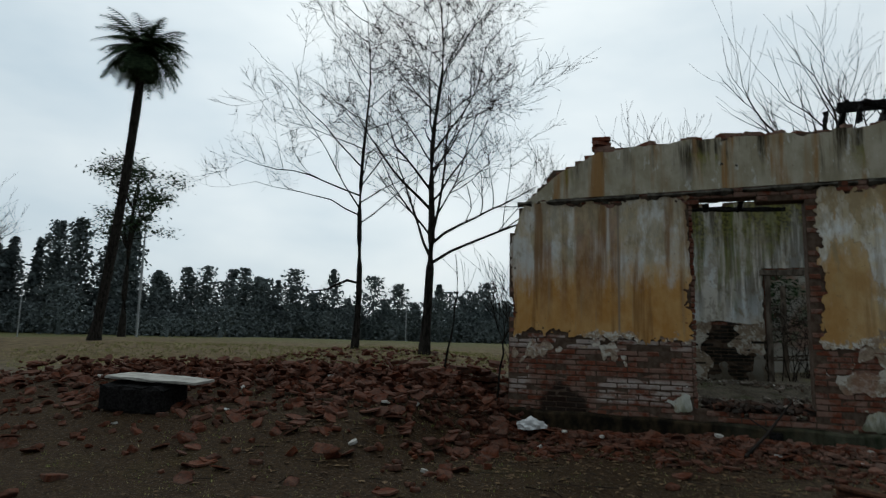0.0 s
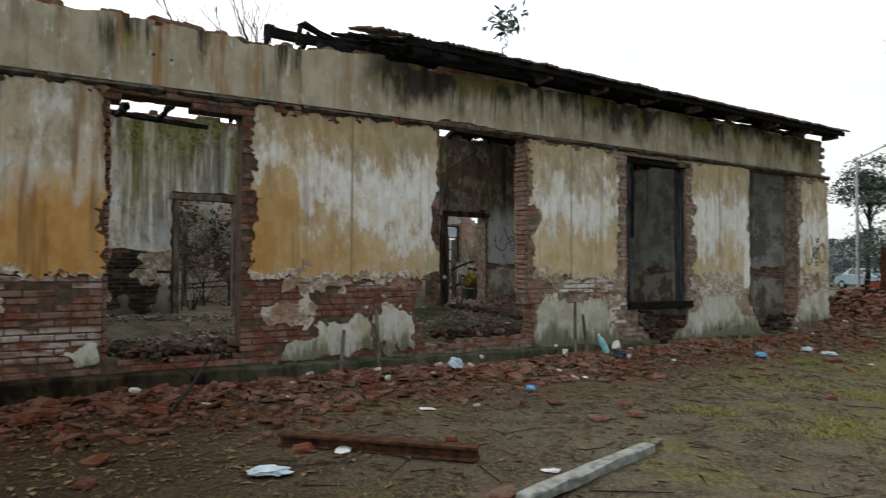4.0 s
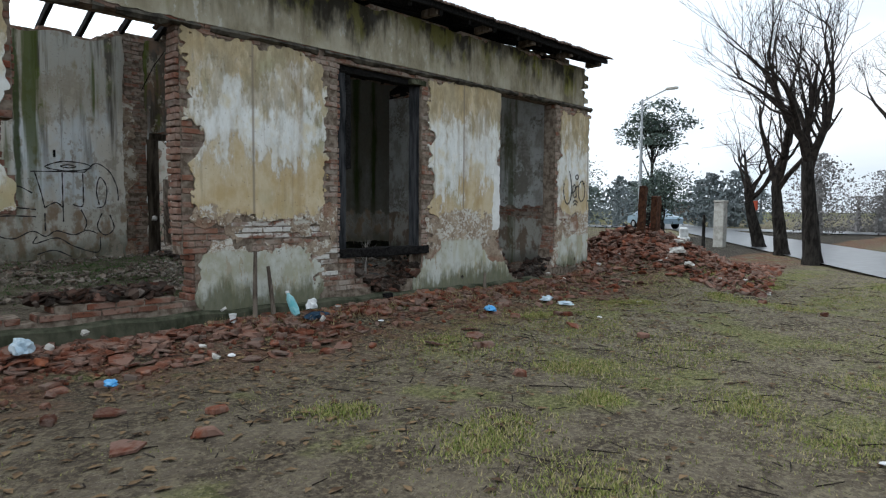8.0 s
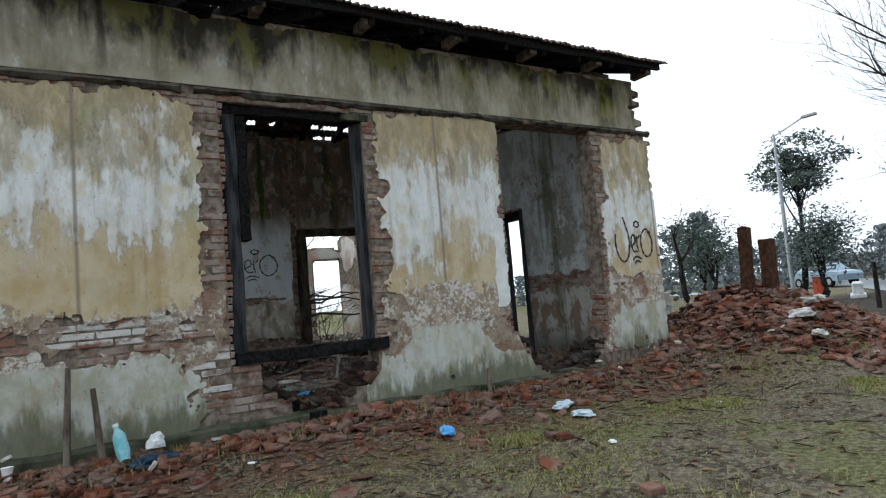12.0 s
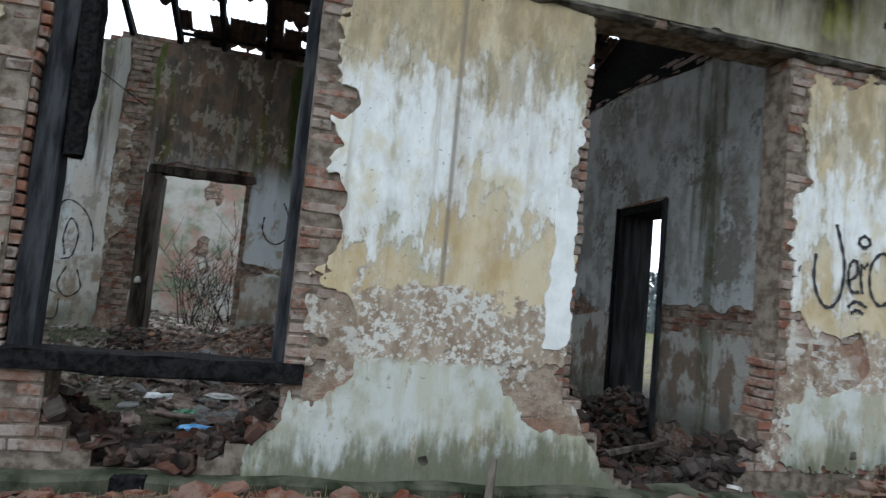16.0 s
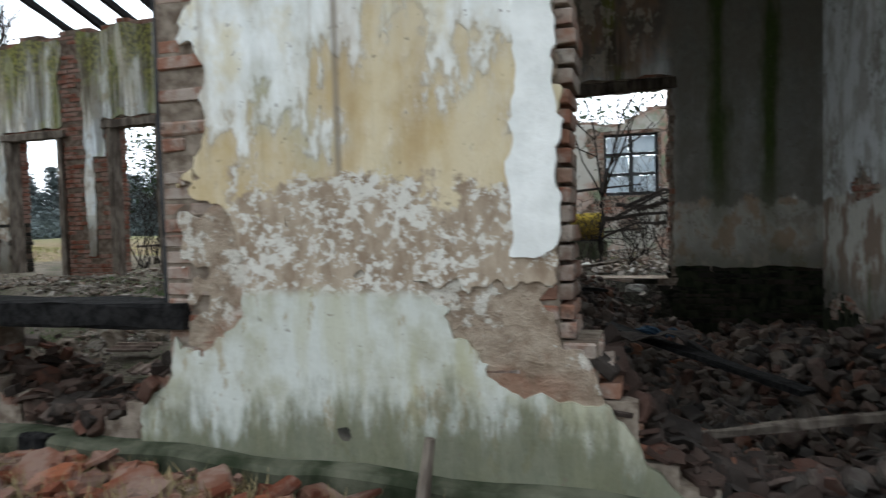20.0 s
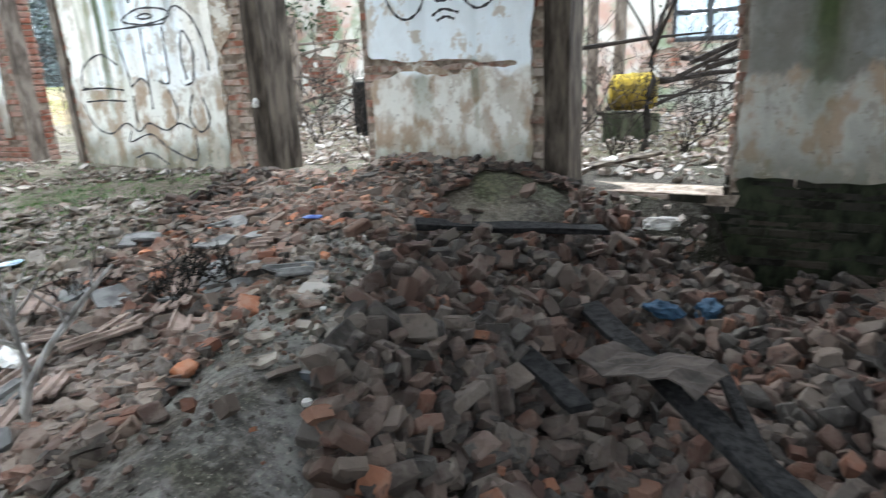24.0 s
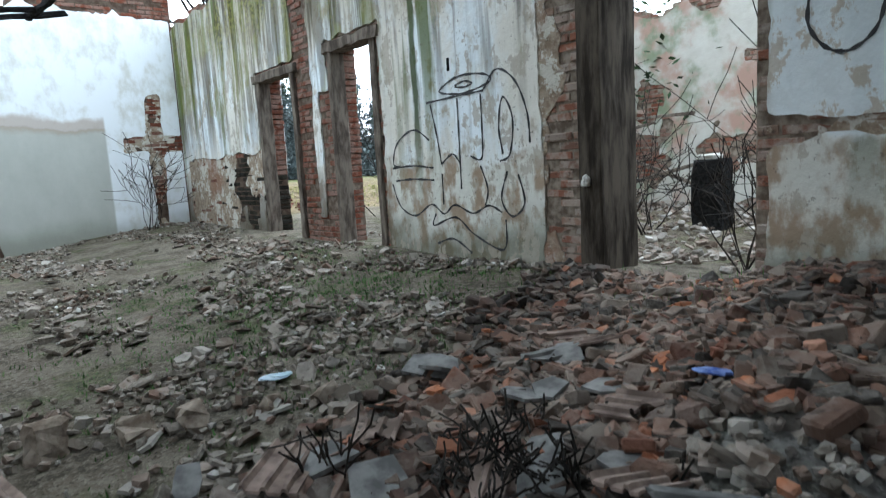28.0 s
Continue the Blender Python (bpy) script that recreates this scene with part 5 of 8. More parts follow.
bare_bricks(spine, spine_solid, spine_coat, -2.25, 13.0, -0.6, 4.3, place_spine, SPINE_T, 0, 6.0, 11.2, 300, True, 6, lambda p: p[0] > 10.7 and p[2] < 0.6 or -0.35 < p[0] + 0.5 * noise.noise(Vector((p[0] * 2, p[2] * 2, 4))) < 1.5 and p[2] + 0.5 * noise.noise(Vector((p[0] * 3, p[2], 9))) < 1.45)
bare_bricks(wall_right, right_solid, right_coat, 0.24, 5.02, -0.6, 4.0, place_right, 0.36, 90, 0.3, 2.0, 120, False, 9)
bare_bricks(wall_left, left_solid, left_coat, 0.24, 5.02, 0.0, 5.1, place_left, 0.35, 90, 3, 5, 120, False, 7)

# ---- rubble ----
def chunk_mesh(seed, material, size=(0.21, 0.12, 0.06), bev=0.012):
    """A broken brick: a beveled block with one end knocked off askew."""
    r = random.Random(seed)
    s = [c * r.uniform(0.75, 1.05) for c in size]
    s[0] *= r.choice((0.45, 0.6, 0.8, 1.0))
    bm = bmesh.new()
    bmesh.ops.create_cube(bm, size=1.0)
    for v in bm.verts:
        v.co = Vector([c * k for c, k in zip(v.co, s)])
    for k in range(r.randrange(2, 5)):
        no = Vector((r.choice((-1, 1)) * (1 if k == 0 else 0.5), r.uniform(-1, 1), r.uniform(-0.9, 0.9))).normalized()
        reach = sum(abs(n) * c / 2 for n, c in zip(no, s)) * r.uniform(0.5, 0.8)
        g = bm.verts[:] + bm.edges[:] + bm.faces[:]
        bmesh.ops.bisect_plane(bm, geom=g, plane_co=no * reach, plane_no=no, clear_outer=True)
        edges = [e for e in bm.edges if e.is_boundary]
        if edges:
            bmesh.ops.holes_fill(bm, edges=edges)
    if bev:
        bmesh.ops.bevel(bm, geom=bm.edges[:], offset=bev * r.uniform(0.5, 1.0), segments=1, affect="EDGES")
    for v in bm.verts:
        v.co += Vector([r.uniform(-0.05, 0.05) * min(s) for _ in range(3)])
    me = bpy.data.meshes.new("broken_brick")
    bm.to_mesh(me)
    bm.free()
    me.materials.append(material)
    return me


def shard_mesh(seed, material, size=0.2, thick=0.016):
    """A flat splinter of tile or plaster with an uneven outline."""
    r = random.Random(seed)
    n = r.randrange(5, 8)
    top = []
    for k in range(n):
        a = 2 * math.pi * (k + r.uniform(-0.3, 0.3)) / n
        top.append((math.cos(a) * size * r.uniform(0.35, 0.6), math.sin(a) * size * r.uniform(0.25, 0.5)))
    vs = [(x, y, thick / 2) for x, y in top] + [(x, y, -thick / 2) for x, y in top]
    fs = [tuple(range(n)), tuple(reversed(range(n, 2 * n)))] + [(k, k + n, (k + 1) % n + n, (k + 1) % n) for k in range(n)]
    return mesh_of("shard", vs, fs, material)


CHUNKS = [chunk_mesh(s, RUBBLE) for s in range(10)]
SMALL = [chunk_mesh(s + 30, RUBBLE, (0.10, 0.07, 0.045), 0.0) for s in range(10)]
SHARDS = [shard_mesh(s, RUBBLE, 0.24) for s in range(8)]
LIME = plain("pale_lime_lump", (0.30, 0.285, 0.255), (0.54, 0.525, 0.49), 12)
PALE = [shard_mesh(s + 60, LIME, 0.10, 0.025) for s in range(5)]


CRUMBS = [chunk_mesh(s + 200, RUBBLE, (0.05, 0.04, 0.026), 0.0) for s in range(8)]


def resting(x, y, r, tilt=14, lift=0.02, sink=0.0):
    return Matrix.Translation((x, y, ground_z(x, y) + lift - sink)) @ pose(0, 0, 0, r.gauss(0, tilt), r.gauss(0, tilt), r.uniform(0, 360))


def scatter(name, label, count, where, mix, material, seed, tilt=14, layers=0.0, kind="stuff", sizes=(0.75, 1.15)):
    """Loose rubble as one heap. where(r): a place, and its share of the heap's height."""
    r = random.Random(seed)
    jobs = []
    while len(jobs) < count:
        got = where(r)
        if got is None:
            continue
        x, y, h = got
        pool = r.choices(mix[0], mix[1])[0]
        me = pool[r.randrange(len(pool))]
        m = resting(x, y, r, tilt, 0.012 + layers * h * r.random())
        jobs.append((me, m @ Matrix.Scale(r.uniform(*sizes), 4)))
    ob = join_copies(name, jobs, material)
    return tagged(ob, label, "rubble", kind=kind)


def in_front(r):
    x = r.uniform(-2.6, 13.6)
    y = -0.14 - abs(r.gauss(0, 0.62)) - (0.25 * r.random() if x < 2 else 0)
    if y < -2.2 or (6.5 < x < 11.5 and r.random() < 0.55 and y < -0.7):
        return None
    return x, y, max(0, 1 + y)


def left_heap(r):
    x, y = r.uniform(-11.5, -1.9), r.gauss(-0.2, 1.7)
    if -2.5 < x and y > -0.1:
        return None
    if x < -7 and r.random() < (-7 - x) / 6:
        return None
    h = math.exp(-((y + 0.2) / 1.2) ** 2)
    return x, y, h


def left_back(r):
    x, y = r.uniform(-12, -2.4), r.uniform(1.0, 9.0)
    return (x, y, 0.4) if r.random() < 0.7 else None


def right_heap(r):
    x, y = r.uniform(13.15, 19.5), r.gauss(-0.2, 1.7)
    if y < -3.6 or y > 4.0 or r.random() < max(0, (x - 16) / 5) or y < -3.4 + 0.25 * (x - 13):
        return None
    return x, y, math.exp(-((x - 15) / 2) ** 2 - (y / 1.5) ** 2)


ALL = ([CHUNKS, SMALL, SHARDS, CRUMBS], [0.36, 0.3, 0.2, 0.14])
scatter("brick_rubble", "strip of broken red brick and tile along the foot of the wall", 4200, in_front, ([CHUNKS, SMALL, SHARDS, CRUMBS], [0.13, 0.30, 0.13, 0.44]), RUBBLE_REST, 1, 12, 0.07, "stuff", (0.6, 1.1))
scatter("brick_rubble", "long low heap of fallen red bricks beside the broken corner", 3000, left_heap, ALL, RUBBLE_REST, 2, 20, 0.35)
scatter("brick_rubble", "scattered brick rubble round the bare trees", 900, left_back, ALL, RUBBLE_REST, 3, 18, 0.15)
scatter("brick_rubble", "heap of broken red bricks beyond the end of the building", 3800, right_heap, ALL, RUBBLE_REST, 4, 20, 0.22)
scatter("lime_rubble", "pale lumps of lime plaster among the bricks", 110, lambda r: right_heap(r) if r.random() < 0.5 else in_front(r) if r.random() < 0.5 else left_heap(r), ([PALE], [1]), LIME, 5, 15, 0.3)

FLOOR_CRUMB = brick("dusty_floor_crumbs", (0.12, 0.10, 0.08), 0.5, "island", 0.0, ((0.0, (0.05, 0.042, 0.034)), (0.4, (0.11, 0.09, 0.07)), (0.7, (0.15, 0.095, 0.07)), (0.9, (0.21, 0.19, 0.165)), (1.0, (0.34, 0.32, 0.29))))
IN_CHUNKS = [chunk_mesh(s + 100, RUBBLE_IN, (0.19, 0.115, 0.062), 0.010) for s in range(14)]
IN_SMALL = [chunk_mesh(s + 130, RUBBLE_IN, (0.10, 0.07, 0.045), 0.0) for s in range(10)]
IN_CRUMBS = [chunk_mesh(s + 160, RUBBLE_IN, (0.045, 0.036, 0.024), 0.0) for s in range(8)]
IN_SHARDS = [shard_mesh(s + 30, RUBBLE_IN, 0.15) for s in range(8)]


def bank_dirt(x, y):
    """The bare earth bank across the end room."""
    edge = 0.10 * noise.noise(Vector((x * 4, y * 4, 1.5)))
    return abs(x - 9.60 + 0.36 * (y - 2.05)) < 0.30 + 0.35 * max(0.0, 1.7 - y) + edge and 0.5 < y < 3.1 or ((x - 9.85) / 0.42) ** 2 + ((y - 4.1) / 0.6) ** 2 < 1 + 7 * edge


def pit_heap(r):
    x, y = r.uniform(9.7, 12.8), r.uniform(0.15, 4.75 if r.random() < 0.7 else 4.0)
    if bank_dirt(x, y) and r.random() < 0.995 or x > 12.42 and not 2.15 < y < 2.8:
        return None
    return x, y, 0.6 if x < 11.6 else 1.0


def room_heap(r):
    x, y = r.uniform(2.5, 10.2), r.uniform(0.5, 4.9)
    t = (x - 7.75 + 0.33 * (y - 2.2)) / 0.8 + 0.2 * math.sin(2.1 * x + 1.3 * y)
    if bank_dirt(x, y) and r.random() < 0.99 or r.random() > t:
        return None
    return x, y, 0.5


def room_crumbs(r):
    x, y = r.uniform(-1.8, 12.4), r.uniform(0.45, 4.95)
    if r.random() > 0.30 + 1.6 * noise.noise(Vector((x * 0.8, y * 1.1, 3))) or x < 3.0 and r.random() < 0.4 or ((x - 9.8) / 0.65) ** 2 + ((y - 4.1) / 0.8) ** 2 < 1:
        return None
    return x, y, 0.3


def grit_place(r):
    y = r.uniform(0.5, 4.8)
    x = 8.25 - 0.33 * (y - 2.2) + abs(r.gauss(0, 0.7))
    return None if x > 9.5 or bank_dirt(x, y) and r.random() < 0.97 else (x, y, 0.4)


def yard_heap(r):
    x, y = r.uniform(3.0, 13.0), r.uniform(5.5, 10.6)
    return x, y, 0.6


scatter("brick_rubble", "deep heap of dark broken bricks filling the pit of the end room", 5800, pit_heap, ([IN_CHUNKS, IN_SMALL, IN_SHARDS], [0.62, 0.28, 0.10]), RUBBLE_IN_REST, 11, 38, 0.26, "stuff", (0.45, 1.1))
scatter("brick_rubble", "dusty brick and tile rubble over the room floor", 6400, room_heap, ([IN_CHUNKS, IN_SMALL, IN_SHARDS], [0.26, 0.44, 0.30]), RUBBLE_IN_REST, 12, 17, 0.08, "stuff", (0.5, 0.95))
scatter("brick_crumbs", "small grey and brown brick crumbs trodden into the earth floor", 6800, room_crumbs, ([IN_CRUMBS, IN_SMALL, IN_SHARDS], [0.86, 0.07, 0.07]), FLOOR_CRUMB, 14, 20, 0.02)
DUSTY = [shard_mesh(s + 80, LIME, 0.045, 0.015) for s in range(6)]
scatter("brick_crumbs", "dense brick crumbs and grit beside the rubble heap", 3600, grit_place, ([IN_CRUMBS, IN_SMALL], [0.8, 0.2]), RUBBLE_IN_REST, 16, 22, 0.07)
scatter("brick_crumbs", "grit and brick crumbs strewn over the earth bank", 420, lambda r: (r.gauss(9.6, 0.35), r.uniform(0.5, 3.3), 0.1), ([IN_CRUMBS], [1]), RUBBLE_IN_REST, 17, 22, 0.01, "stuff", (0.3, 0.9))
scatter("plaster_crumbs", "pale crumbs and flakes of fallen plaster on the floor", 130, room_crumbs, ([DUSTY], [1]), LIME, 15, 20, 0.02)
YARD_RUBBLE = brick("yard_rubble", (0.20, 0.165, 0.14), 0.4, "island", 0.0, ((0.0, (0.05, 0.04, 0.032)), (0.3, (0.14, 0.085, 0.062)), (0.55, (0.19, 0.165, 0.14)), (0.85, (0.27, 0.25, 0.225)), (0.93, (0.50, 0.48, 0.45)), (1.0, (0.04, 0.035, 0.03))))
scatter("brick_rubble", "pale dusty rubble in the overgrown yard behind", 3600, yard_heap, ([IN_CHUNKS, IN_SMALL, IN_SHARDS, PALE], [0.2, 0.3, 0.35, 0.15]), YARD_RUBBLE, 13, 18, 0.12, "stuff", (0.45, 0.85))


# Darker tones than the room rubble, for the sills.
DEBRIS = brick("dark_debris", (0.045, 0.03, 0.024), 0.08, "island", 0.5, ((0.0, (0.010, 0.009, 0.008)), (0.35, (0.035, 0.022, 0.016)), (0.6, (0.075, 0.036, 0.024)), (0.8, (0.05, 0.042, 0.036)), (0.95, (0.13, 0.048, 0.028)), (1.0, (0.20, 0.18, 0.16))))


# broken bricks and earth on the sills of the two low openings
def on_sill(name, label, a, b, count, seed, low=lambda x: 0.42):
    r = random.Random(seed)
    jobs = []
    for k in range(count):
        pool = r.choices((IN_CHUNKS, IN_SMALL, IN_SHARDS, IN_CRUMBS), (0.12, 0.3, 0.33, 0.25))[0]
        x = r.uniform(a, b)
        jobs.append((r.choice(pool), Matrix.Translation((x, r.uniform(0.0, 0.5), low(x) + 0.02 + 0.06 * r.random())) @ pose(0, 0, 0, r.gauss(0, 24), r.gauss(0, 24), r.uniform(0, 360))))
    return tagged(join_copies(name, jobs, DEBRIS), label, "rubble", kind="stuff")


def hollow(cx, cz, rx, rz):
    return lambda x: cz - rz * math.sqrt(max(0.0, 1 - ((x - cx) / rx) ** 2))


on_sill("brick_rubble", "broken bricks lying on the sill of the first opening", 0.3, 1.45, 260, 61)
on_sill("brick_rubble", "broken bricks lying on the sill of the second opening", 4.1, 5.35, 300, 62)
on_sill("brick_rubble", "broken bricks spilling through the gap below the window frame", 7.72, 8.84, 420, 63, hollow(8.28, 0.72, 0.62, 0.52))
on_sill("brick_rubble", "broken bricks lying in the foot of the doorway gap", 10.75, 12.05, 380, 64, hollow(11.44, 0.86, 0.74, 0.80))
SLATE = plain("grey_fibre_slab", (0.085, 0.084, 0.080), (0.20, 0.195, 0.185), 9)
sl = random.Random(91)
SLABS = [shard_mesh(s + 300, SLATE, 0.26, 0.018) for s in range(6)]
for n in range(20):
    x, y = sl.gauss(8.45, 0.5), sl.uniform(0.75, 3.4)
    if bank_dirt(x, y):
        continue
    fs_ = thing("slab_fragment", "grey broken slab fragment lying among the tiles", "slab fragment", group="slab fragments")
    ob_of("fragment", SLABS[n % 6], fs_, resting(x, y, sl, 12, 0.07) @ Matrix.Scale(sl.uniform(0.5, 1.1), 4))

# ---- trees ----
def grow(r, base, way, length, radius, depth, out, tips, spread=0.55, kids=(3, 5), droop=0.0, segs=5, bend=0.16, shrink=(0.5, 0.78), up=0.12):
    """A branch and its children, as pipes in out and end points in tips."""
    pts, radii, p, d = [Vector(base)], [radius], Vector(base), Vector(way).normalized()
    for k in range(segs):
        d = (d + Vector((r.gauss(0, bend), r.gauss(0, bend), r.gauss(0, bend) + up - droop))).normalized()
        p = p + d * length / segs
        pts.append(p.copy())
        radii.append(max(0.004, radius * (1 - 0.75 * (k + 1) / segs)))
    out.append((pts, radii, 6 if depth > 2 else 4 if depth > 1 else 3))
    if depth == 0:
        tips.append(p)
        return
    for k in range(r.randint(*kids)):
        f = r.uniform(0.3, 1.0)
        i = min(segs - 1, int(f * segs))
        at = pts[i].lerp(pts[i + 1], f * segs - i if f < 1 else 1)
        side = Vector((r.gauss(0, 1), r.gauss(0, 1), r.gauss(0, 0.6))).normalized()
        way2 = (d * (1 - spread) + side * spread).normalized()
        grow(r, at, way2, length * r.uniform(*shrink), max(0.005, radii[i] * r.uniform(0.45, 0.7)), depth - 1, out, tips, spread, kids, droop, max(3, segs - 1), bend, shrink, up)


def pipes(name, runs, material, parent, label=""):
    vs, fs = [], []
    for pts, radii, sides in runs:
        v, f = tube_data(pts, radii, sides, len(vs))
        vs += v
        fs += f
    return ob_of(name, mesh_of(name, vs, fs, material), parent, None, label)


def leaf_cloud(name, r, centres, spread, count, size, material, parent, label="", flat=1.0):
    """A crown of many small leaves round the branch ends."""
    vs, fs = [], []
    for c in centres:
        for _ in range(count):
            p = Vector(c) + Vector((r.gauss(0, spread), r.gauss(0, spread), r.gauss(0, spread * flat)))
            a, b = Vector((r.gauss(0, 1), r.gauss(0, 1), r.gauss(0, 0.6))).normalized(), Vector((r.gauss(0, 1), r.gauss(0, 1), r.gauss(0, 1))).normalized()
            l = size * r.uniform(0.6, 1.3)
            n = len(vs)
            vs += [tuple(p - a * l), tuple(p + b * l * 0.4), tuple(p + a * l), tuple(p - b * l * 0.4)]
            fs.append((n, n + 1, n + 2, n + 3))
    return ob_of(name, mesh_of(name, vs, fs, material), parent, None, label)


def bare_tree(label, at, height, trunk_r, fork, limbs, seed, lean=(0, 0), limb_len=0.5, depth=3, spread=0.42, kids=(3, 5), fan=0.55):
    r = random.Random(seed)
    x, y = at
    z0 = ground_z(x, y) - 0.1
    t = thing("bare_tree", label, "tree", at=None)
    n = 7
    pts = [Vector((x + lean[0] * k / n + r.gauss(0, 0.02), y + lean[1] * k / n, z0 + fork * k / n)) for k in range(n + 1)]
    pipes("trunk", [(pts, [trunk_r * (1.25 if k == 0 else 1 - 0.4 * k / n) for k in range(n + 1)], 9)], BARK, t, "dark bare trunk")
    runs, tips = [], []
    for k in range(limbs):
        a = 2 * math.pi * (k + r.uniform(-0.3, 0.3)) / limbs
        w = fan * r.uniform(0.3, 1.0)
        h = r.uniform(0.72, 1.0)
        at2 = pts[-1] if h > 0.9 else pts[-2].lerp(pts[-1], r.random())
        grow(r, at2, (math.cos(a) * w, math.sin(a) * w, 1.0), (height - fork) * limb_len * r.uniform(0.8, 1.15), trunk_r * r.uniform(0.34, 0.55), depth, runs, tips, spread, kids)
        pipes("limb", runs, TWIG, t)
        runs = []
    return t, tips


def leader_tree(label, at, height, trunk_r, low, limbs, seed, lean, reach, rise, split=0.0, kids=(4, 6)):
    """A winter tree with a leader up to the top and long limbs leaving it all the way from low."""
    r = random.Random(seed)
    x, y = at
    z0 = ground_z(x, y) - 0.1
    t = thing("bare_tree", label, "tree")
    n = 14
    pts = [Vector((x + lean * k / n + 0.10 * math.sin(k * 0.9 + seed) * min(1, k / 5), y + 0.06 * math.sin(k * 1.3), z0 + height * k / n)) for k in range(n + 1)]
    rad = [trunk_r * (1.3 if k == 0 else max(0.06, 1 - 1.02 * k / n)) for k in range(n + 1)]
    pipes("trunk", [(pts, rad, 9)], BARK, t, "dark bare trunk")
    for k in range(limbs):
        f = low / height + (0.93 - low / height) * ((k + r.uniform(0, 0.6)) / limbs) ** 1.15
        i = min(n - 1, int(f * n))
        p = pts[i].lerp(pts[i + 1], f * n - i)
        a = k * 2.4 + r.uniform(-0.5, 0.5)
        up = rise * r.uniform(0.7, 1.3) + 0.6 * f
        l = reach * (1.12 - 0.75 * f) * r.uniform(0.75, 1.15)
        runs, tips = [], []
        grow(r, p, (math.cos(a), 0.7 * math.sin(a), up), l, max(0.016, rad[i] * r.uniform(0.30, 0.46)), 3, runs, tips, 0.46, kids, 0.0, 7, 0.13, (0.34, 0.58), 0.04)
        pipes("limb", runs, BARK, t)
    return t


leader_tree("tall bare winter tree with a wide fan of fine branches", (-6.9, 8.0), 11.8, 0.15, 2.6, 30, 5, 0.35, 4.5, 0.72, 0.0, (5, 7))
tb = leader_tree("slender bare winter tree with long drooping side limbs", (-9.4, 8.5), 12.0, 0.11, 3.9, 24, 12, 0.12, 4.7, 0.26, 0.0, (4, 6))
pipes("low_limb", [([Vector((-9.3, 8.5, 2.75)), Vector((-9.7, 8.4, 2.85)), Vector((-10.4, 8.3, 2.55)), Vector((-11.1, 8.2, 2.5))], [0.05, 0.045, 0.03, 0.012], 6)], BARK, tb, "crooked low limb")
bare_tree("bare tree standing behind the broken wall", (3.2, 8.0), 9.0, 0.12, 4.6, 7, 23, (0.1, 0), 0.55, 2, 0.36, (4, 6), 0.6)
bare_tree("thin bare tree with a slanting crown behind the parapet", (-0.2, 6.6), 6.8, 0.10, 3.6, 4, 25, (-0.5, 0), 0.55, 2, 0.42, (4, 6), 1.0)
bare_tree("low bare bush growing at the broken corner", (-2.9, 2.6), 3.4, 0.02, 0.5, 5, 27, (0, 0), 0.42, 2, 0.35, (3, 5), 0.3)
bare_tree("slender bare sapling in the rubble", (-3.6, 0.9), 3.3, 0.02, 1.6, 2, 28, (0.25, 0), 0.5, 1, 0.4, (2, 4), 0.3)
bare_tree("bent thin sapling beside the wall end", (-2.75, 1.0), 2.6, 0.02, 1.3, 2, 29, (0.2, 0), 0.5, 1, 0.4, (2, 4), 0.3)
# roadside trees
bare_tree("thick dark roadside tree with bare crooked limbs", (20.6, -2.1), 8.2, 0.23, 2.7, 8, 31, (-0.15, 0.2), 0.5, 3, 0.42, (3, 5), 0.5)
bare_tree("dark bare roadside tree", (23.3, -0.6), 7.2, 0.22, 2.2, 6, 32, (-0.2, 0.2), 0.5, 3, 0.45, (3, 5), 0.6)
bare_tree("stout leaning dark tree", (27.0, 1.2), 5.8, 0.24, 1.8, 5, 33, (-0.5, 0.3), 0.5, 3, 0.5, (3, 4), 0.9)
bare_tree("pale tall tree across the road", (35.0, -2.0), 11.0, 0.25, 4.0, 5, 34, (0.3, 0.2), 0.5, 3, 0.5, (3, 5), 0.7)
bare_tree("leaning bare tree across the road", (31.5, -6.0), 7.0, 0.14, 1.8, 4, 35, (0.9, 0.2), 0.6, 3, 0.5, (3, 4), 0.9)
bare_tree("bare tree far behind the rubble heap", (25.0, 8.5), 4.6, 0.12, 2.0, 3, 36, (-0.2, 0), 0.5, 2, 0.5, (2, 3), 0.5)
bare_tree("bare tree among the far trees", (-34, 12), 9.0, 0.2, 2.5, 7, 37, (0, 0), 0.5, 3, 0.45, (3, 5), 0.8)


def leafy_tree(label, at, height, trunk_r, fork, limbs, seed, leaves=46, leaf=0.16, lump=0.42, flat=0.6, fan=0.6, material=None, limb_len=0.42, depth=2):
    r = random.Random(seed)
    x, y = at
    z0 = ground_z(x, y) - 0.1
    t = thing("leafy_tree", label, "tree")
    pts = [Vector((x + r.gauss(0, 0.06), y + r.gauss(0, 0.06), z0 + (fork + 0.3) * k / 6)) for k in range(7)]
    pipes("trunk", [(pts, [trunk_r * (1.2 if k == 0 else 1 - 0.5 * k / 6) for k in range(7)], 8)], BARK, t)
    runs, tips = [], []
    for k in range(limbs):
        a = 2 * math.pi * k / limbs + r.uniform(-0.4, 0.4)
        w = fan * r.uniform(0.4, 1.1)
        i = r.randrange(4, 7)
        grow(r, pts[i], (math.cos(a) * w, math.sin(a) * w, 1.0), (height - fork) * limb_len * r.uniform(0.7, 1.2), trunk_r * 0.45, depth, runs, tips, 0.5, (2, 4))
    pipes("limb", runs, BARK, t)
    leaf_cloud("crown", r, tips, lump, leaves, leaf, material or LEAF, t, "uneven crown of small dark leaves", flat)
    return t


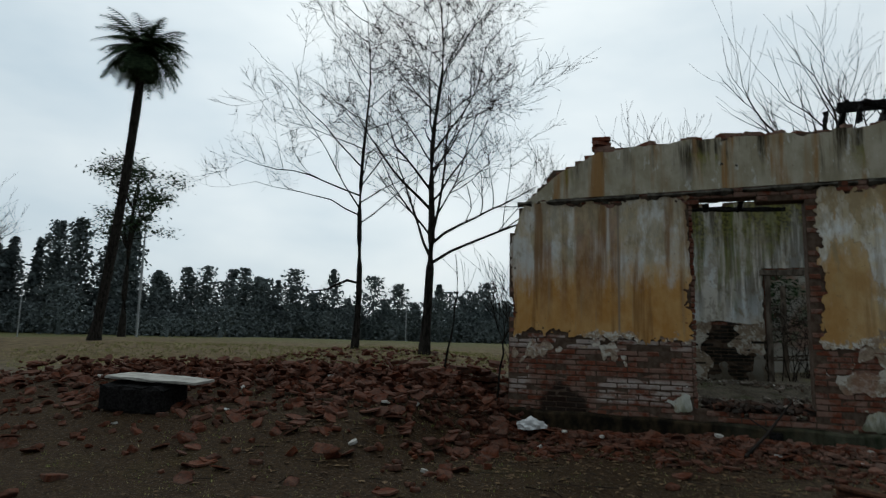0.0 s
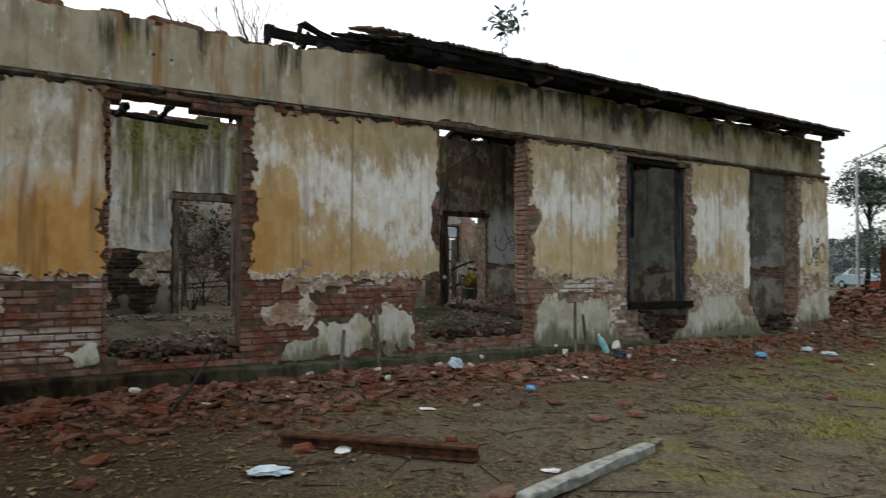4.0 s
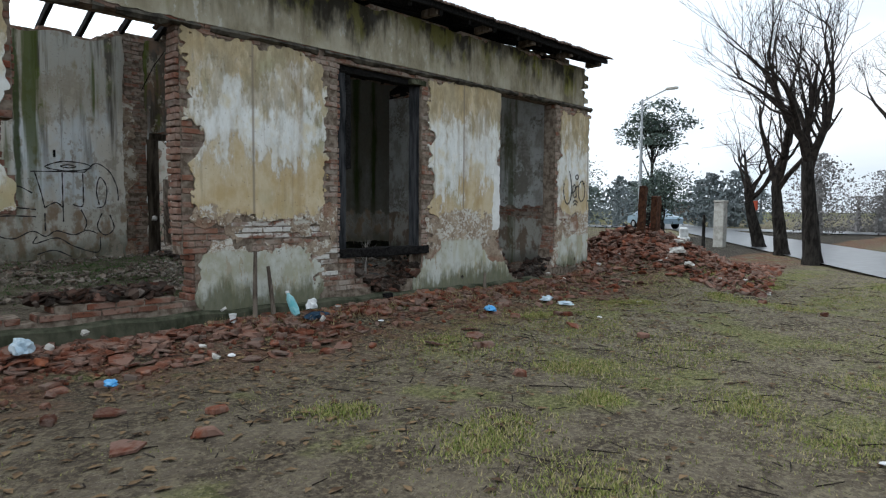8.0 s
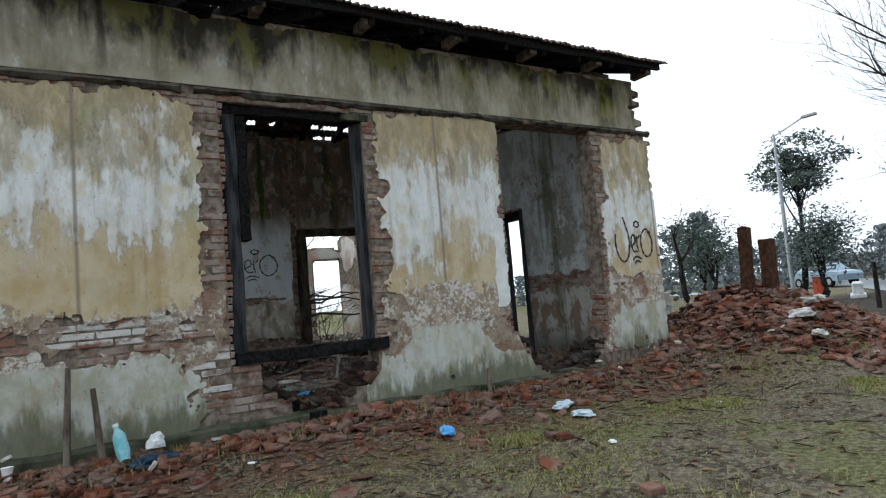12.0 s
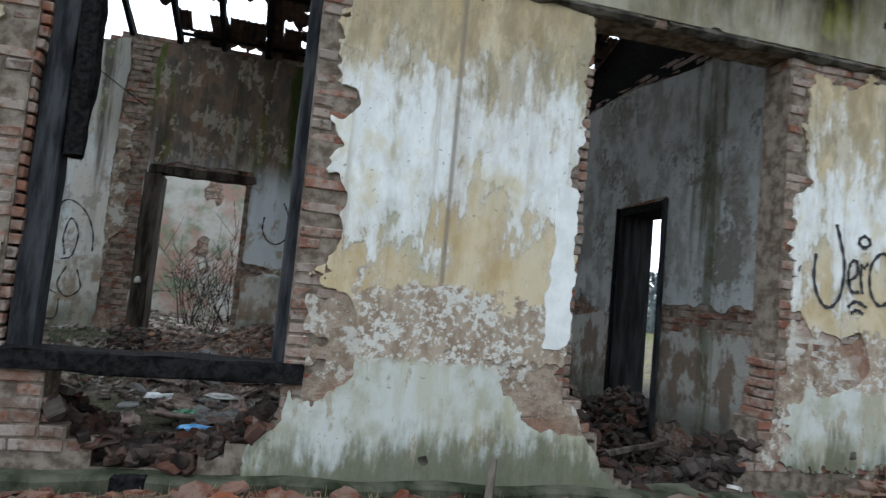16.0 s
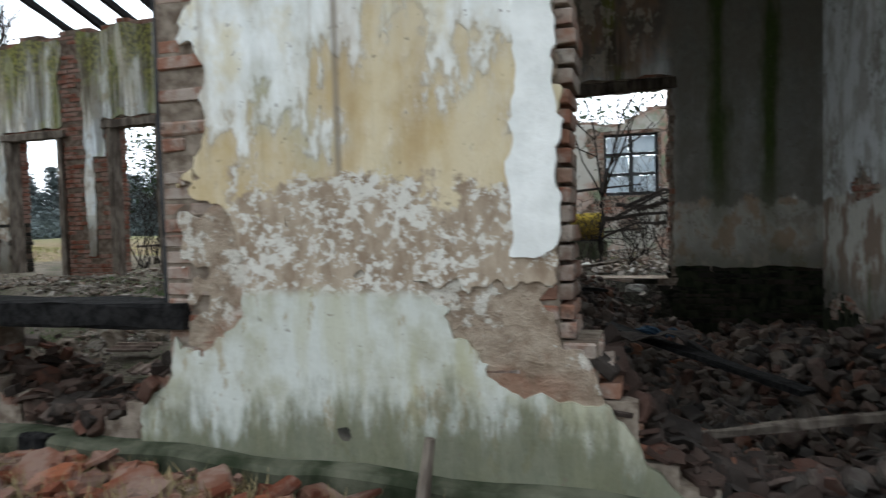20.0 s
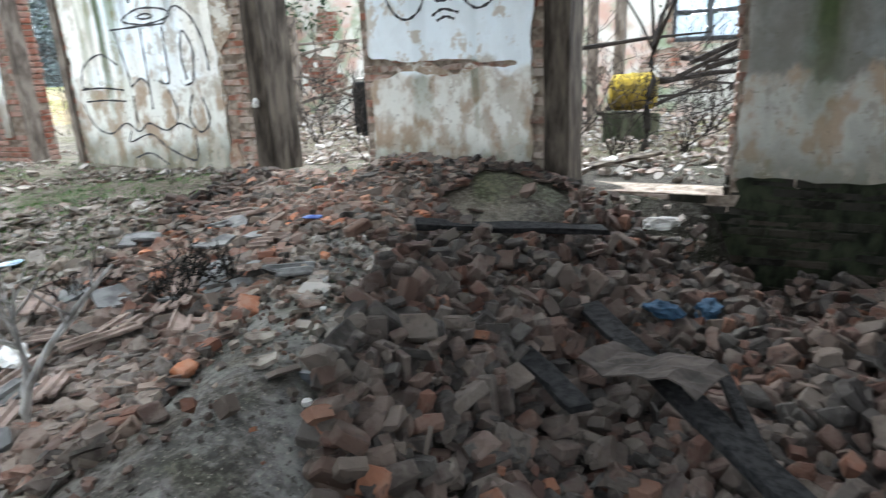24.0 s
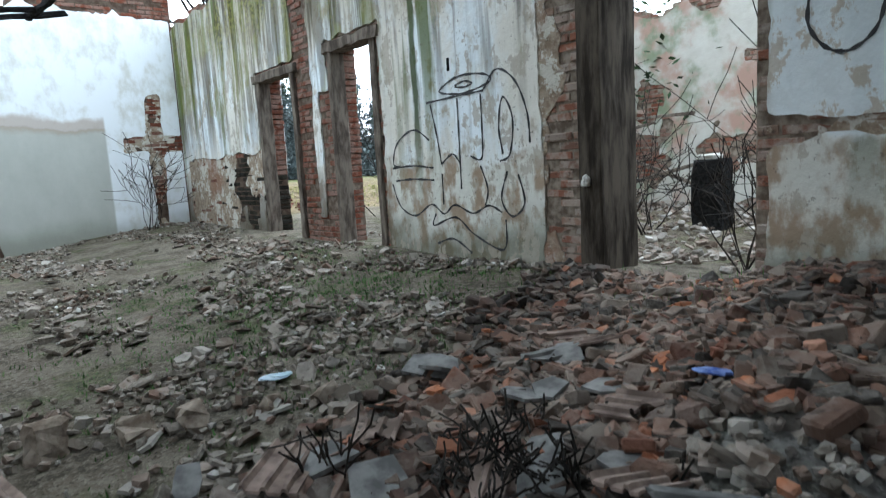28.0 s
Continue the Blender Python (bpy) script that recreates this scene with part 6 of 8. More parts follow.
leafy_tree("tall thin evergreen with flat layered foliage", (30.0, 7.0), 6.9, 0.13, 3.9, 10, 41, 40, 0.10, 0.26, 0.35, 0.9, FARLEAF, 0.42)
leafy_tree("round dark evergreen beside the road", (29.0, 5.9), 4.0, 0.14, 1.1, 7, 42, 48, 0.085, 0.42, 0.8, 0.8, FARLEAF, 0.4)
leafy_tree("bushy evergreen far behind the rubble", (31.0, 11.5), 4.6, 0.14, 1.2, 7, 43, 52, 0.09, 0.5, 0.8, 0.8, FARLEAF, 0.45)
leafy_tree("bushy evergreen at the end of the lane", (33.0, 13.5), 3.8, 0.12, 0.9, 6, 44, 52, 0.09, 0.5, 0.8, 0.8, FARLEAF, 0.45)
leafy_tree("tall open-crowned eucalyptus behind the palm", (-40.0, 27.5), 17.0, 0.26, 9.5, 9, 45, 70, 0.15, 0.55, 0.45, 0.9, LEAF, 0.4)
leafy_tree("green sapling rooted in the roof tiles", (5.65, 0.8), 0.85, 0.015, 0.25, 6, 46, 16, 0.075, 0.11, 0.8, 0.5, FARLEAF, 0.5, 0)
for o in bpy.data.objects:
    if o.get("label") == "green sapling rooted in the roof tiles":
        o.location.z = front_slope(0.8, 0.05) - ground_z(5.65, 0.8)

# ---- the palm ----
palm = thing("palm_tree", "very tall date palm with a dark drooping crown", "palm")
PB, PT = Vector((-28.4, 15.4, ground_z(-28.4, 15.4) - 0.2)), Vector((-26.7, 15.4, 15.9))
pr = random.Random(3)
pipes("trunk", [([PB.lerp(PT, k / 14) + Vector((0.25 * math.sin(k * 0.22), 0, 0)) for k in range(15)], [0.40 if k == 0 else 0.26 - 0.003 * k + pr.uniform(-0.015, 0.015) for k in range(15)], 12)], BARK, palm, "rough dark trunk")
for k in range(170):
    a, e = 2 * math.pi * k * 0.381966, pr.uniform(-0.95, 1.25)
    l = 2.6 * pr.uniform(0.8, 1.1) * (0.8 if e < -0.4 else 1)
    d, p, spine_pts = Vector((math.cos(a) * math.cos(e), math.sin(a) * math.cos(e), math.sin(e))), PT.copy(), []
    for s in range(9):
        spine_pts.append(p.copy())
        d = (d + Vector((0, 0, -0.17))).normalized()
        p = p + d * l / 8
    vs, fs = [], []
    for s in range(8):
        d = spine_pts[s + 1] - spine_pts[s]
        side = d.cross(Vector((0, 0, 1))).normalized() if abs(d.normalized().z) < 0.98 else Vector((1, 0, 0))
        for half in (0, 0.5):
            q = spine_pts[s].lerp(spine_pts[s + 1], half)
            ll = 0.62 * math.sin(math.pi * min(0.96, (s + half + 1.2) / 9.5)) ** 0.7
            for sg in (-1, 1):
                n = len(vs)
                tip = q + side * sg * ll * 0.8 + d.normalized() * ll * 0.7 - Vector((0, 0, 0.22 * ll))
                vs += [tuple(q - d * 0.13), tuple(q + d * 0.16), tuple(tip)]
                fs.append((n, n + 1, n + 2))
    v, f = tube_data(spine_pts, [0.035 - 0.0035 * s for s in range(9)], 3, len(vs))
    ob_of("frond", mesh_of("frond", vs + v, fs + f, LEAF), palm)

# ---- far woods round the field, houses, road ----
def far_woods(name, label, spots, seed, material, grain=1.0):
    r = random.Random(seed)
    vs, fs = [], []
    for x, y, h, w in spots:
        n = int((420 + 70 * h) / grain)
        tiers = r.uniform(0.5, 1.0)
        for _ in range(n):
            u = r.random() ** 0.8
            wide = w * (0.35 + 0.65 * math.sin(math.pi * min(1, u * tiers + 0.12))) * (1.15 - 0.8 * u)
            p = Vector((x + r.gauss(0, wide), y + r.gauss(0, wide), h * (0.0 + 0.98 * u)))
            s = grain * r.uniform(0.2, 0.6) * (0.26 + h * 0.026)
            a, b = Vector((r.gauss(0, 1), r.gauss(0, 1), r.gauss(0, 1))).normalized() * s, Vector((r.gauss(0, 1), r.gauss(0, 1), r.gauss(0, 1))).normalized() * s
            k = len(vs)
            vs += [tuple(p - a), tuple(p + b), tuple(p + a), tuple(p - b)]
            fs.append((k, k + 1, k + 2, k + 3))
        v, f = tube_data([Vector((x, y, -0.3)), Vector((x, y, h * 0.7))], [0.3, 0.1], 5, len(vs))
        vs += v
        fs += f
    return tagged(ob_of(name, mesh_of(name, vs, fs, material)), label, "trees", kind="stuff")


wr = random.Random(77)
spots = []
for k in range(150):
    u = k / 149
    x, y = -112 + 120 * u + wr.gauss(0, 2), 58 + 46 * u + wr.gauss(0, 4)
    h = (13.5 if u < 0.26 else 8.2 if u < 0.5 else 7.4) * wr.choice((0.55, 0.7, 0.8, 0.9, 1.0, 1.15, 1.35))
    spots.append((x, y, h, wr.uniform(1.0, 2.6)))
for k in range(40):
    spots.append((-100 + wr.uniform(-6, 6), -30 + k * 2.4, wr.uniform(4, 9), 2.0))
for k in range(170):
    u = wr.random()
    spots.append((-112 + 120 * u, 56 + 46 * u + wr.gauss(0, 5), wr.uniform(2.5, 5.5), wr.uniform(2.4, 4.2)))
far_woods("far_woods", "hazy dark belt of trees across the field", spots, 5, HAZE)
spots = [(36 + 44 * wr.random(), 12 + 60 * wr.random(), wr.uniform(3.0, 5.5), wr.uniform(1.2, 2.0)) for _ in range(46)]
spots += [(40 + 30 * wr.random(), -30 + 30 * wr.random(), wr.uniform(2.0, 4.6), wr.uniform(1.0, 2.0)) for _ in range(34)]
# A paler foliage colour, with more of the distance haze put in.
far_woods("far_woods", "hazy trees and hedges beyond the road", spots, 6, plain("pale_hazed_wood", (0.10, 0.12, 0.125), (0.17, 0.19, 0.19), 0.4))

spots = [(42 + 16 * wr.random(), -16 + 22 * wr.random(), wr.choice((1.6, 2.4, 3.2, 4.2, 5.6)), wr.uniform(0.8, 2.0)) for _ in range(34)]
# The grey of these twigs carries the haze beyond the road.
far_woods("far_woods", "hazy grey-brown winter wood across the road", spots, 8, plain("haze_grey_twigs", (0.13, 0.125, 0.12), (0.22, 0.21, 0.205), 0.5), 0.4)

ASPHALT = plain("wet_asphalt", (0.07, 0.073, 0.077), (0.12, 0.124, 0.13), 3, rough=0.3, bump=0.0005)
road_pts = [(-40, -41.5), (-10, -23.1), (3.5, -14.8), (20.5, -4.4), (35.6, 4.9), (61, 20.6), (100, 44.6), (160, 82)]
vs, fs = [], []
for k, (x, y) in enumerate(road_pts):
    a, b = road_pts[max(0, k - 1)], road_pts[min(len(road_pts) - 1, k + 1)]
    d = Vector((b[0] - a[0], b[1] - a[1], 0)).normalized()
    n = Vector((-d.y, d.x, 0)) * 1.8
    vs += [(x - n.x, y - n.y, 0.05), (x + n.x, y + n.y, 0.05)]
    if k:
        fs.append((2 * k - 2, 2 * k - 1, 2 * k + 1, 2 * k))
tagged(ob_of("road", mesh_of("road", vs, fs, ASPHALT)), "wet grey asphalt road curving past the trees", "road", kind="structure")
tagged(ob_of("road", mesh_of("road", [(44, -40, 0.055), (49, -40, 0.055), (52, 60, 0.055), (46.5, 60, 0.055)], [(0, 1, 2, 3)], ASPHALT)), "wet asphalt cross road", "road", kind="structure")

WHITE = plain("old_white_paint", (0.55, 0.56, 0.55), (0.72, 0.73, 0.72), 6)
CONCRETE = plain("grey_concrete", (0.30, 0.29, 0.26), (0.44, 0.43, 0.39), 6)
GALV = plain("galvanised_steel", (0.28, 0.30, 0.31), (0.38, 0.40, 0.41), 10, rough=0.5, metal=0.6)
RED = plain("faded_red_paint", (0.30, 0.05, 0.03), (0.42, 0.09, 0.05), 8)
GLASS = plain("dark_window", (0.02, 0.025, 0.03), (0.035, 0.04, 0.045), 5, rough=0.15)
CARPAINT = plain("blue_grey_car_paint", (0.22, 0.30, 0.36), (0.26, 0.34, 0.40), 5, rough=0.3)
RUST = plain("rusty_steel", (0.035, 0.018, 0.012), (0.095, 0.045, 0.026), 14, rough=0.8, bump=0.006)


def cylinder(name, at, radius, height, material, parent=None, label="", sides=14, top=None):
    v, f = tube_data([Vector(at), Vector(at) + Vector((0, 0, height * 0.5)), Vector(at) + Vector((0, 0, height))], [radius, radius, radius if top is None else top], sides)
    return ob_of(name, mesh_of(name, v, f, material), parent, None, label)


lamp = thing("street_lamp", "grey steel street lamp post beside the evergreen", "street lamp")
cylinder("pole", (28.3, 6.6, -0.1), 0.07, 6.2, GALV, lamp, "", 10, 0.04)
bar("arm", (28.3, 6.6, 6.0), (28.3, 5.5, 6.4), 0.05, 0.05, GALV, lamp)
block("lamp_head", (0.16, 0.5, 0.1), Matrix.Translation((28.3, 5.3, 6.4)), CONCRETE, lamp, 0.02)
gp = thing("gate_post", "pale square concrete gate post", "post")
block("post", (0.36, 0.36, 1.7), Matrix.Translation((26.6, 2.5, 0.8)), CONCRETE, gp, 0.02, 0.008, 3, "", 6)
block("cap", (0.40, 0.40, 0.08), Matrix.Translation((26.6, 2.5, 1.68)), CONCRETE, gp, 0.015)
for n, (x, y, h) in enumerate(((24.6, 2.3, 1.3), (19.4, 1.6, 0.55), (25.8, -4.8, 2.2), (29.5, -7.4, 2.4))):
    fp = thing("fence_post", "thin dark wooden fence post", "post", group="fence posts")
    cylinder("post", (x, y, -0.1), 0.06, h, BARK, fp, "", 7, 0.05)
bin_ = thing("red_drum", "faded red steel drum beside the road", "drum")
cylinder("drum", (33.5, 8.4, 0.0), 0.25, 0.8, RED, bin_)
cylinder("rim", (33.5, 8.4, 0.78), 0.26, 0.04, RUST, bin_)
sign = thing("red_sign", "small red sign on a post", "sign")
cylinder("post", (28.2, 1.9, 0.0), 0.04, 1.5, GALV, sign, "", 8)
block("board", (0.05, 0.36, 0.36), Matrix.Translation((28.15, 1.9, 1.55)), RED, sign, 0.01)
bw = thing("barrier", "low white concrete road barrier", "barrier")
block("body", (1.9, 0.35, 0.5), pose(31.5, 6.0, 0.3, 0, 0, 25), WHITE, bw, 0.05)
block("foot", (2.0, 0.5, 0.15), pose(31.5, 6.0, 0.05, 0, 0, 25), WHITE, bw, 0.03)


def car(label, m, paint):
    c = thing("car", label, "car", at=m)
    prof = [(-2.0, 0.35), (-2.05, 0.7), (-1.9, 0.85), (-1.1, 0.93), (-0.55, 1.38), (0.75, 1.42), (1.35, 0.98), (1.95, 0.86), (2.05, 0.6), (2.0, 0.35)]
    n = len(prof)
    vs = [(x, s * (0.82 if z < 1.0 else 0.66), z) for s in (-1, 1) for x, z in prof]
    fs = [tuple(range(n)), tuple(reversed(range(n, 2 * n)))] + [(k, k + n, (k + 1) % n + n, (k + 1) % n) for k in range(n)]
    ob_of("body", mesh_of("body", vs, fs, paint), c)
    for s in (-1, 1):
        block("side_window", (1.35, 0.02, 0.3), Matrix.Translation((0.08, s * 0.755, 1.17)) @ Matrix.Rotation(s * 0.32, 4, "X"), GLASS, c, 0.01)
        for x in (-1.3, 1.3):
            v, f = tube_data([Vector((x, s * 0.66, 0.3)), Vector((x, s * 0.84, 0.3))], [0.31, 0.31], 14)
            w = ob_of("wheel", mesh_of("wheel", v, f, CHAR), c)
            v, f = tube_data([Vector((x, s * 0.83, 0.3)), Vector((x, s * 0.85, 0.3))], [0.18, 0.17], 12)
            ob_of("rim", mesh_of("rim", v, f, GALV), w)
    return c


car("pale blue-grey hatchback parked by the road", pose(46.0, 14.5, 0.05, 0, 0, 65), CARPAINT)


def house(label, m, w, d, h, wallm, roofm, rise=0.9, wins=3):
    b = thing("house", label, "house", at=m)
    block("wall", (w, d, h), Matrix.Translation((0, 0, h / 2)), wallm, b, 0.02)
    vs = [(-w / 2 - 0.3, -d / 2 - 0.3, h), (w / 2 + 0.3, -d / 2 - 0.3, h), (w / 2 + 0.3, d / 2 + 0.3, h), (-w / 2 - 0.3, d / 2 + 0.3, h), (-w / 2 - 0.3, 0, h + rise), (w / 2 + 0.3, 0, h + rise)]
    fs = [(0, 1, 5, 4), (2, 3, 4, 5), (1, 2, 5), (3, 0, 4), (3, 2, 1, 0)]
    ob_of("roof", mesh_of("roof", vs, fs, roofm), b)
    for k in range(wins):
        wi = block("window", (0.9, 0.06, 1.0), Matrix.Translation((w * ((k + 0.5) / wins - 0.5), -d / 2 - 0.02, h * 0.55)), WHITE, b, 0.01)
        block("pane", (0.74, 0.03, 0.84), Matrix.Translation((w * ((k + 0.5) / wins - 0.5), -d / 2 - 0.06, h * 0.55)), GLASS, wi, 0.005)
    return b


house("low white house far across the field", pose(-75, 18, 0.3, 0, 0, 70), 12, 6, 3.0, WHITE, GALV)
house("low grey shed far across the field", pose(-78, 34, 0.3, 0, 0, 75), 9, 5, 2.8, CONCRETE, TILE)
house("small white house with a tiled roof", pose(-84, 5, 0.3, 0, 0, 80), 10, 6, 3.2, WHITE, TILE)
house("long low dark shed beyond the road", pose(84, 30, 0.0, 0, 0, -60), 14, 6, 2.4, TIMBER, GALV, 0.5, 4)
mast = thing("floodlight_mast", "tall thin mast with a floodlight head over the field", "light mast")
cylinder("pole", (-43.0, 31.8, 0.3), 0.1, 10.2, GALV, mast, "", 8, 0.06)
block("floodlight", (0.9, 0.2, 0.5), pose(-43.0, 31.8, 10.5, 0, 0, 30), GALV, mast, 0.03)
for x, y, h in ((-52, 28, 4.5), (-23, 42, 4.2), (-20.5, 41, 6.5)):
    pm = thing("thin_pole", "thin pale pole standing in the field", "pole", group="field poles")
    cylinder("pole", (x, y, 0.2), 0.05, h, GALV, pm, "", 6, 0.03)

# ---- the overgrown yard behind the spine wall ----
YARD = 10.6


def place_yard(u, z, d):
    return (u, YARD - d, z)


def yard_solid(U, Z):
    top = np.interp(U, [1.2, 3.0, 8.9, 9.6, 14], [2.4, 3.7, 3.8, 2.9, 2.9]) + 0.2 * np.sin(U * 1.3) + 0.12 * np.sin(U * 4.1)
    s = np.minimum(top - Z, np.minimum(U - 1.2, 14.0 - U))
    for a, b, c, d in ((10.05, 11.1, 1.55, 2.75), (12.2, 13.2, 0.2, 2.5)):
        s = np.minimum(s, -rect(U, Z, a, b, c, d))
    return s


def yard_coat(U, Z):
    n = 0.14 * grid_noise(U, Z, 1.5, 61) + 0.07 * grid_noise(U, Z, 5, 62)
    return np.minimum(yard_solid(U, Z) - 0.05, 0.12 + 1.3 * n)


YARD_PLASTER = (lambda m: m.done(m.mix(m.step(m.noise(1.3, 5, shift=4), 0.42, 0.6), m.mix(m.noise(4, 5), (0.40, 0.37, 0.32), (0.58, 0.57, 0.52)), m.mix(m.step(m.noise(2.5, 5, shift=9), 0.45, 0.6), (0.38, 0.25, 0.20), (0.21, 0.24, 0.16))), m.noise(5, 6), 0.015))(Nodes("yard_plaster", 0.9))
wall_yard = thing("wall_yard", "crumbling yard wall with pinkish and mossy plaster", "wall", kind="structure")
core("brickwork", yard_solid, 1.2, 14.0, 0.0, 4.2, place_yard, 0.3, MORTAR, wall_yard)
sheet("plaster", yard_coat, 1.2, 14.0, 0.1, 4.2, 0.07, place_yard, 0.02, YARD_PLASTER, wall_yard, "patchy pink and green plaster")
bare_bricks(wall_yard, yard_solid, yard_coat, 1.2, 14.0, 0.0, 4.2, place_yard, 0.3, 0, 6, 9, 80, True, 8)


def place_cross(u, z, d):
    return (13.0 - d, u, z)


wall_side = thing("wall_side", "side wall of the yard with worn plaster", "wall", kind="structure")
core("brickwork", lambda U, Z: np.minimum(2.9 + 0.3 * np.sin(U * 2) - Z, np.minimum(U - 5.3, 10.7 - U)), 5.3, 10.7, 0.0, 3.5, place_cross, 0.3, MORTAR, wall_side)
sheet("plaster", lambda U, Z: np.minimum(2.8 + 0.3 * np.sin(U * 2) - Z, 0.15 + 0.3 * grid_noise(U, Z, 1.5, 71)), 5.4, 10.6, 0.2, 3.2, 0.08, place_cross, 0.02, YARD_PLASTER, wall_side)

win2 = thing("window_1", "old two-leaf window with pale panes in the yard wall", "window", kind="structure")
for x in (10.05, 10.55, 11.03):
    frame_post("window_frame", x, x + 0.07, YARD + 0.05, YARD + 0.13, 1.55, 2.75, WOOD, win2, "", 0.002, int(x * 10))
for z in (1.55, 1.93, 2.32, 2.69):
    frame_post("glazing_bar", 10.05, 11.1, YARD + 0.06, YARD + 0.12, z, z + 0.05, WOOD, win2, "", 0.002, int(z * 10))
PANE = plain("pale_blue_pane", (0.50, 0.60, 0.68), (0.62, 0.70, 0.76), 4, rough=0.25)
for x in (10.13, 10.63):
    for z in (1.61, 1.99, 2.38):
        frame_post("pane", x, x + 0.40, YARD + 0.085, YARD + 0.095, z, z + 0.3, PANE, win2, "", 0.0, 1)

YELLOW = plain("dirty_yellow_paint", (0.11, 0.08, 0.02), (0.29, 0.205, 0.025), 9, bump=0.006)
tank = thing("yellow_tank", "dirty yellow painted steel tank lying in the branches", "tank")
v, f = tube_data([Vector((9.70, 8.1, 0.98)), Vector((9.74, 8.1, 0.98)), Vector((10.18, 8.1, 1.0)), Vector((10.22, 8.1, 1.0))], [0.15, 0.21, 0.21, 0.15], 16)
ob_of("drum", mesh_of("drum", v, f, YELLOW), tank)
v, f = tube_data([Vector((9.93, 8.1, 0.99)), Vector((9.99, 8.1, 0.99))], [0.218, 0.218], 16)
ob_of("band", mesh_of("band", v, f, YELLOW), tank)
block("cradle", (0.6, 0.3, 0.5), Matrix.Translation((9.95, 8.1, 0.5)), CEMENT, tank, 0.02, 0.02, 3, "mossy block under the tank")
stove = thing("stone_stove", "dark broken stove block with a pale slab on top", "stove")
block("body", (0.34, 0.32, 0.8), Matrix.Translation((6.38, 8.0, ground_z(6.38, 8.0) + 0.36)), CHAR, stove, 0.03, 0.02, 5, "sooty block", 6)
block("cap", (0.22, 0.22, 0.07), Matrix.Translation((6.36, 8.0, ground_z(6.38, 8.0) + 0.79)), CONCRETE, stove, 0.02, 0.01, 6, "pale slab")
for n, (x, y, h) in enumerate(((9.36, 8.6, 2.3), (9.68, 8.7, 2.2), (8.9, 8.9, 2.0), (3.4, 8.2, 2.4), (2.2, 8.4, 2.6), (4.4, 9.0, 2.2), (1.4, 9.2, 2.4))):
    yp = thing("old_post", "weathered upright timber post in the yard", "post", group="yard posts")
    frame_post("post", x - 0.06, x + 0.06, y - 0.06, y + 0.06, 0.2, h, TIMBER, yp, "", 0.01, 80 + n)
yr = random.Random(51)
for n in range(9):
    x, y = yr.uniform(1.0, 4.8), yr.uniform(7.4, 9.6)
    rl = thing("fallen_rail", "grey weathered rail across the yard posts", "rail", group="yard rails")
    bar("rail", (x - 1.4, y, yr.uniform(0.5, 2.2)), (x + 1.5, y + yr.uniform(-0.3, 0.3), yr.uniform(0.5, 2.2)), 0.05, 0.04, TIMBER, rl, "", 0.006, 0.005, n)


def thicket(label, at, seed, height=1.6, stems=9, spread=0.5, radius=0.012, depth=2, wide=1.0, material=None):
    """A bare shrub: a bundle of thin forking stems."""
    r = random.Random(seed)
    x, y = at
    z = ground_z(x, y) - 0.03
    t = thing("bare_shrub", label, "shrub")
    for k in range(stems):
        a = r.uniform(0, 2 * math.pi)
        runs, tips = [], []
        w = wide * r.uniform(0.2, 0.9)
        grow(r, (x + r.gauss(0, 0.08 * wide), y + r.gauss(0, 0.08 * wide), z), (math.cos(a) * w, math.sin(a) * w, 1), height * r.uniform(0.45, 0.8), radius * r.uniform(0.7, 1.3), depth, runs, tips, spread, (2, 4), 0.0, 4, 0.2)
        pipes("stem", runs, material or TWIG, t)
    return t


bare_tree("crooked bare tree in the yard rubble", (10.2, 7.5), 4.4, 0.05, 1.2, 5, 61, (0.05, 0), 0.6, 2, 0.5, (3, 5), 0.7)
for n, (x, y, h) in enumerate(((9.4, 7.0, 1.5), (9.95, 7.3, 1.1), (10.6, 7.1, 1.2), (11.2, 7.4, 1.4), (10.8, 8.6, 1.9), (7.4, 7.4, 1.7), (7.9, 8.6, 1.5), (6.0, 7.2, 1.5), (3.9, 6.8, 2.2), (4.3, 7.8, 2.4), (3.3, 7.2, 2.3), (2.1, 7.0, 2.4), (1.6, 7.9, 2.3), (2.6, 8.6, 2.2), (0.6, 7.6, 2.2))):
    thicket("leafless tangled shrub growing in the yard", (x, y), 100 + n, h, 8, 0.55, 0.011, 2, 0.9)
for n in range(10):
    x, y = yr.uniform(8.8, 11.8), yr.uniform(7.2, 9.4)
    br = thing("fallen_branch", "dead fallen branch lying across the yard", "branch", group="fallen branches")
    a = Vector((x, y, 0.6 + yr.random() * 0.8))
    pts = [a, a + Vector((0.6, yr.gauss(0, 0.2), yr.gauss(0.1, 0.1))), a + Vector((1.3, yr.gauss(0, 0.3), yr.gauss(0.2, 0.15))), a + Vector((2.0, yr.gauss(0, 0.3), yr.gauss(0.25, 0.2)))]
    pipes("branch", [(pts, [0.035, 0.03, 0.02, 0.008], 5)], TWIG, br)
for n, (x, y, h) in enumerate(((3.2, 11.6, 3.8), (5.4, 13.2, 4.2), (0.2, 10.4, 3.2), (8.6, 13.6, 4.0), (10.6, 13.4, 4.4))):
    leafy_tree("dense dark evergreen bush closing the yard", (x, y), h, 0.06, 0.4, 8, 300 + n, 40, 0.08, 0.32, 0.9, 0.9, LEAF, 0.5)
leafy_tree("dark evergreen bush behind the yard posts", (2.4, 12.4), 3.2, 0.06, 0.5, 7, 64, 40, 0.09, 0.3, 0.8, 0.8, LEAF, 0.5)
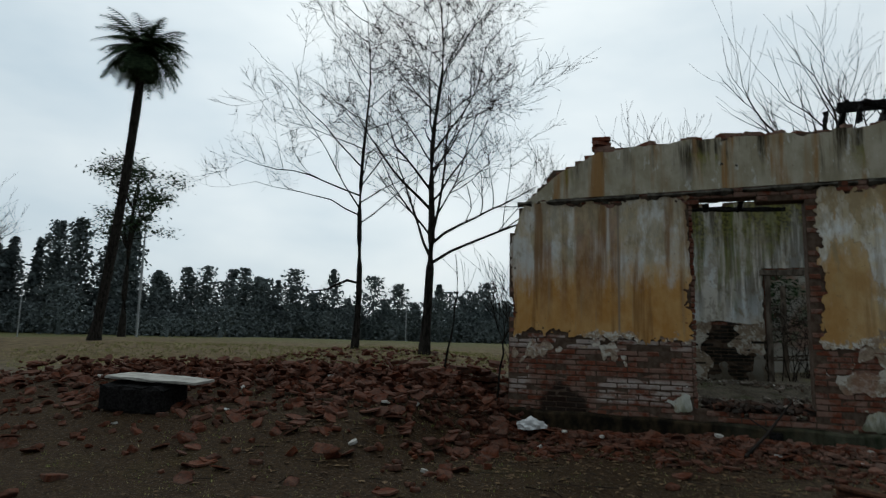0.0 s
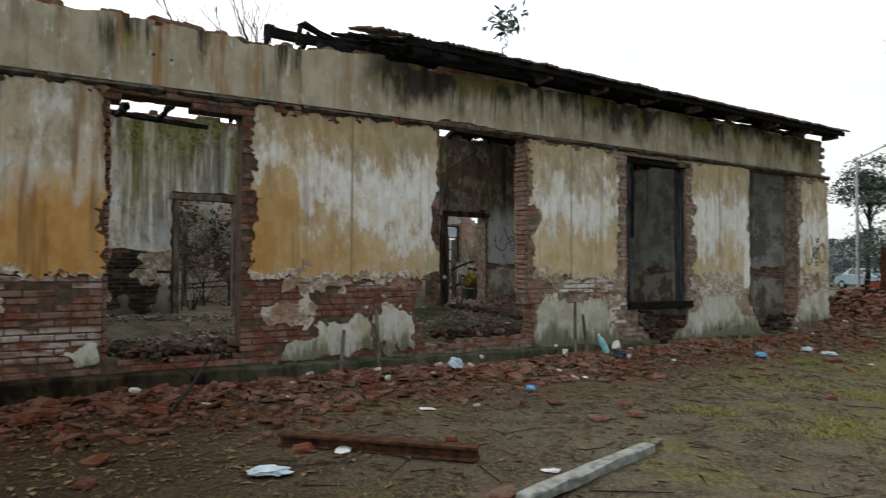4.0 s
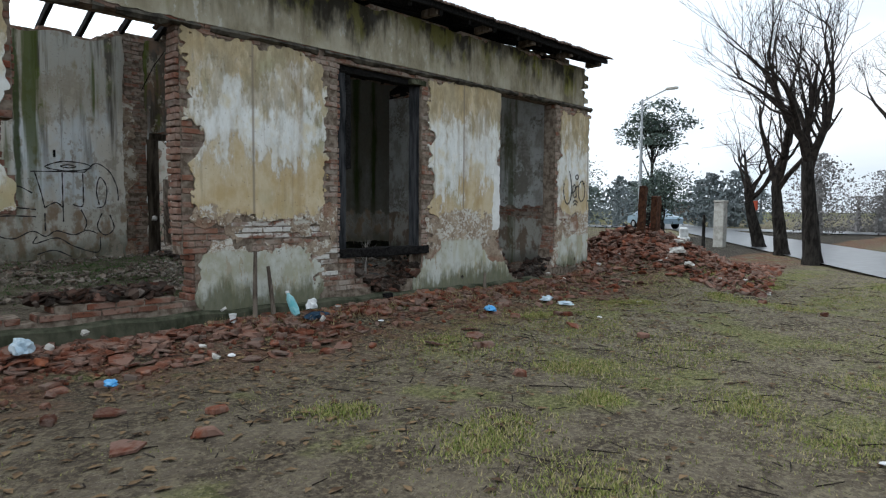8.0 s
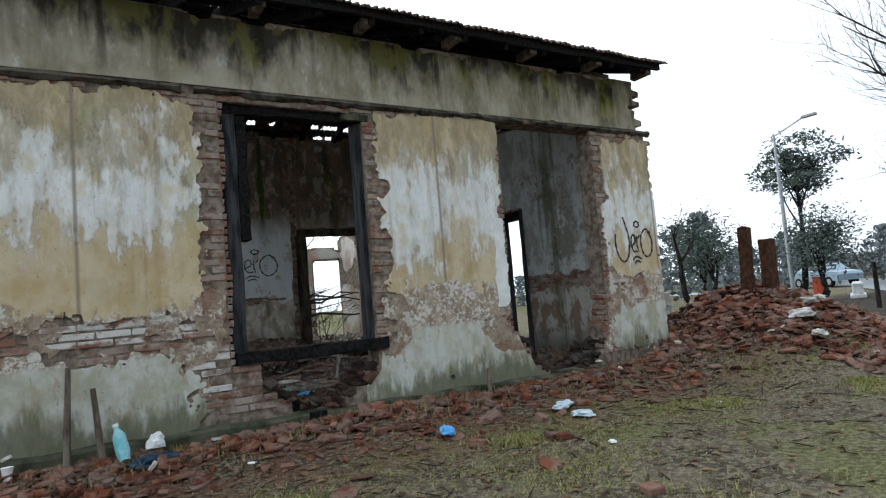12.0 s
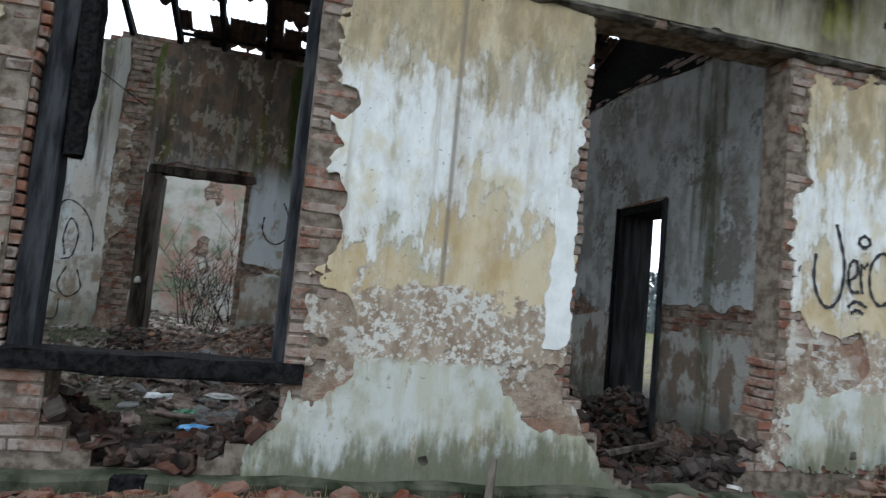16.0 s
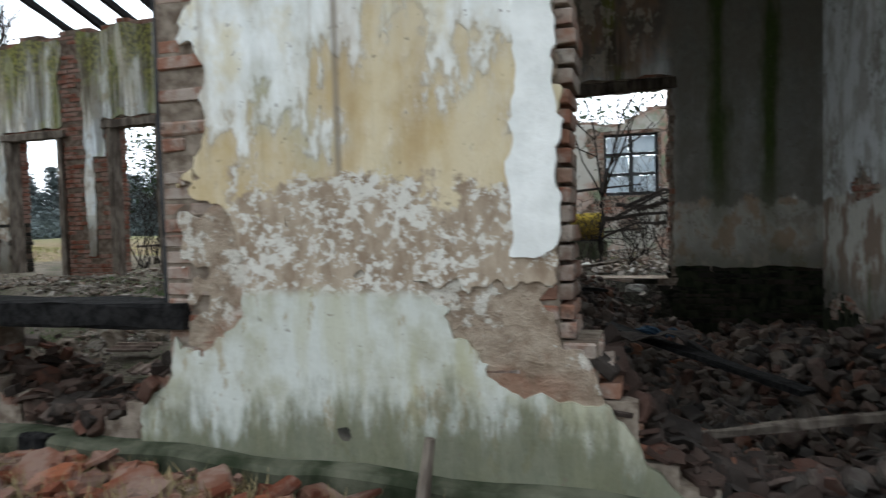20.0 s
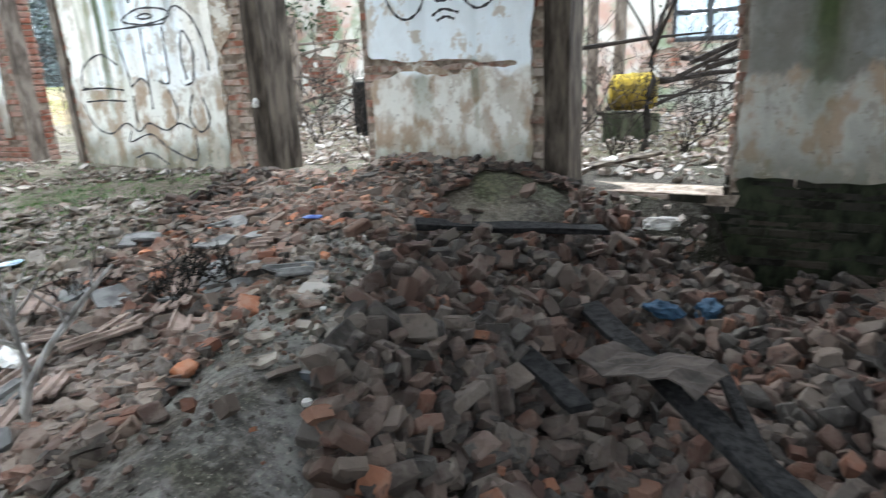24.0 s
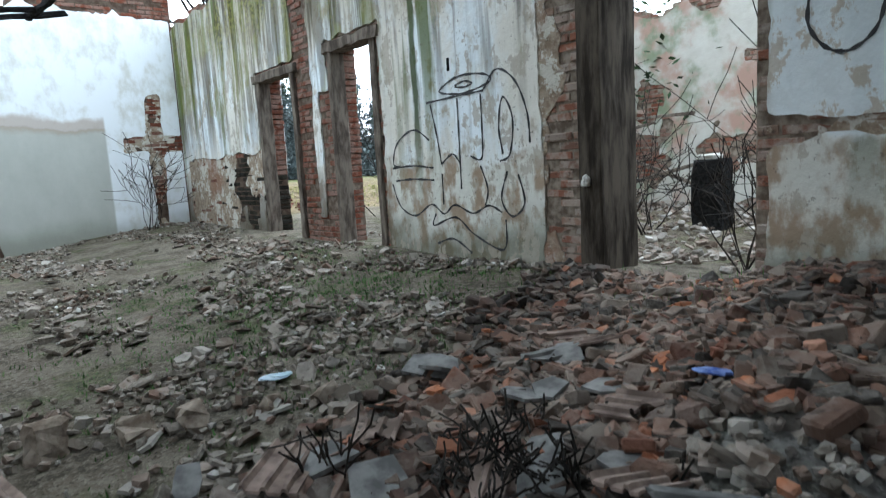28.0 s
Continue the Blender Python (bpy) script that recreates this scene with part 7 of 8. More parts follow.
leafy_tree("dark evergreen bush at the yard end", (1.0, 11.0), 3.0, 0.06, 0.5, 7, 65, 40, 0.09, 0.3, 0.8, 0.8, LEAF, 0.5)

# ---- painted scrawls on the plaster ----
SPRAY = plain("black_spray_paint", (0.015, 0.015, 0.017), (0.035, 0.035, 0.037), 20, rough=0.6)


def scrawl(name, label, strokes, place, width, lift=0.024):
    """Sprayed lines: flat ribbons through the points of each stroke, a hair above the plaster."""
    art = thing(name, label, "graffiti")
    for pts, closed in strokes:
        vs, fs = [], []
        pts = [Vector((a, b, 0)) for a, b in pts]
        fine = []
        n = len(pts)
        for k in range(n if closed else n - 1):
            p0, p1, p2, p3 = (pts[(k - 1) % n] if closed or k else pts[0], pts[k], pts[(k + 1) % n], pts[(k + 2) % n] if closed or k + 2 < n else pts[n - 1])
            for s in range(6):
                t = s / 6
                fine.append(0.5 * ((2 * p1) + (p2 - p0) * t + (2 * p0 - 5 * p1 + 4 * p2 - p3) * t * t + (3 * p1 - p0 - 3 * p2 + p3) * t ** 3))
        fine.append(pts[0] if closed else pts[-1])
        base = len(vs)
        for k, p in enumerate(fine):
            d = fine[min(k + 1, len(fine) - 1)] - fine[max(k - 1, 0)]
            q = Vector((-d.y, d.x, 0)).normalized() * width * 0.5 * (0.8 + 0.3 * math.sin(k * 1.7))
            vs += [place(p.x + q.x, p.y + q.y, lift), place(p.x - q.x, p.y - q.y, lift)]
            if k:
                i = base + 2 * k
                fs.append((i - 2, i - 1, i + 1, i))
        ob_of("stroke", mesh_of("stroke", vs, fs, SPRAY), art)
    return art


def tag_strokes(x, z, w, h):
    """A looping signature-like squiggle, with its corner at x, z."""
    f = lambda *p: [(x + a * w, z + b * h) for a, b in p]
    return [(f((0.0, 0.62), (-0.01, 0.3), (0.08, 0.06), (0.2, 0.0), (0.32, 0.16), (0.36, 0.5), (0.30, 0.8), (0.24, 1.0)), False),
            (f((0.40, 0.33), (0.52, 0.42), (0.51, 0.58), (0.44, 0.56), (0.41, 0.4), (0.46, 0.22), (0.56, 0.22)), False),
            (f((0.575, 0.56), (0.57, 0.4), (0.60, 0.2)), False), (f((0.6, 0.76), (0.53, 0.83), (0.60, 0.9), (0.68, 0.83)), True),
            (f((0.60, 0.5), (0.66, 0.58)), False), (f((0.98, 0.62), (0.84, 0.72), (0.70, 0.55), (0.70, 0.25), (0.82, 0.08), (0.97, 0.2), (1.0, 0.48), (0.90, 0.66)), False),
            (f((0.42, 0.02), (0.52, 0.1), (0.66, 0.04)), False), (f((0.46, -0.05), (0.54, 0.0), (0.62, -0.04)), False)]


scrawl("graffiti", "thin black looping tag sprayed on pale blue plaster", tag_strokes(8.50, 1.77, 0.95, 0.56), place_spine, 0.024)
scrawl("graffiti", "black looping tag sprayed beside the end corner", tag_strokes(12.46, 1.45, 0.70, 0.60), place_front, 0.030, 0.028)
g = lambda *p: [(4.55 + a * 2.0, 0.66 + b * 1.42) for a, b in p]
scrawl("graffiti", "large black outlined bubble lettering shape on the stained wall", [
    (g((0.44, 0.93), (0.56, 0.985), (0.72, 0.97), (0.76, 0.92), (0.6, 0.88), (0.46, 0.9)), True), (g((0.54, 0.93), (0.6, 0.95), (0.65, 0.93), (0.6, 0.915)), True),
    (g((0.33, 0.86), (0.55, 0.87), (0.72, 0.875)), False), (g((0.36, 0.85), (0.4, 0.62), (0.42, 0.46)), False), (g((0.70, 0.86), (0.70, 0.62), (0.69, 0.48), (0.62, 0.5)), False), (g((0.55, 0.86), (0.55, 0.6), (0.55, 0.3)), False),
    (g((0.72, 0.88), (0.80, 0.98), (0.90, 0.9), (0.96, 0.72), (0.97, 0.55)), False), (g((0.82, 0.5), (0.80, 0.66), (0.83, 0.82), (0.88, 0.7), (0.86, 0.5), (0.80, 0.46)), False),
    (g((0.34, 0.62), (0.22, 0.7), (0.08, 0.62), (0.04, 0.48), (0.10, 0.46)), False), (g((0.03, 0.45), (0.2, 0.46), (0.36, 0.44)), False), (g((0.05, 0.36), (0.2, 0.37), (0.36, 0.36)), False),
    (g((0.02, 0.34), (0.08, 0.18), (0.2, 0.12), (0.33, 0.2), (0.42, 0.14), (0.5, 0.2), (0.62, 0.15), (0.72, 0.2), (0.8, 0.16)), False), (g((0.42, 0.46), (0.5, 0.52), (0.55, 0.46)), False),
    (g((0.42, 0.4), (0.42, 0.2)), False), (g((0.68, 0.44), (0.72, 0.3), (0.70, 0.2)), False), (g((0.84, 0.4), (0.80, 0.24), (0.86, 0.14), (0.93, 0.22), (0.9, 0.38)), False),
    (g((0.36, 0.14), (0.34, 0.06), (0.5, 0.12), (0.62, 0.02), (0.80, -0.06), (0.82, 0.12)), False), (g((0.36, -0.06), (0.48, -0.02), (0.60, -0.1)), False)], place_spine, 0.022)
# A dark block gives the slot's inner shade by colour; the wall stays whole.
slot = thing("wall_slot", "small dark slot cut in the plaster", "hole")
frame_post("slot", 5.53, 5.57, SPINE - 0.026, SPINE + 0.02, 2.12, 2.24, CHAR, slot, "", 0.002, 2)
# Each drain hole is a black block on the plinth, its shade only colour.
for n, (x, z, w, h) in enumerate(((8.08, 0.10, 0.17, 0.10), (0.95, 0.12, 0.14, 0.1), (10.78, 0.05, 0.14, 0.08))):
    dh = thing("drain_hole", "dark square drain hole in the plinth", "hole", group="drain holes")
    frame_post("hole", x, x + w, -0.128, -0.06, z, z + h, CHAR, dh, "", 0.004, 90 + n)
# Low dark lumps on the plaster stand in for shaded hollows.
for n, (x, z, s) in enumerate(((9.74, 0.30, 0.035), (12.86, 0.42, 0.04), (-0.9, 3.12, 0.05), (0.55, 3.52, 0.025), (0.72, 3.49, 0.02))):
    ph = thing("plaster_hole", "ragged hole knocked in the plaster", "hole", group="plaster holes")
    bm = bmesh.new()
    bmesh.ops.create_icosphere(bm, subdivisions=2, radius=1.0)
    for v in bm.verts:
        q = 1 + 0.7 * noise.noise(v.co * 1.6 + Vector((n * 3.1, 0, 0)))
        v.co = Vector((x + v.co.x * s * q, -0.019 + v.co.y * 0.008, z + v.co.z * s * 0.8 * q))
    part("hole", bm, LEDGE, ph)

# ---- litter and loose pieces outside ----
def crumple(name, label, category, at, size, material, seed, flat=0.4):
    """A crumpled bag, rag or paper."""
    r = random.Random(seed)
    bm = bmesh.new()
    bmesh.ops.create_icosphere(bm, subdivisions=3, radius=1.0)
    for v in bm.verts:
        k = 1 + 0.45 * noise.noise(v.co * 1.7 + Vector((seed, 0, 0))) + 0.25 * noise.noise(v.co * 4.3 + Vector((0, seed, 0)))
        v.co = Vector((v.co.x * size[0] * k, v.co.y * size[1] * k, max(-0.3, v.co.z) * size[2] * k))
    x, y, z = at
    bm.transform(Matrix.Translation((x, y, z)) @ Matrix.Rotation(r.uniform(0, 6), 4, "Z"))
    ob = part(name, bm, material)
    return tagged(ob, label, category)


def gz(x, y, up=0.0):
    return (x, y, ground_z(x, y) + up)


BLUEBAG = plain("blue_plastic", (0.06, 0.30, 0.62), (0.14, 0.42, 0.72), 12, rough=0.4)
PALEBLUE = plain("pale_blue_cloth", (0.36, 0.47, 0.55), (0.52, 0.60, 0.64), 10)
TEAL = plain("teal_plastic", (0.10, 0.38, 0.42), (0.28, 0.52, 0.55), 9, rough=0.4)
PAPER = plain("dirty_white_paper", (0.55, 0.56, 0.56), (0.76, 0.77, 0.77), 9)
BLACKPIPE = plain("black_plastic", (0.012, 0.014, 0.017), (0.03, 0.033, 0.037), 12, rough=0.5)
NAVY = plain("dark_blue_cloth", (0.010, 0.022, 0.038), (0.035, 0.065, 0.10), 12)
GREENBAG = plain("green_plastic", (0.03, 0.16, 0.07), (0.12, 0.34, 0.2), 11, rough=0.4)
crumple("plastic_bag", "white plastic bag caught in the rubble", "bag", gz(-1.75, -0.75, 0.12), (0.18, 0.12, 0.10), PAPER, 1)
crumple("rag", "pale blue rag lying on the bare earth", "rag", gz(0.95, -2.98, 0.03), (0.13, 0.075, 0.03), PALEBLUE, 2)
crumple("plastic_bag", "crushed blue plastic bag on the ground", "bag", gz(4.19, -1.62, 0.04), (0.075, 0.045, 0.03), BLUEBAG, 3)
crumple("plastic_bag", "small bright blue plastic bag in the grass", "bag", gz(8.78, -1.39, 0.05), (0.085, 0.06, 0.045), BLUEBAG, 4)
crumple("rag", "pale blue cloth lying by the brick heap", "rag", gz(10.1, -1.34, 0.04), (0.18, 0.08, 0.035), PALEBLUE, 5)
crumple("rag", "greyish wet cloth by the brick heap", "rag", gz(9.95, -1.75, 0.03), (0.12, 0.07, 0.03), PALEBLUE, 6)
crumple("plastic_bag", "white plastic scrap in the grass", "bag", gz(6.6, -6.02, 0.02), (0.075, 0.045, 0.02), PAPER, 7)
crumple("plastic_bag", "white rubbish bag against the plinth", "bag", gz(3.85, -0.62, 0.10), (0.11, 0.08, 0.08), PALEBLUE, 8)
for n, (x, y, l) in enumerate(((2.73, -1.89, 0.16), (1.55, -2.75, 0.2), (2.55, -3.85, 0.12), (1.7, -0.95, 0.09), (5.3, -1.3, 0.1), (7.3, -1.0, 0.07), (11.2, -2.2, 0.08), (9.4, -2.6, 0.09), (-1.0, -3.6, 0.1), (-5, -2.5, 0.12))):
    crumple("paper_scrap", "dirty white paper scrap on the ground", "paper", gz(x, y, 0.012), (l * 0.5, l * 0.3, 0.01), PAPER, 20 + n)
bottle = thing("plastic_bottle", "crushed teal plastic bottle leaning on the plinth", "bottle")
v, f = tube_data([Vector((6.50, -0.50, 0.14)), Vector((6.49, -0.46, 0.20)), Vector((6.47, -0.40, 0.32)), Vector((6.46, -0.38, 0.36)), Vector((6.455, -0.37, 0.385))], [0.035, 0.052, 0.046, 0.02, 0.018], 10)
ob_of("bottle_body", mesh_of("bottle_body", v, f, TEAL), bottle)
v, f = tube_data([Vector((6.455, -0.37, 0.383)), Vector((6.45, -0.365, 0.405))], [0.021, 0.021], 10)
ob_of("cap", mesh_of("cap", v, f, PAPER), bottle)
crumple("plastic_bag", "pale yellowish bag beside the bottle", "bag", (6.72, -0.45, 0.22), (0.065, 0.05, 0.09), PAPER, 9)
crumple("plastic_bag", "dark torn plastic under the bottle", "bag", (6.7, -0.58, 0.12), (0.16, 0.10, 0.05), NAVY, 10)
cup = thing("paper_cup", "white paper cup in the rubble", "cup")
cylinder("cup_body", (5.77, -0.42, 0.14), 0.03, 0.09, PAPER, cup, "", 12, 0.04)

beam = thing("rusty_beam", "long rusty brown steel beam lying on the ground", "beam")
bar("flange", (1.22, -2.33, 0.10), (2.29, -3.39, 0.10), 0.12, 0.02, RUST, beam, "", 0.002, 0.002, 1, 4)
bar("flange", (1.22, -2.33, 0.02), (2.29, -3.39, 0.02), 0.12, 0.02, RUST, beam, "", 0.002, 0.002, 2, 4)
bar("web", (1.22, -2.33, 0.06), (2.29, -3.39, 0.06), 0.02, 0.08, RUST, beam, "", 0.002, 0.0, 3, 4)
plank = thing("plank", "grey weathered timber lying in the grass", "plank")
bar("board", (2.0, -4.25, 0.06), (3.44, -3.89, 0.06), 0.10, 0.06, plain("pale_grey_timber", (0.17, 0.18, 0.17), (0.32, 0.33, 0.31), 12, (1, 1, 1)), plank, "", 0.006, 0.006, 4, 8)
bar("split_end", (3.38, -3.90, 0.06), (3.66, -3.80, 0.05), 0.05, 0.04, TIMBER, plank, "", 0.01, 0.004, 5, 4)
slab = thing("slab", "dark broken masonry block with a pale edge in the rubble heap", "slab")
block("slab", (0.9, 0.5, 0.32), pose(-6.15, -2.6, ground_z(-6.15, -2.6) + 0.12, 4, 3, 8), CHAR, slab, 0.03, 0.03, 3, "", 6)
block("edge", (1.25, 0.42, 0.03), pose(-6.0, -2.5, ground_z(-6.0, -2.5) + 0.32, 3, 2, 8), CONCRETE, slab, 0.008, 0.008, 4, "thin pale slab", 6)
for n, (x, y, w, d, h, a) in enumerate(((-5.3, 0.4, 0.6, 0.3, 0.36, 10), (-4.1, 0.9, 0.8, 0.3, 0.40, -26), (-3.2, 1.6, 0.7, 0.3, 0.48, 35), (-7.2, -0.4, 0.3, 0.25, 0.3, 30))):
    mb = thing("masonry_chunk", "fallen chunk of red brick masonry in the heap", "masonry", group="masonry chunks")
    mr = random.Random(500 + n)
    for row in range(int(h / 0.07)):
        for col in range(int(w / 0.265) + 1):
            if mr.random() < 0.15 + 0.5 * row * 0.07 / h:
                continue
            m = pose(x, y, ground_z(x, y) + 0.05, mr.uniform(-2, 2), 0, a) @ pose((col + 0.5 * (row % 2)) * 0.262 - w / 2, mr.uniform(-0.02, 0.02), row * 0.068, mr.uniform(-9, 9), mr.uniform(-9, 9), mr.uniform(-16, 16)) @ Matrix.Diagonal((1, d / 0.11, 1, 1))
            ob_of("brick", mr.choice(RED_BRICKS), mb, m)
stick = thing("stick", "dry forked stick leaning on the plinth", "stick")
pipes("stick", [([Vector((0.62, -1.1, 0.08)), Vector((0.85, -0.85, 0.28)), Vector((1.15, -0.5, 0.62))], [0.02, 0.018, 0.01], 5), ([Vector((0.9, -0.8, 0.3)), Vector((0.7, -0.6, 0.42))], [0.012, 0.006], 4)], TWIG, stick)
for n, (x, y, h, lean) in enumerate(((2.55, -0.2, 0.62, 0.03), (3.06, -0.2, 0.85, -0.02), (6.12, -0.25, 0.86, 0.02), (6.38, -0.24, 0.68, -0.03), (10.1, -0.18, 0.35, 0.02))):
    st = thing("stake", "mossy broken wooden stake before the plinth", "stake", group="stakes")
    pipes("stake", [([Vector((x, y, -0.05)), Vector((x + lean, y + 0.03, h * 0.5)), Vector((x + lean * 2, y + 0.05, h))], [0.028, 0.026, 0.02], 7)], TIMBER, st)
for n, (x, y, h, w, a) in enumerate(((14.55, -0.5, 1.2, 0.24, 15), (14.9, -0.62, 1.0, 0.36, 12))):
    sp = thing("rusted_post", "rusty dark steel post standing in the brick heap", "post", group="rusted posts")
    block("post", (w, 0.12, h), pose(x, y, ground_z(x, y) + h / 2 - 0.1, 2, 3 * (1 - 2 * n), a), RUST, sp, 0.01, 0.008, n, "", 6)
stub = thing("wall_stub", "low broken white wall stub beyond the heap", "wall stub")
block("masonry", (0.6, 0.3, 0.9), pose(18.8, 4.6, 0.4, 0, 0, 12), CONCRETE, stub, 0.02, 0.03, 6, "", 8)
block("masonry", (0.6, 0.3, 0.7), pose(17.7, 4.0, 0.3, 0, 0, 12), MORTAR, stub, 0.02, 0.03, 7, "", 6)
for n, (x, y, s) in enumerate(((14.0, -1.5, 0.16), (14.9, -1.1, 0.12), (13.6, -1.9, 0.1), (15.6, -0.9, 0.13))):
    crumple("lime_lump", "pale broken lump of lime plaster on the heap", "plaster lump", gz(x, y, 0.12), (s, s * 0.8, s * 0.5), LIME, 40 + n)

# chimney stub and bricks on the parapet
stub = thing("brick_stub", "small brick stub on the broken parapet", "bricks")
for n, (x, z, yaw) in enumerate(((-0.98, 3.90, 3), (-0.97, 3.965, 40), (-0.98, 4.03, 8))):
    ob_of("brick", BRICKS[n], stub, pose(x, 0.14, z, 0, 0, yaw))
pr2 = random.Random(4)
for n in range(26):
    x = pr2.choice((pr2.uniform(0.6, 2.0), pr2.uniform(-0.3, 3.0), pr2.uniform(-1.6, 0)))
    lb = thing("loose_brick", "sooty loose brick on top of the wall", "brick", group="loose bricks on the wall top")
    zt = float(facade_top(np.array([x]))[0]) if x > -0.95 else float(facade_top(np.array([x]))[0]) - 0.02
    ob_of("brick", pr2.choice(BRICKS + HALVES), lb, pose(x, pr2.uniform(0.06, 0.3), zt + 0.02, pr2.uniform(-6, 6), pr2.uniform(-6, 6), pr2.uniform(-40, 40)))

# single bricks in the open
sr = random.Random(15)
for n in range(46):
    x, y = sr.uniform(-4, 13), -0.9 - abs(sr.gauss(0, 1.6))
    if y < -5.5:
        continue
    lb = thing("loose_brick", "broken red brick lying on the ground", "brick", group="loose bricks on the ground")
    ob_of("broken_brick", sr.choice(CHUNKS + SHARDS), lb, resting(x, y, sr, 6, 0.02))

# ---- grass and twigs ----
def grass_mat():
    m = Nodes("dry_grass", 0.9)
    r = m.island()
    c = m.ramp(r, (0.0, (0.10, 0.13, 0.03)), (0.35, (0.19, 0.215, 0.06)), (0.7, (0.27, 0.245, 0.10)), (1.0, (0.36, 0.30, 0.17)))
    return m.done(c)


def tufts(name, label, count, where, seed, size, material):
    r = random.Random(seed)
    vs, fs = [], []
    for _ in range(count):
        x, y, *more = where(r)
        tall = more[0] if more else 1.0
        z = ground_z(x, y) - 0.01
        for _ in range(r.randint(5, 9)):
            a, l, lean = r.uniform(0, 6.28), tall * size * r.uniform(0.4, 1.2), r.uniform(0.2, 1.1)
            bx, by = x + r.gauss(0, 0.035), y + r.gauss(0, 0.035)
            w = 0.004 + 0.003 * r.random()
            n = len(vs)
            vs += [(bx - w * math.sin(a), by + w * math.cos(a), z), (bx + w * math.sin(a), by - w * math.cos(a), z), (bx + math.cos(a) * l * lean * 0.9, by + math.sin(a) * l * lean * 0.9, z + l * (1 - 0.5 * lean))]
            fs.append((n, n + 1, n + 2))
    return tagged(ob_of(name, mesh_of(name, vs, fs, material)), label, "grass", kind="stuff")


GRASS = grass_mat()
centres = [(sr.uniform(4.5, 17), sr.uniform(-8.5, -1.6)) for _ in range(120)]


def grassy(r):
    if r.random() < 0.8:
        k = r.randrange(len(centres))
        c, wide = centres[k], 0.10 + 0.34 * (k * 0.618 % 1)
        return c[0] + r.gauss(0, wide), c[1] + r.gauss(0, wide * 0.8), 0.7 + 1.1 * (k * 0.381 % 1)
    return r.uniform(-6, 18), r.uniform(-9, -1.0)


tufts("grass", "short tufts of green and dead grass on damp earth", 24000, grassy, 3, 0.036, GRASS)
tufts("dry_grass", "thin dead grass along the foot of the wall", 900, lambda r: (r.uniform(5.5, 12.9), -0.2 - abs(r.gauss(0, 0.3))), 4, 0.13, plain("dead_grass", (0.16, 0.12, 0.06), (0.30, 0.24, 0.13), 9))
tufts("grass", "pale field grass behind the heap", 3500, lambda r: (r.uniform(-24, -4), r.uniform(4, 16)), 5, 0.16, GRASS)
vs, fs = [], []
for n in range(900):
    x, y = sr.uniform(-4, 16), sr.uniform(-7.5, -0.7)
    a, l = sr.uniform(0, 6.28), sr.uniform(0.04, 0.2) * (3.0 if n % 14 == 0 else 1.0)
    p, q = Vector(gz(x, y, 0.008)), Vector(gz(x + math.cos(a) * l, y + math.sin(a) * l, 0.014))
    v, f = tube_data([p, q], [0.005, 0.003], 3, len(vs))
    vs += v
    fs += f
tagged(ob_of("twigs", mesh_of("twigs", vs, fs, TWIG)), "scattered dead twigs on the ground", "twigs", kind="stuff")
LITTER = plain("wet_fallen_leaf", (0.06, 0.038, 0.024), (0.20, 0.135, 0.075), 6)
vs, fs = [], []
for n in range(5200):
    x, y = sr.uniform(-4, 15), -0.25 - abs(sr.gauss(0, 2.2))
    a, l = sr.uniform(0, 6.28), sr.uniform(0.02, 0.05)
    z = ground_z(x, y) + 0.008
    k = len(vs)
    c, s = math.cos(a) * l, math.sin(a) * l
    vs += [(x - c, y - s, z), (x + s * 0.5, y - c * 0.5, z + 0.008), (x + c, y + s, z), (x - s * 0.5, y + c * 0.5, z + 0.006)]
    fs.append((k, k + 1, k + 2, k + 3))
tagged(ob_of("leaf_litter", mesh_of("leaf_litter", vs, fs, LITTER)), "wet brown fallen leaves on the ground", "leaves", kind="stuff")

# ---- loose things in the rooms ----
def lying(name, label, category, a, b, w, h, material, seed=1, jag=0.006, cuts=8):
    t = thing(name, label, category)
    bar("board", a, b, w, h, material, t, "", jag, 0.004, seed, cuts)
    return t


lying("plank", "sooty flat plank lying over the brick heap", "plank", (9.55, 3.32, 0.56), (10.5, 3.92, 0.44), 0.16, 0.03, CHAR, 1)
lying("plank", "grooved grey board on the rubble", "plank", (9.1, 2.9, 0.44), (9.75, 3.1, 0.44), 0.12, 0.03, TIMBER, 2)
lying("plank", "long charred plank slanting into the pit", "plank", (10.55, 3.25, 0.22), (11.75, 1.7, 0.12), 0.12, 0.035, CHAR, 3)
lying("plank", "broken charred board among the bricks", "plank", (10.3, 2.75, 0.22), (10.75, 2.3, 0.2), 0.10, 0.03, CHAR, 4)
lying("plank", "mossy pole lying across the near bricks", "pole", (11.0, 0.75, 0.12), (12.2, 1.2, 0.2), 0.04, 0.04, TIMBER, 5)
lying("plank", "short charred stick on the bricks", "stick", (11.2, 2.9, 0.15), (11.4, 2.1, 0.14), 0.05, 0.04, CHAR, 6)
lying("plank", "flat grey board at the yard door", "plank", (10.0, 5.6, 0.52), (10.5, 6.3, 0.55), 0.10, 0.03, SMOKED, 7)
sheet_thing = thing("metal_sheet", "dark bent roofing sheet lying on the bricks", "sheet")
vs, fs = [], []
for i in range(9):
    for j in range(6):
        u, v = i / 8 - 0.5, j / 5 - 0.5
        vs.append((u * 0.5, v * 0.26, 0.05 * math.sin(u * 5) + 0.03 * v + 0.012 * math.sin(i * 2.2 + j)))
        if i and j:
            fs.append((i * 6 + j - 7, i * 6 + j - 1, i * 6 + j, i * 6 + j - 6))
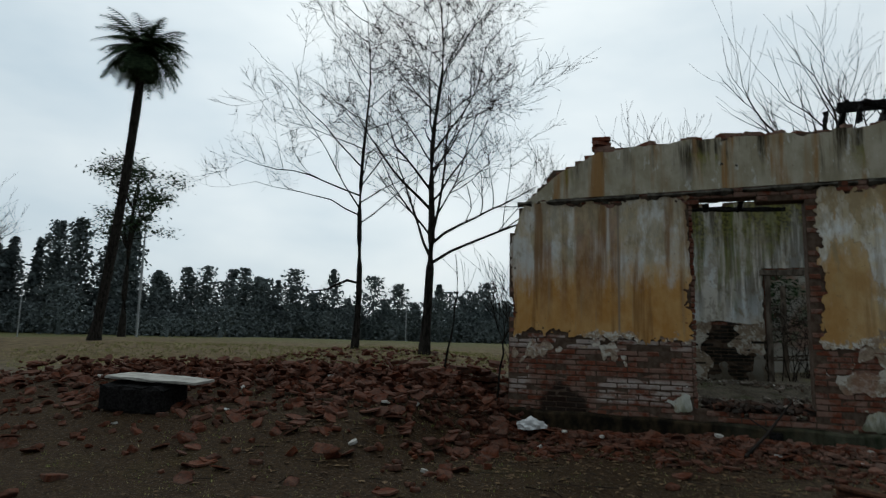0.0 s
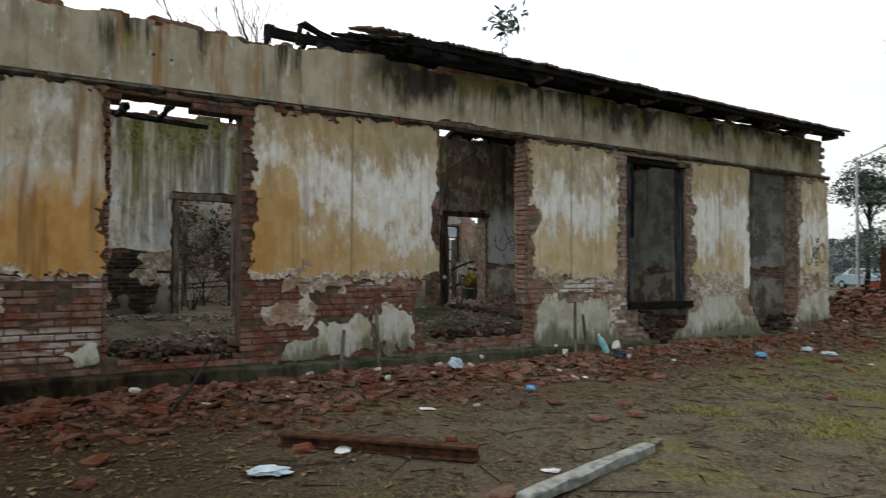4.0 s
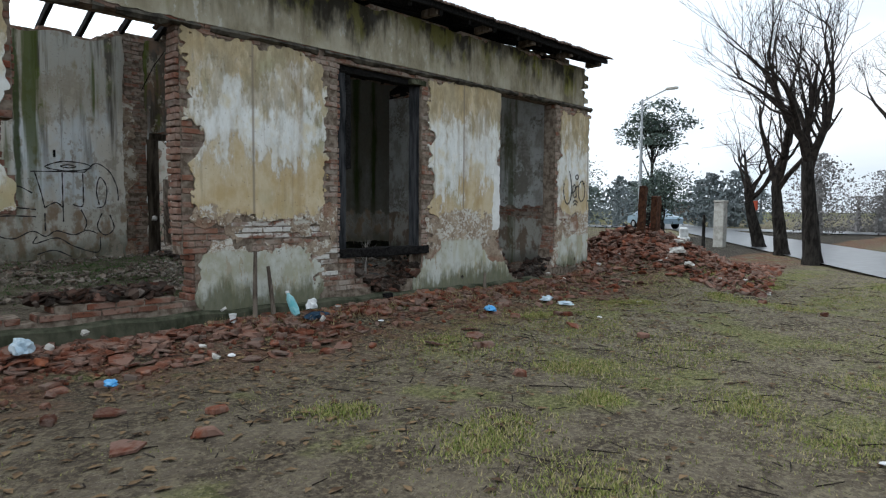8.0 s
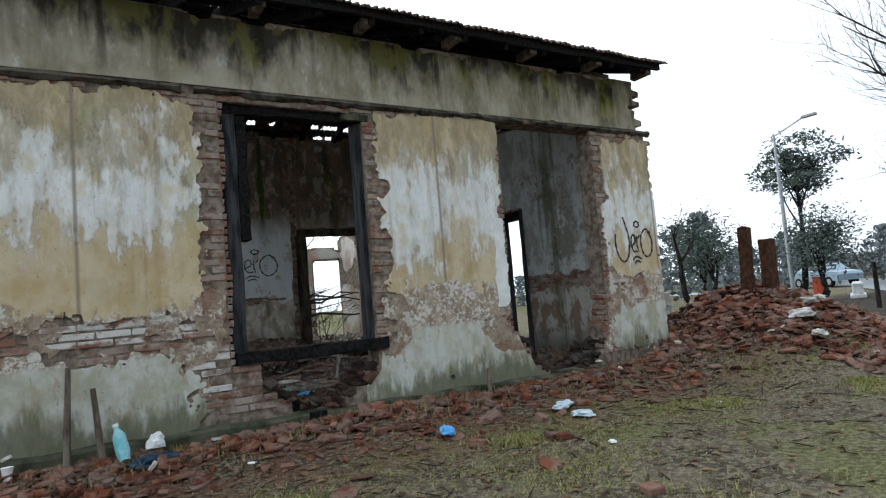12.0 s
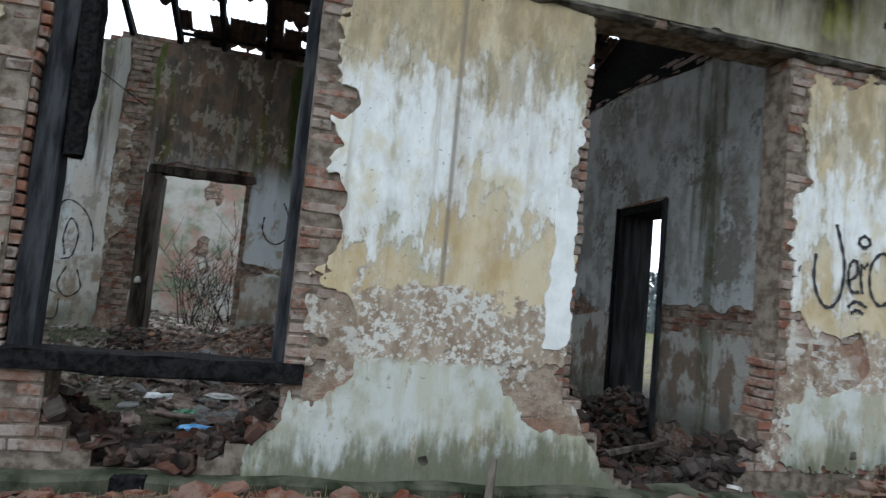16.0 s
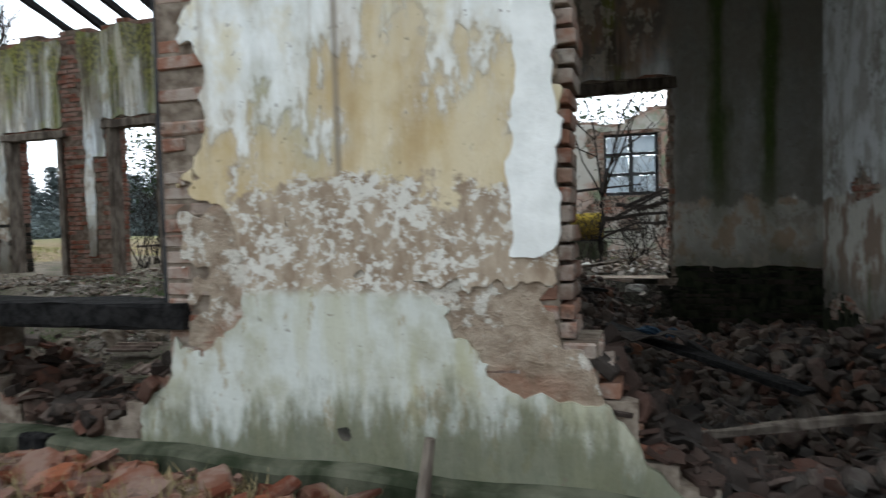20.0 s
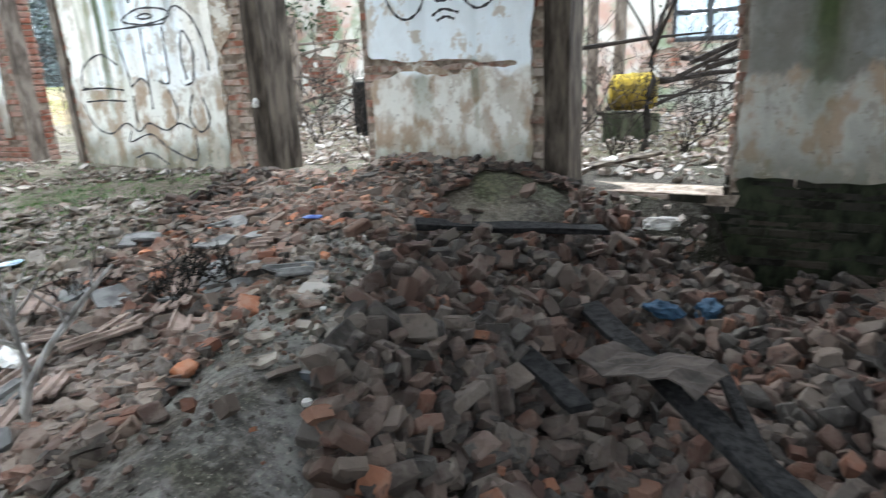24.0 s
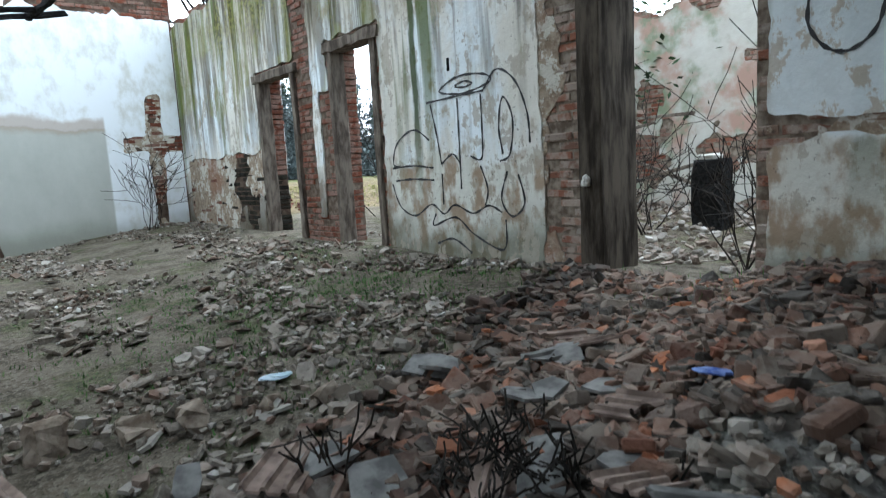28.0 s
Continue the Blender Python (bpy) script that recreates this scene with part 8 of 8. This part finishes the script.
so = ob_of("sheet", mesh_of("sheet", vs, fs, plain("sooty_brown_sheet", (0.03, 0.026, 0.023), (0.07, 0.058, 0.05), 9, rough=0.98)), sheet_thing, pose(10.95, 2.62, 0.26, -8, 6, -22))
so.modifiers.new("thickness", "SOLIDIFY").thickness = 0.008
hose = thing("black_pipe", "short black plastic pipe half buried in earth", "pipe")
pipes("pipe", [([Vector((9.75, 1.84, 0.37)), Vector((9.9, 1.86, 0.37)), Vector((10.06, 1.89, 0.33)), Vector((10.2, 1.9, 0.26))], [0.03, 0.04, 0.038, 0.036], 10)], BLACKPIPE, hose)
crumple("rag", "dark blue cloth heap on the bricks", "rag", (11.1, 3.8, 0.05), (0.11, 0.07, 0.06), NAVY, 51)
crumple("rag", "dull blue cloth beside the bricks", "rag", (10.9, 3.55, 0.12), (0.10, 0.07, 0.05), NAVY, 52)
crumple("lime_lump", "white broken lump at the doorway", "plaster lump", (10.78, 4.2, 0.42), (0.12, 0.05, 0.05), LIME, 53)
crumple("lime_lump", "pale stone lump on the yard threshold", "plaster lump", (10.15, 5.9, 0.50), (0.08, 0.07, 0.06), LIME, 54)
crumple("crumpled_paper", "crumpled white papers among the tiles", "paper", (8.02, 1.64, ground_z(8.02, 1.64) + 0.07), (0.12, 0.06, 0.02), PAPER, 55)
crumple("crumpled_paper", "curled pale sheet lying on the tiles", "paper", (8.45, 1.66, ground_z(8.45, 1.66) + 0.10), (0.15, 0.055, 0.022), LIME, 56)
crumple("plastic_bag", "green plastic bag in the rubble", "bag", (8.25, 1.15, ground_z(8.25, 1.15) + 0.06), (0.09, 0.07, 0.045), GREENBAG, 57)
crumple("paper_scrap", "blue printed paper on the bricks", "paper", (8.87, 3.27, ground_z(8.87, 3.27) + 0.08), (0.06, 0.035, 0.012), plain("blue_print", (0.03, 0.06, 0.24), (0.16, 0.22, 0.42), 18), 58)
crumple("paper_scrap", "pale blue paper on the earth floor", "paper", (7.0, 2.52, ground_z(7.0, 2.52) + 0.03), (0.08, 0.04, 0.012), PALEBLUE, 59)
crumple("paper_scrap", "white torn paper on the earth floor", "paper", (7.95, 1.72, ground_z(7.95, 1.72) + 0.05), (0.12, 0.07, 0.02), PAPER, 60)
crumple("plastic_bag", "blue plastic scrap under the window opening", "bag", (8.4, 0.75, ground_z(8.4, 0.75) + 0.05), (0.13, 0.06, 0.03), BLUEBAG, 61)
crumple("rag", "pale torn scrap hanging at the pier", "rag", (7.06, 4.93, 1.12), (0.05, 0.03, 0.06), LIME, 62)
tr = random.Random(33)
DUSTY_TILE = plain("dusty_fallen_tile", (0.105, 0.078, 0.064), (0.27, 0.205, 0.17), 7, bump=0.006)
FALLEN = [me.copy() for me in TILES]
for n, me in enumerate(FALLEN):
    me.materials[0] = SLATE if n == 6 else DUSTY_TILE
for n, (x, y, a) in enumerate(((8.86, 1.28, 35), (8.45, 1.12, -40), (8.2, 1.05, 70), (8.55, 1.55, 8), (8.15, 1.42, 30), (8.95, 2.2, 40), (9.2, 2.55, 120), (7.9, 0.95, 15), (8.75, 0.9, 60), (7.4, 1.3, 100), (8.0, 2.1, 45), (8.62, 1.95, 160))):
    ft = thing("fallen_roof_tile", "ribbed clay roof tile fallen on the rubble", "roof tile", group="fallen roof tiles")
    ob_of("roof_tile", FALLEN[n % 8], ft, pose(x, y, ground_z(x, y) + 0.07, tr.uniform(-9, 9), tr.uniform(-9, 9), a) @ Matrix.Scale(0.8, 4))
for n in range(22):
    x, y = tr.gauss(8.5, 0.45), tr.uniform(0.7, 3.6)
    if bank_dirt(x, y):
        continue
    ft = thing("fallen_roof_tile", "broken clay roof tile fallen on the rubble", "roof tile", group="fallen roof tiles")
    ob_of("roof_tile", FALLEN[4 + n % 4], ft, pose(x, y, ground_z(x, y) + 0.07, tr.uniform(-12, 12), tr.uniform(-12, 12), tr.uniform(0, 360)) @ Matrix.Scale(0.75, 4))
for n in range(70):
    x, y = tr.uniform(10.3, 12.3), tr.uniform(0.6, 4.4)
    if bank_dirt(x, y):
        continue
    lb = thing("loose_brick", "dark broken brick on top of the room heap", "brick", group="loose bricks in the room")
    ob_of("broken_brick", tr.choice(IN_CHUNKS), lb, Matrix.Translation((x, y, ground_z(x, y) + 0.15)) @ pose(0, 0, 0, tr.gauss(0, 25), tr.gauss(0, 25), tr.uniform(0, 360)))
sap = thing("bare_shrub", "pale bare sapling with a leaning stem growing through the tiles", "shrub")
PALE_BARK = plain("pale_grey_bark", (0.17, 0.16, 0.148), (0.40, 0.38, 0.35), 16, (1, 1, 0.4))
sz = ground_z(8.98, 1.39)
at = lambda a, up: Vector((8.98 + 0.71 * a, 1.39 + 0.70 * a, sz + up))
pipes("stem", [([at(0, -0.05), at(-0.01, 0.10), at(0.02, 0.20), at(0.11, 0.33), at(0.22, 0.46), at(0.36, 0.60)], [0.019, 0.018, 0.016, 0.012, 0.010, 0.006], 8)], PALE_BARK, sap)
pipes("stem", [([at(0.0, 0.16), at(0.03, 0.28), at(0.02, 0.42), at(0.05, 0.56)], [0.012, 0.010, 0.008, 0.005], 7)], PALE_BARK, sap)
sw = random.Random(201)
for n in range(16):
    a, up = (0.02 + 0.02 * sw.random(), sw.uniform(0.28, 0.52)) if n < 10 else (lambda k: (0.05 + 0.3 * k, 0.25 + 0.34 * k))(sw.random())
    d, l = sw.uniform(-0.9, 0.9), sw.uniform(0.10, 0.26)
    side = Vector((sw.gauss(0, 0.03), sw.gauss(0, 0.03), 0))
    pipes("twig", [([at(a, up), at(a + 0.4 * d * l, up + 0.45 * l) + side, at(a + 0.8 * d * l, up + l) + 2 * side], [0.005, 0.004, 0.0022], 4)], PALE_BARK, sap)
thicket("black tangled dead bush on the rubble", (8.66, 2.58), 202, 0.3, 22, 0.7, 0.004, 2, 1.6, BARK)
thicket("thin bare weeds at the brick pier", (7.9, 5.6), 203, 1.3, 7, 0.5, 0.008, 2, 0.7)
thicket("dry weeds on the earth floor", (8.1, 2.2), 204, 0.34, 6, 0.5, 0.005, 1, 0.7)
thicket("dry weeds by the end wall", (-1.3, 4.2), 205, 1.6, 9, 0.5, 0.008, 2, 0.6)
tufts("weeds", "small green weeds on the room floor", 1700, lambda r: (r.gauss(5.9, 1.2), r.gauss(3.4, 0.9)), 9, 0.05, plain("weed_green", (0.04, 0.09, 0.025), (0.09, 0.17, 0.05), 9))
tufts("weeds", "small weeds at the doorway", 70, lambda r: (r.gauss(8.2, 0.25), r.gauss(4.5, 0.25)), 10, 0.12, plain("fresh_green", (0.05, 0.12, 0.03), (0.10, 0.2, 0.06), 9))
kerb = thing("stone_edge", "low broken stone edge across the earth floor", "edging")
for n in range(7):
    x = 6.75 + n * 0.12
    block("stone", (tr.uniform(0.1, 0.22), tr.uniform(0.09, 0.15), tr.uniform(0.06, 0.1)), pose(x, 1.0 + 2.2 * (x - 6.75) + tr.uniform(-0.06, 0.06), ground_z(x, 1.6) + 0.04, tr.uniform(-6, 6), tr.uniform(20, 70)), MORTAR, kerb, 0.02, 0.02, n, "", 3)
wire = thing("cable", "thin black cable hanging across the room", "cable")
pipes("cable", [([Vector((6.9, 4.95, 3.35)), Vector((6.5, 3.4, 3.45)), Vector((6.2, 1.8, 3.6)), Vector((6.0, 0.6, 3.8))], [0.006] * 4, 4)], CHAR, wire)
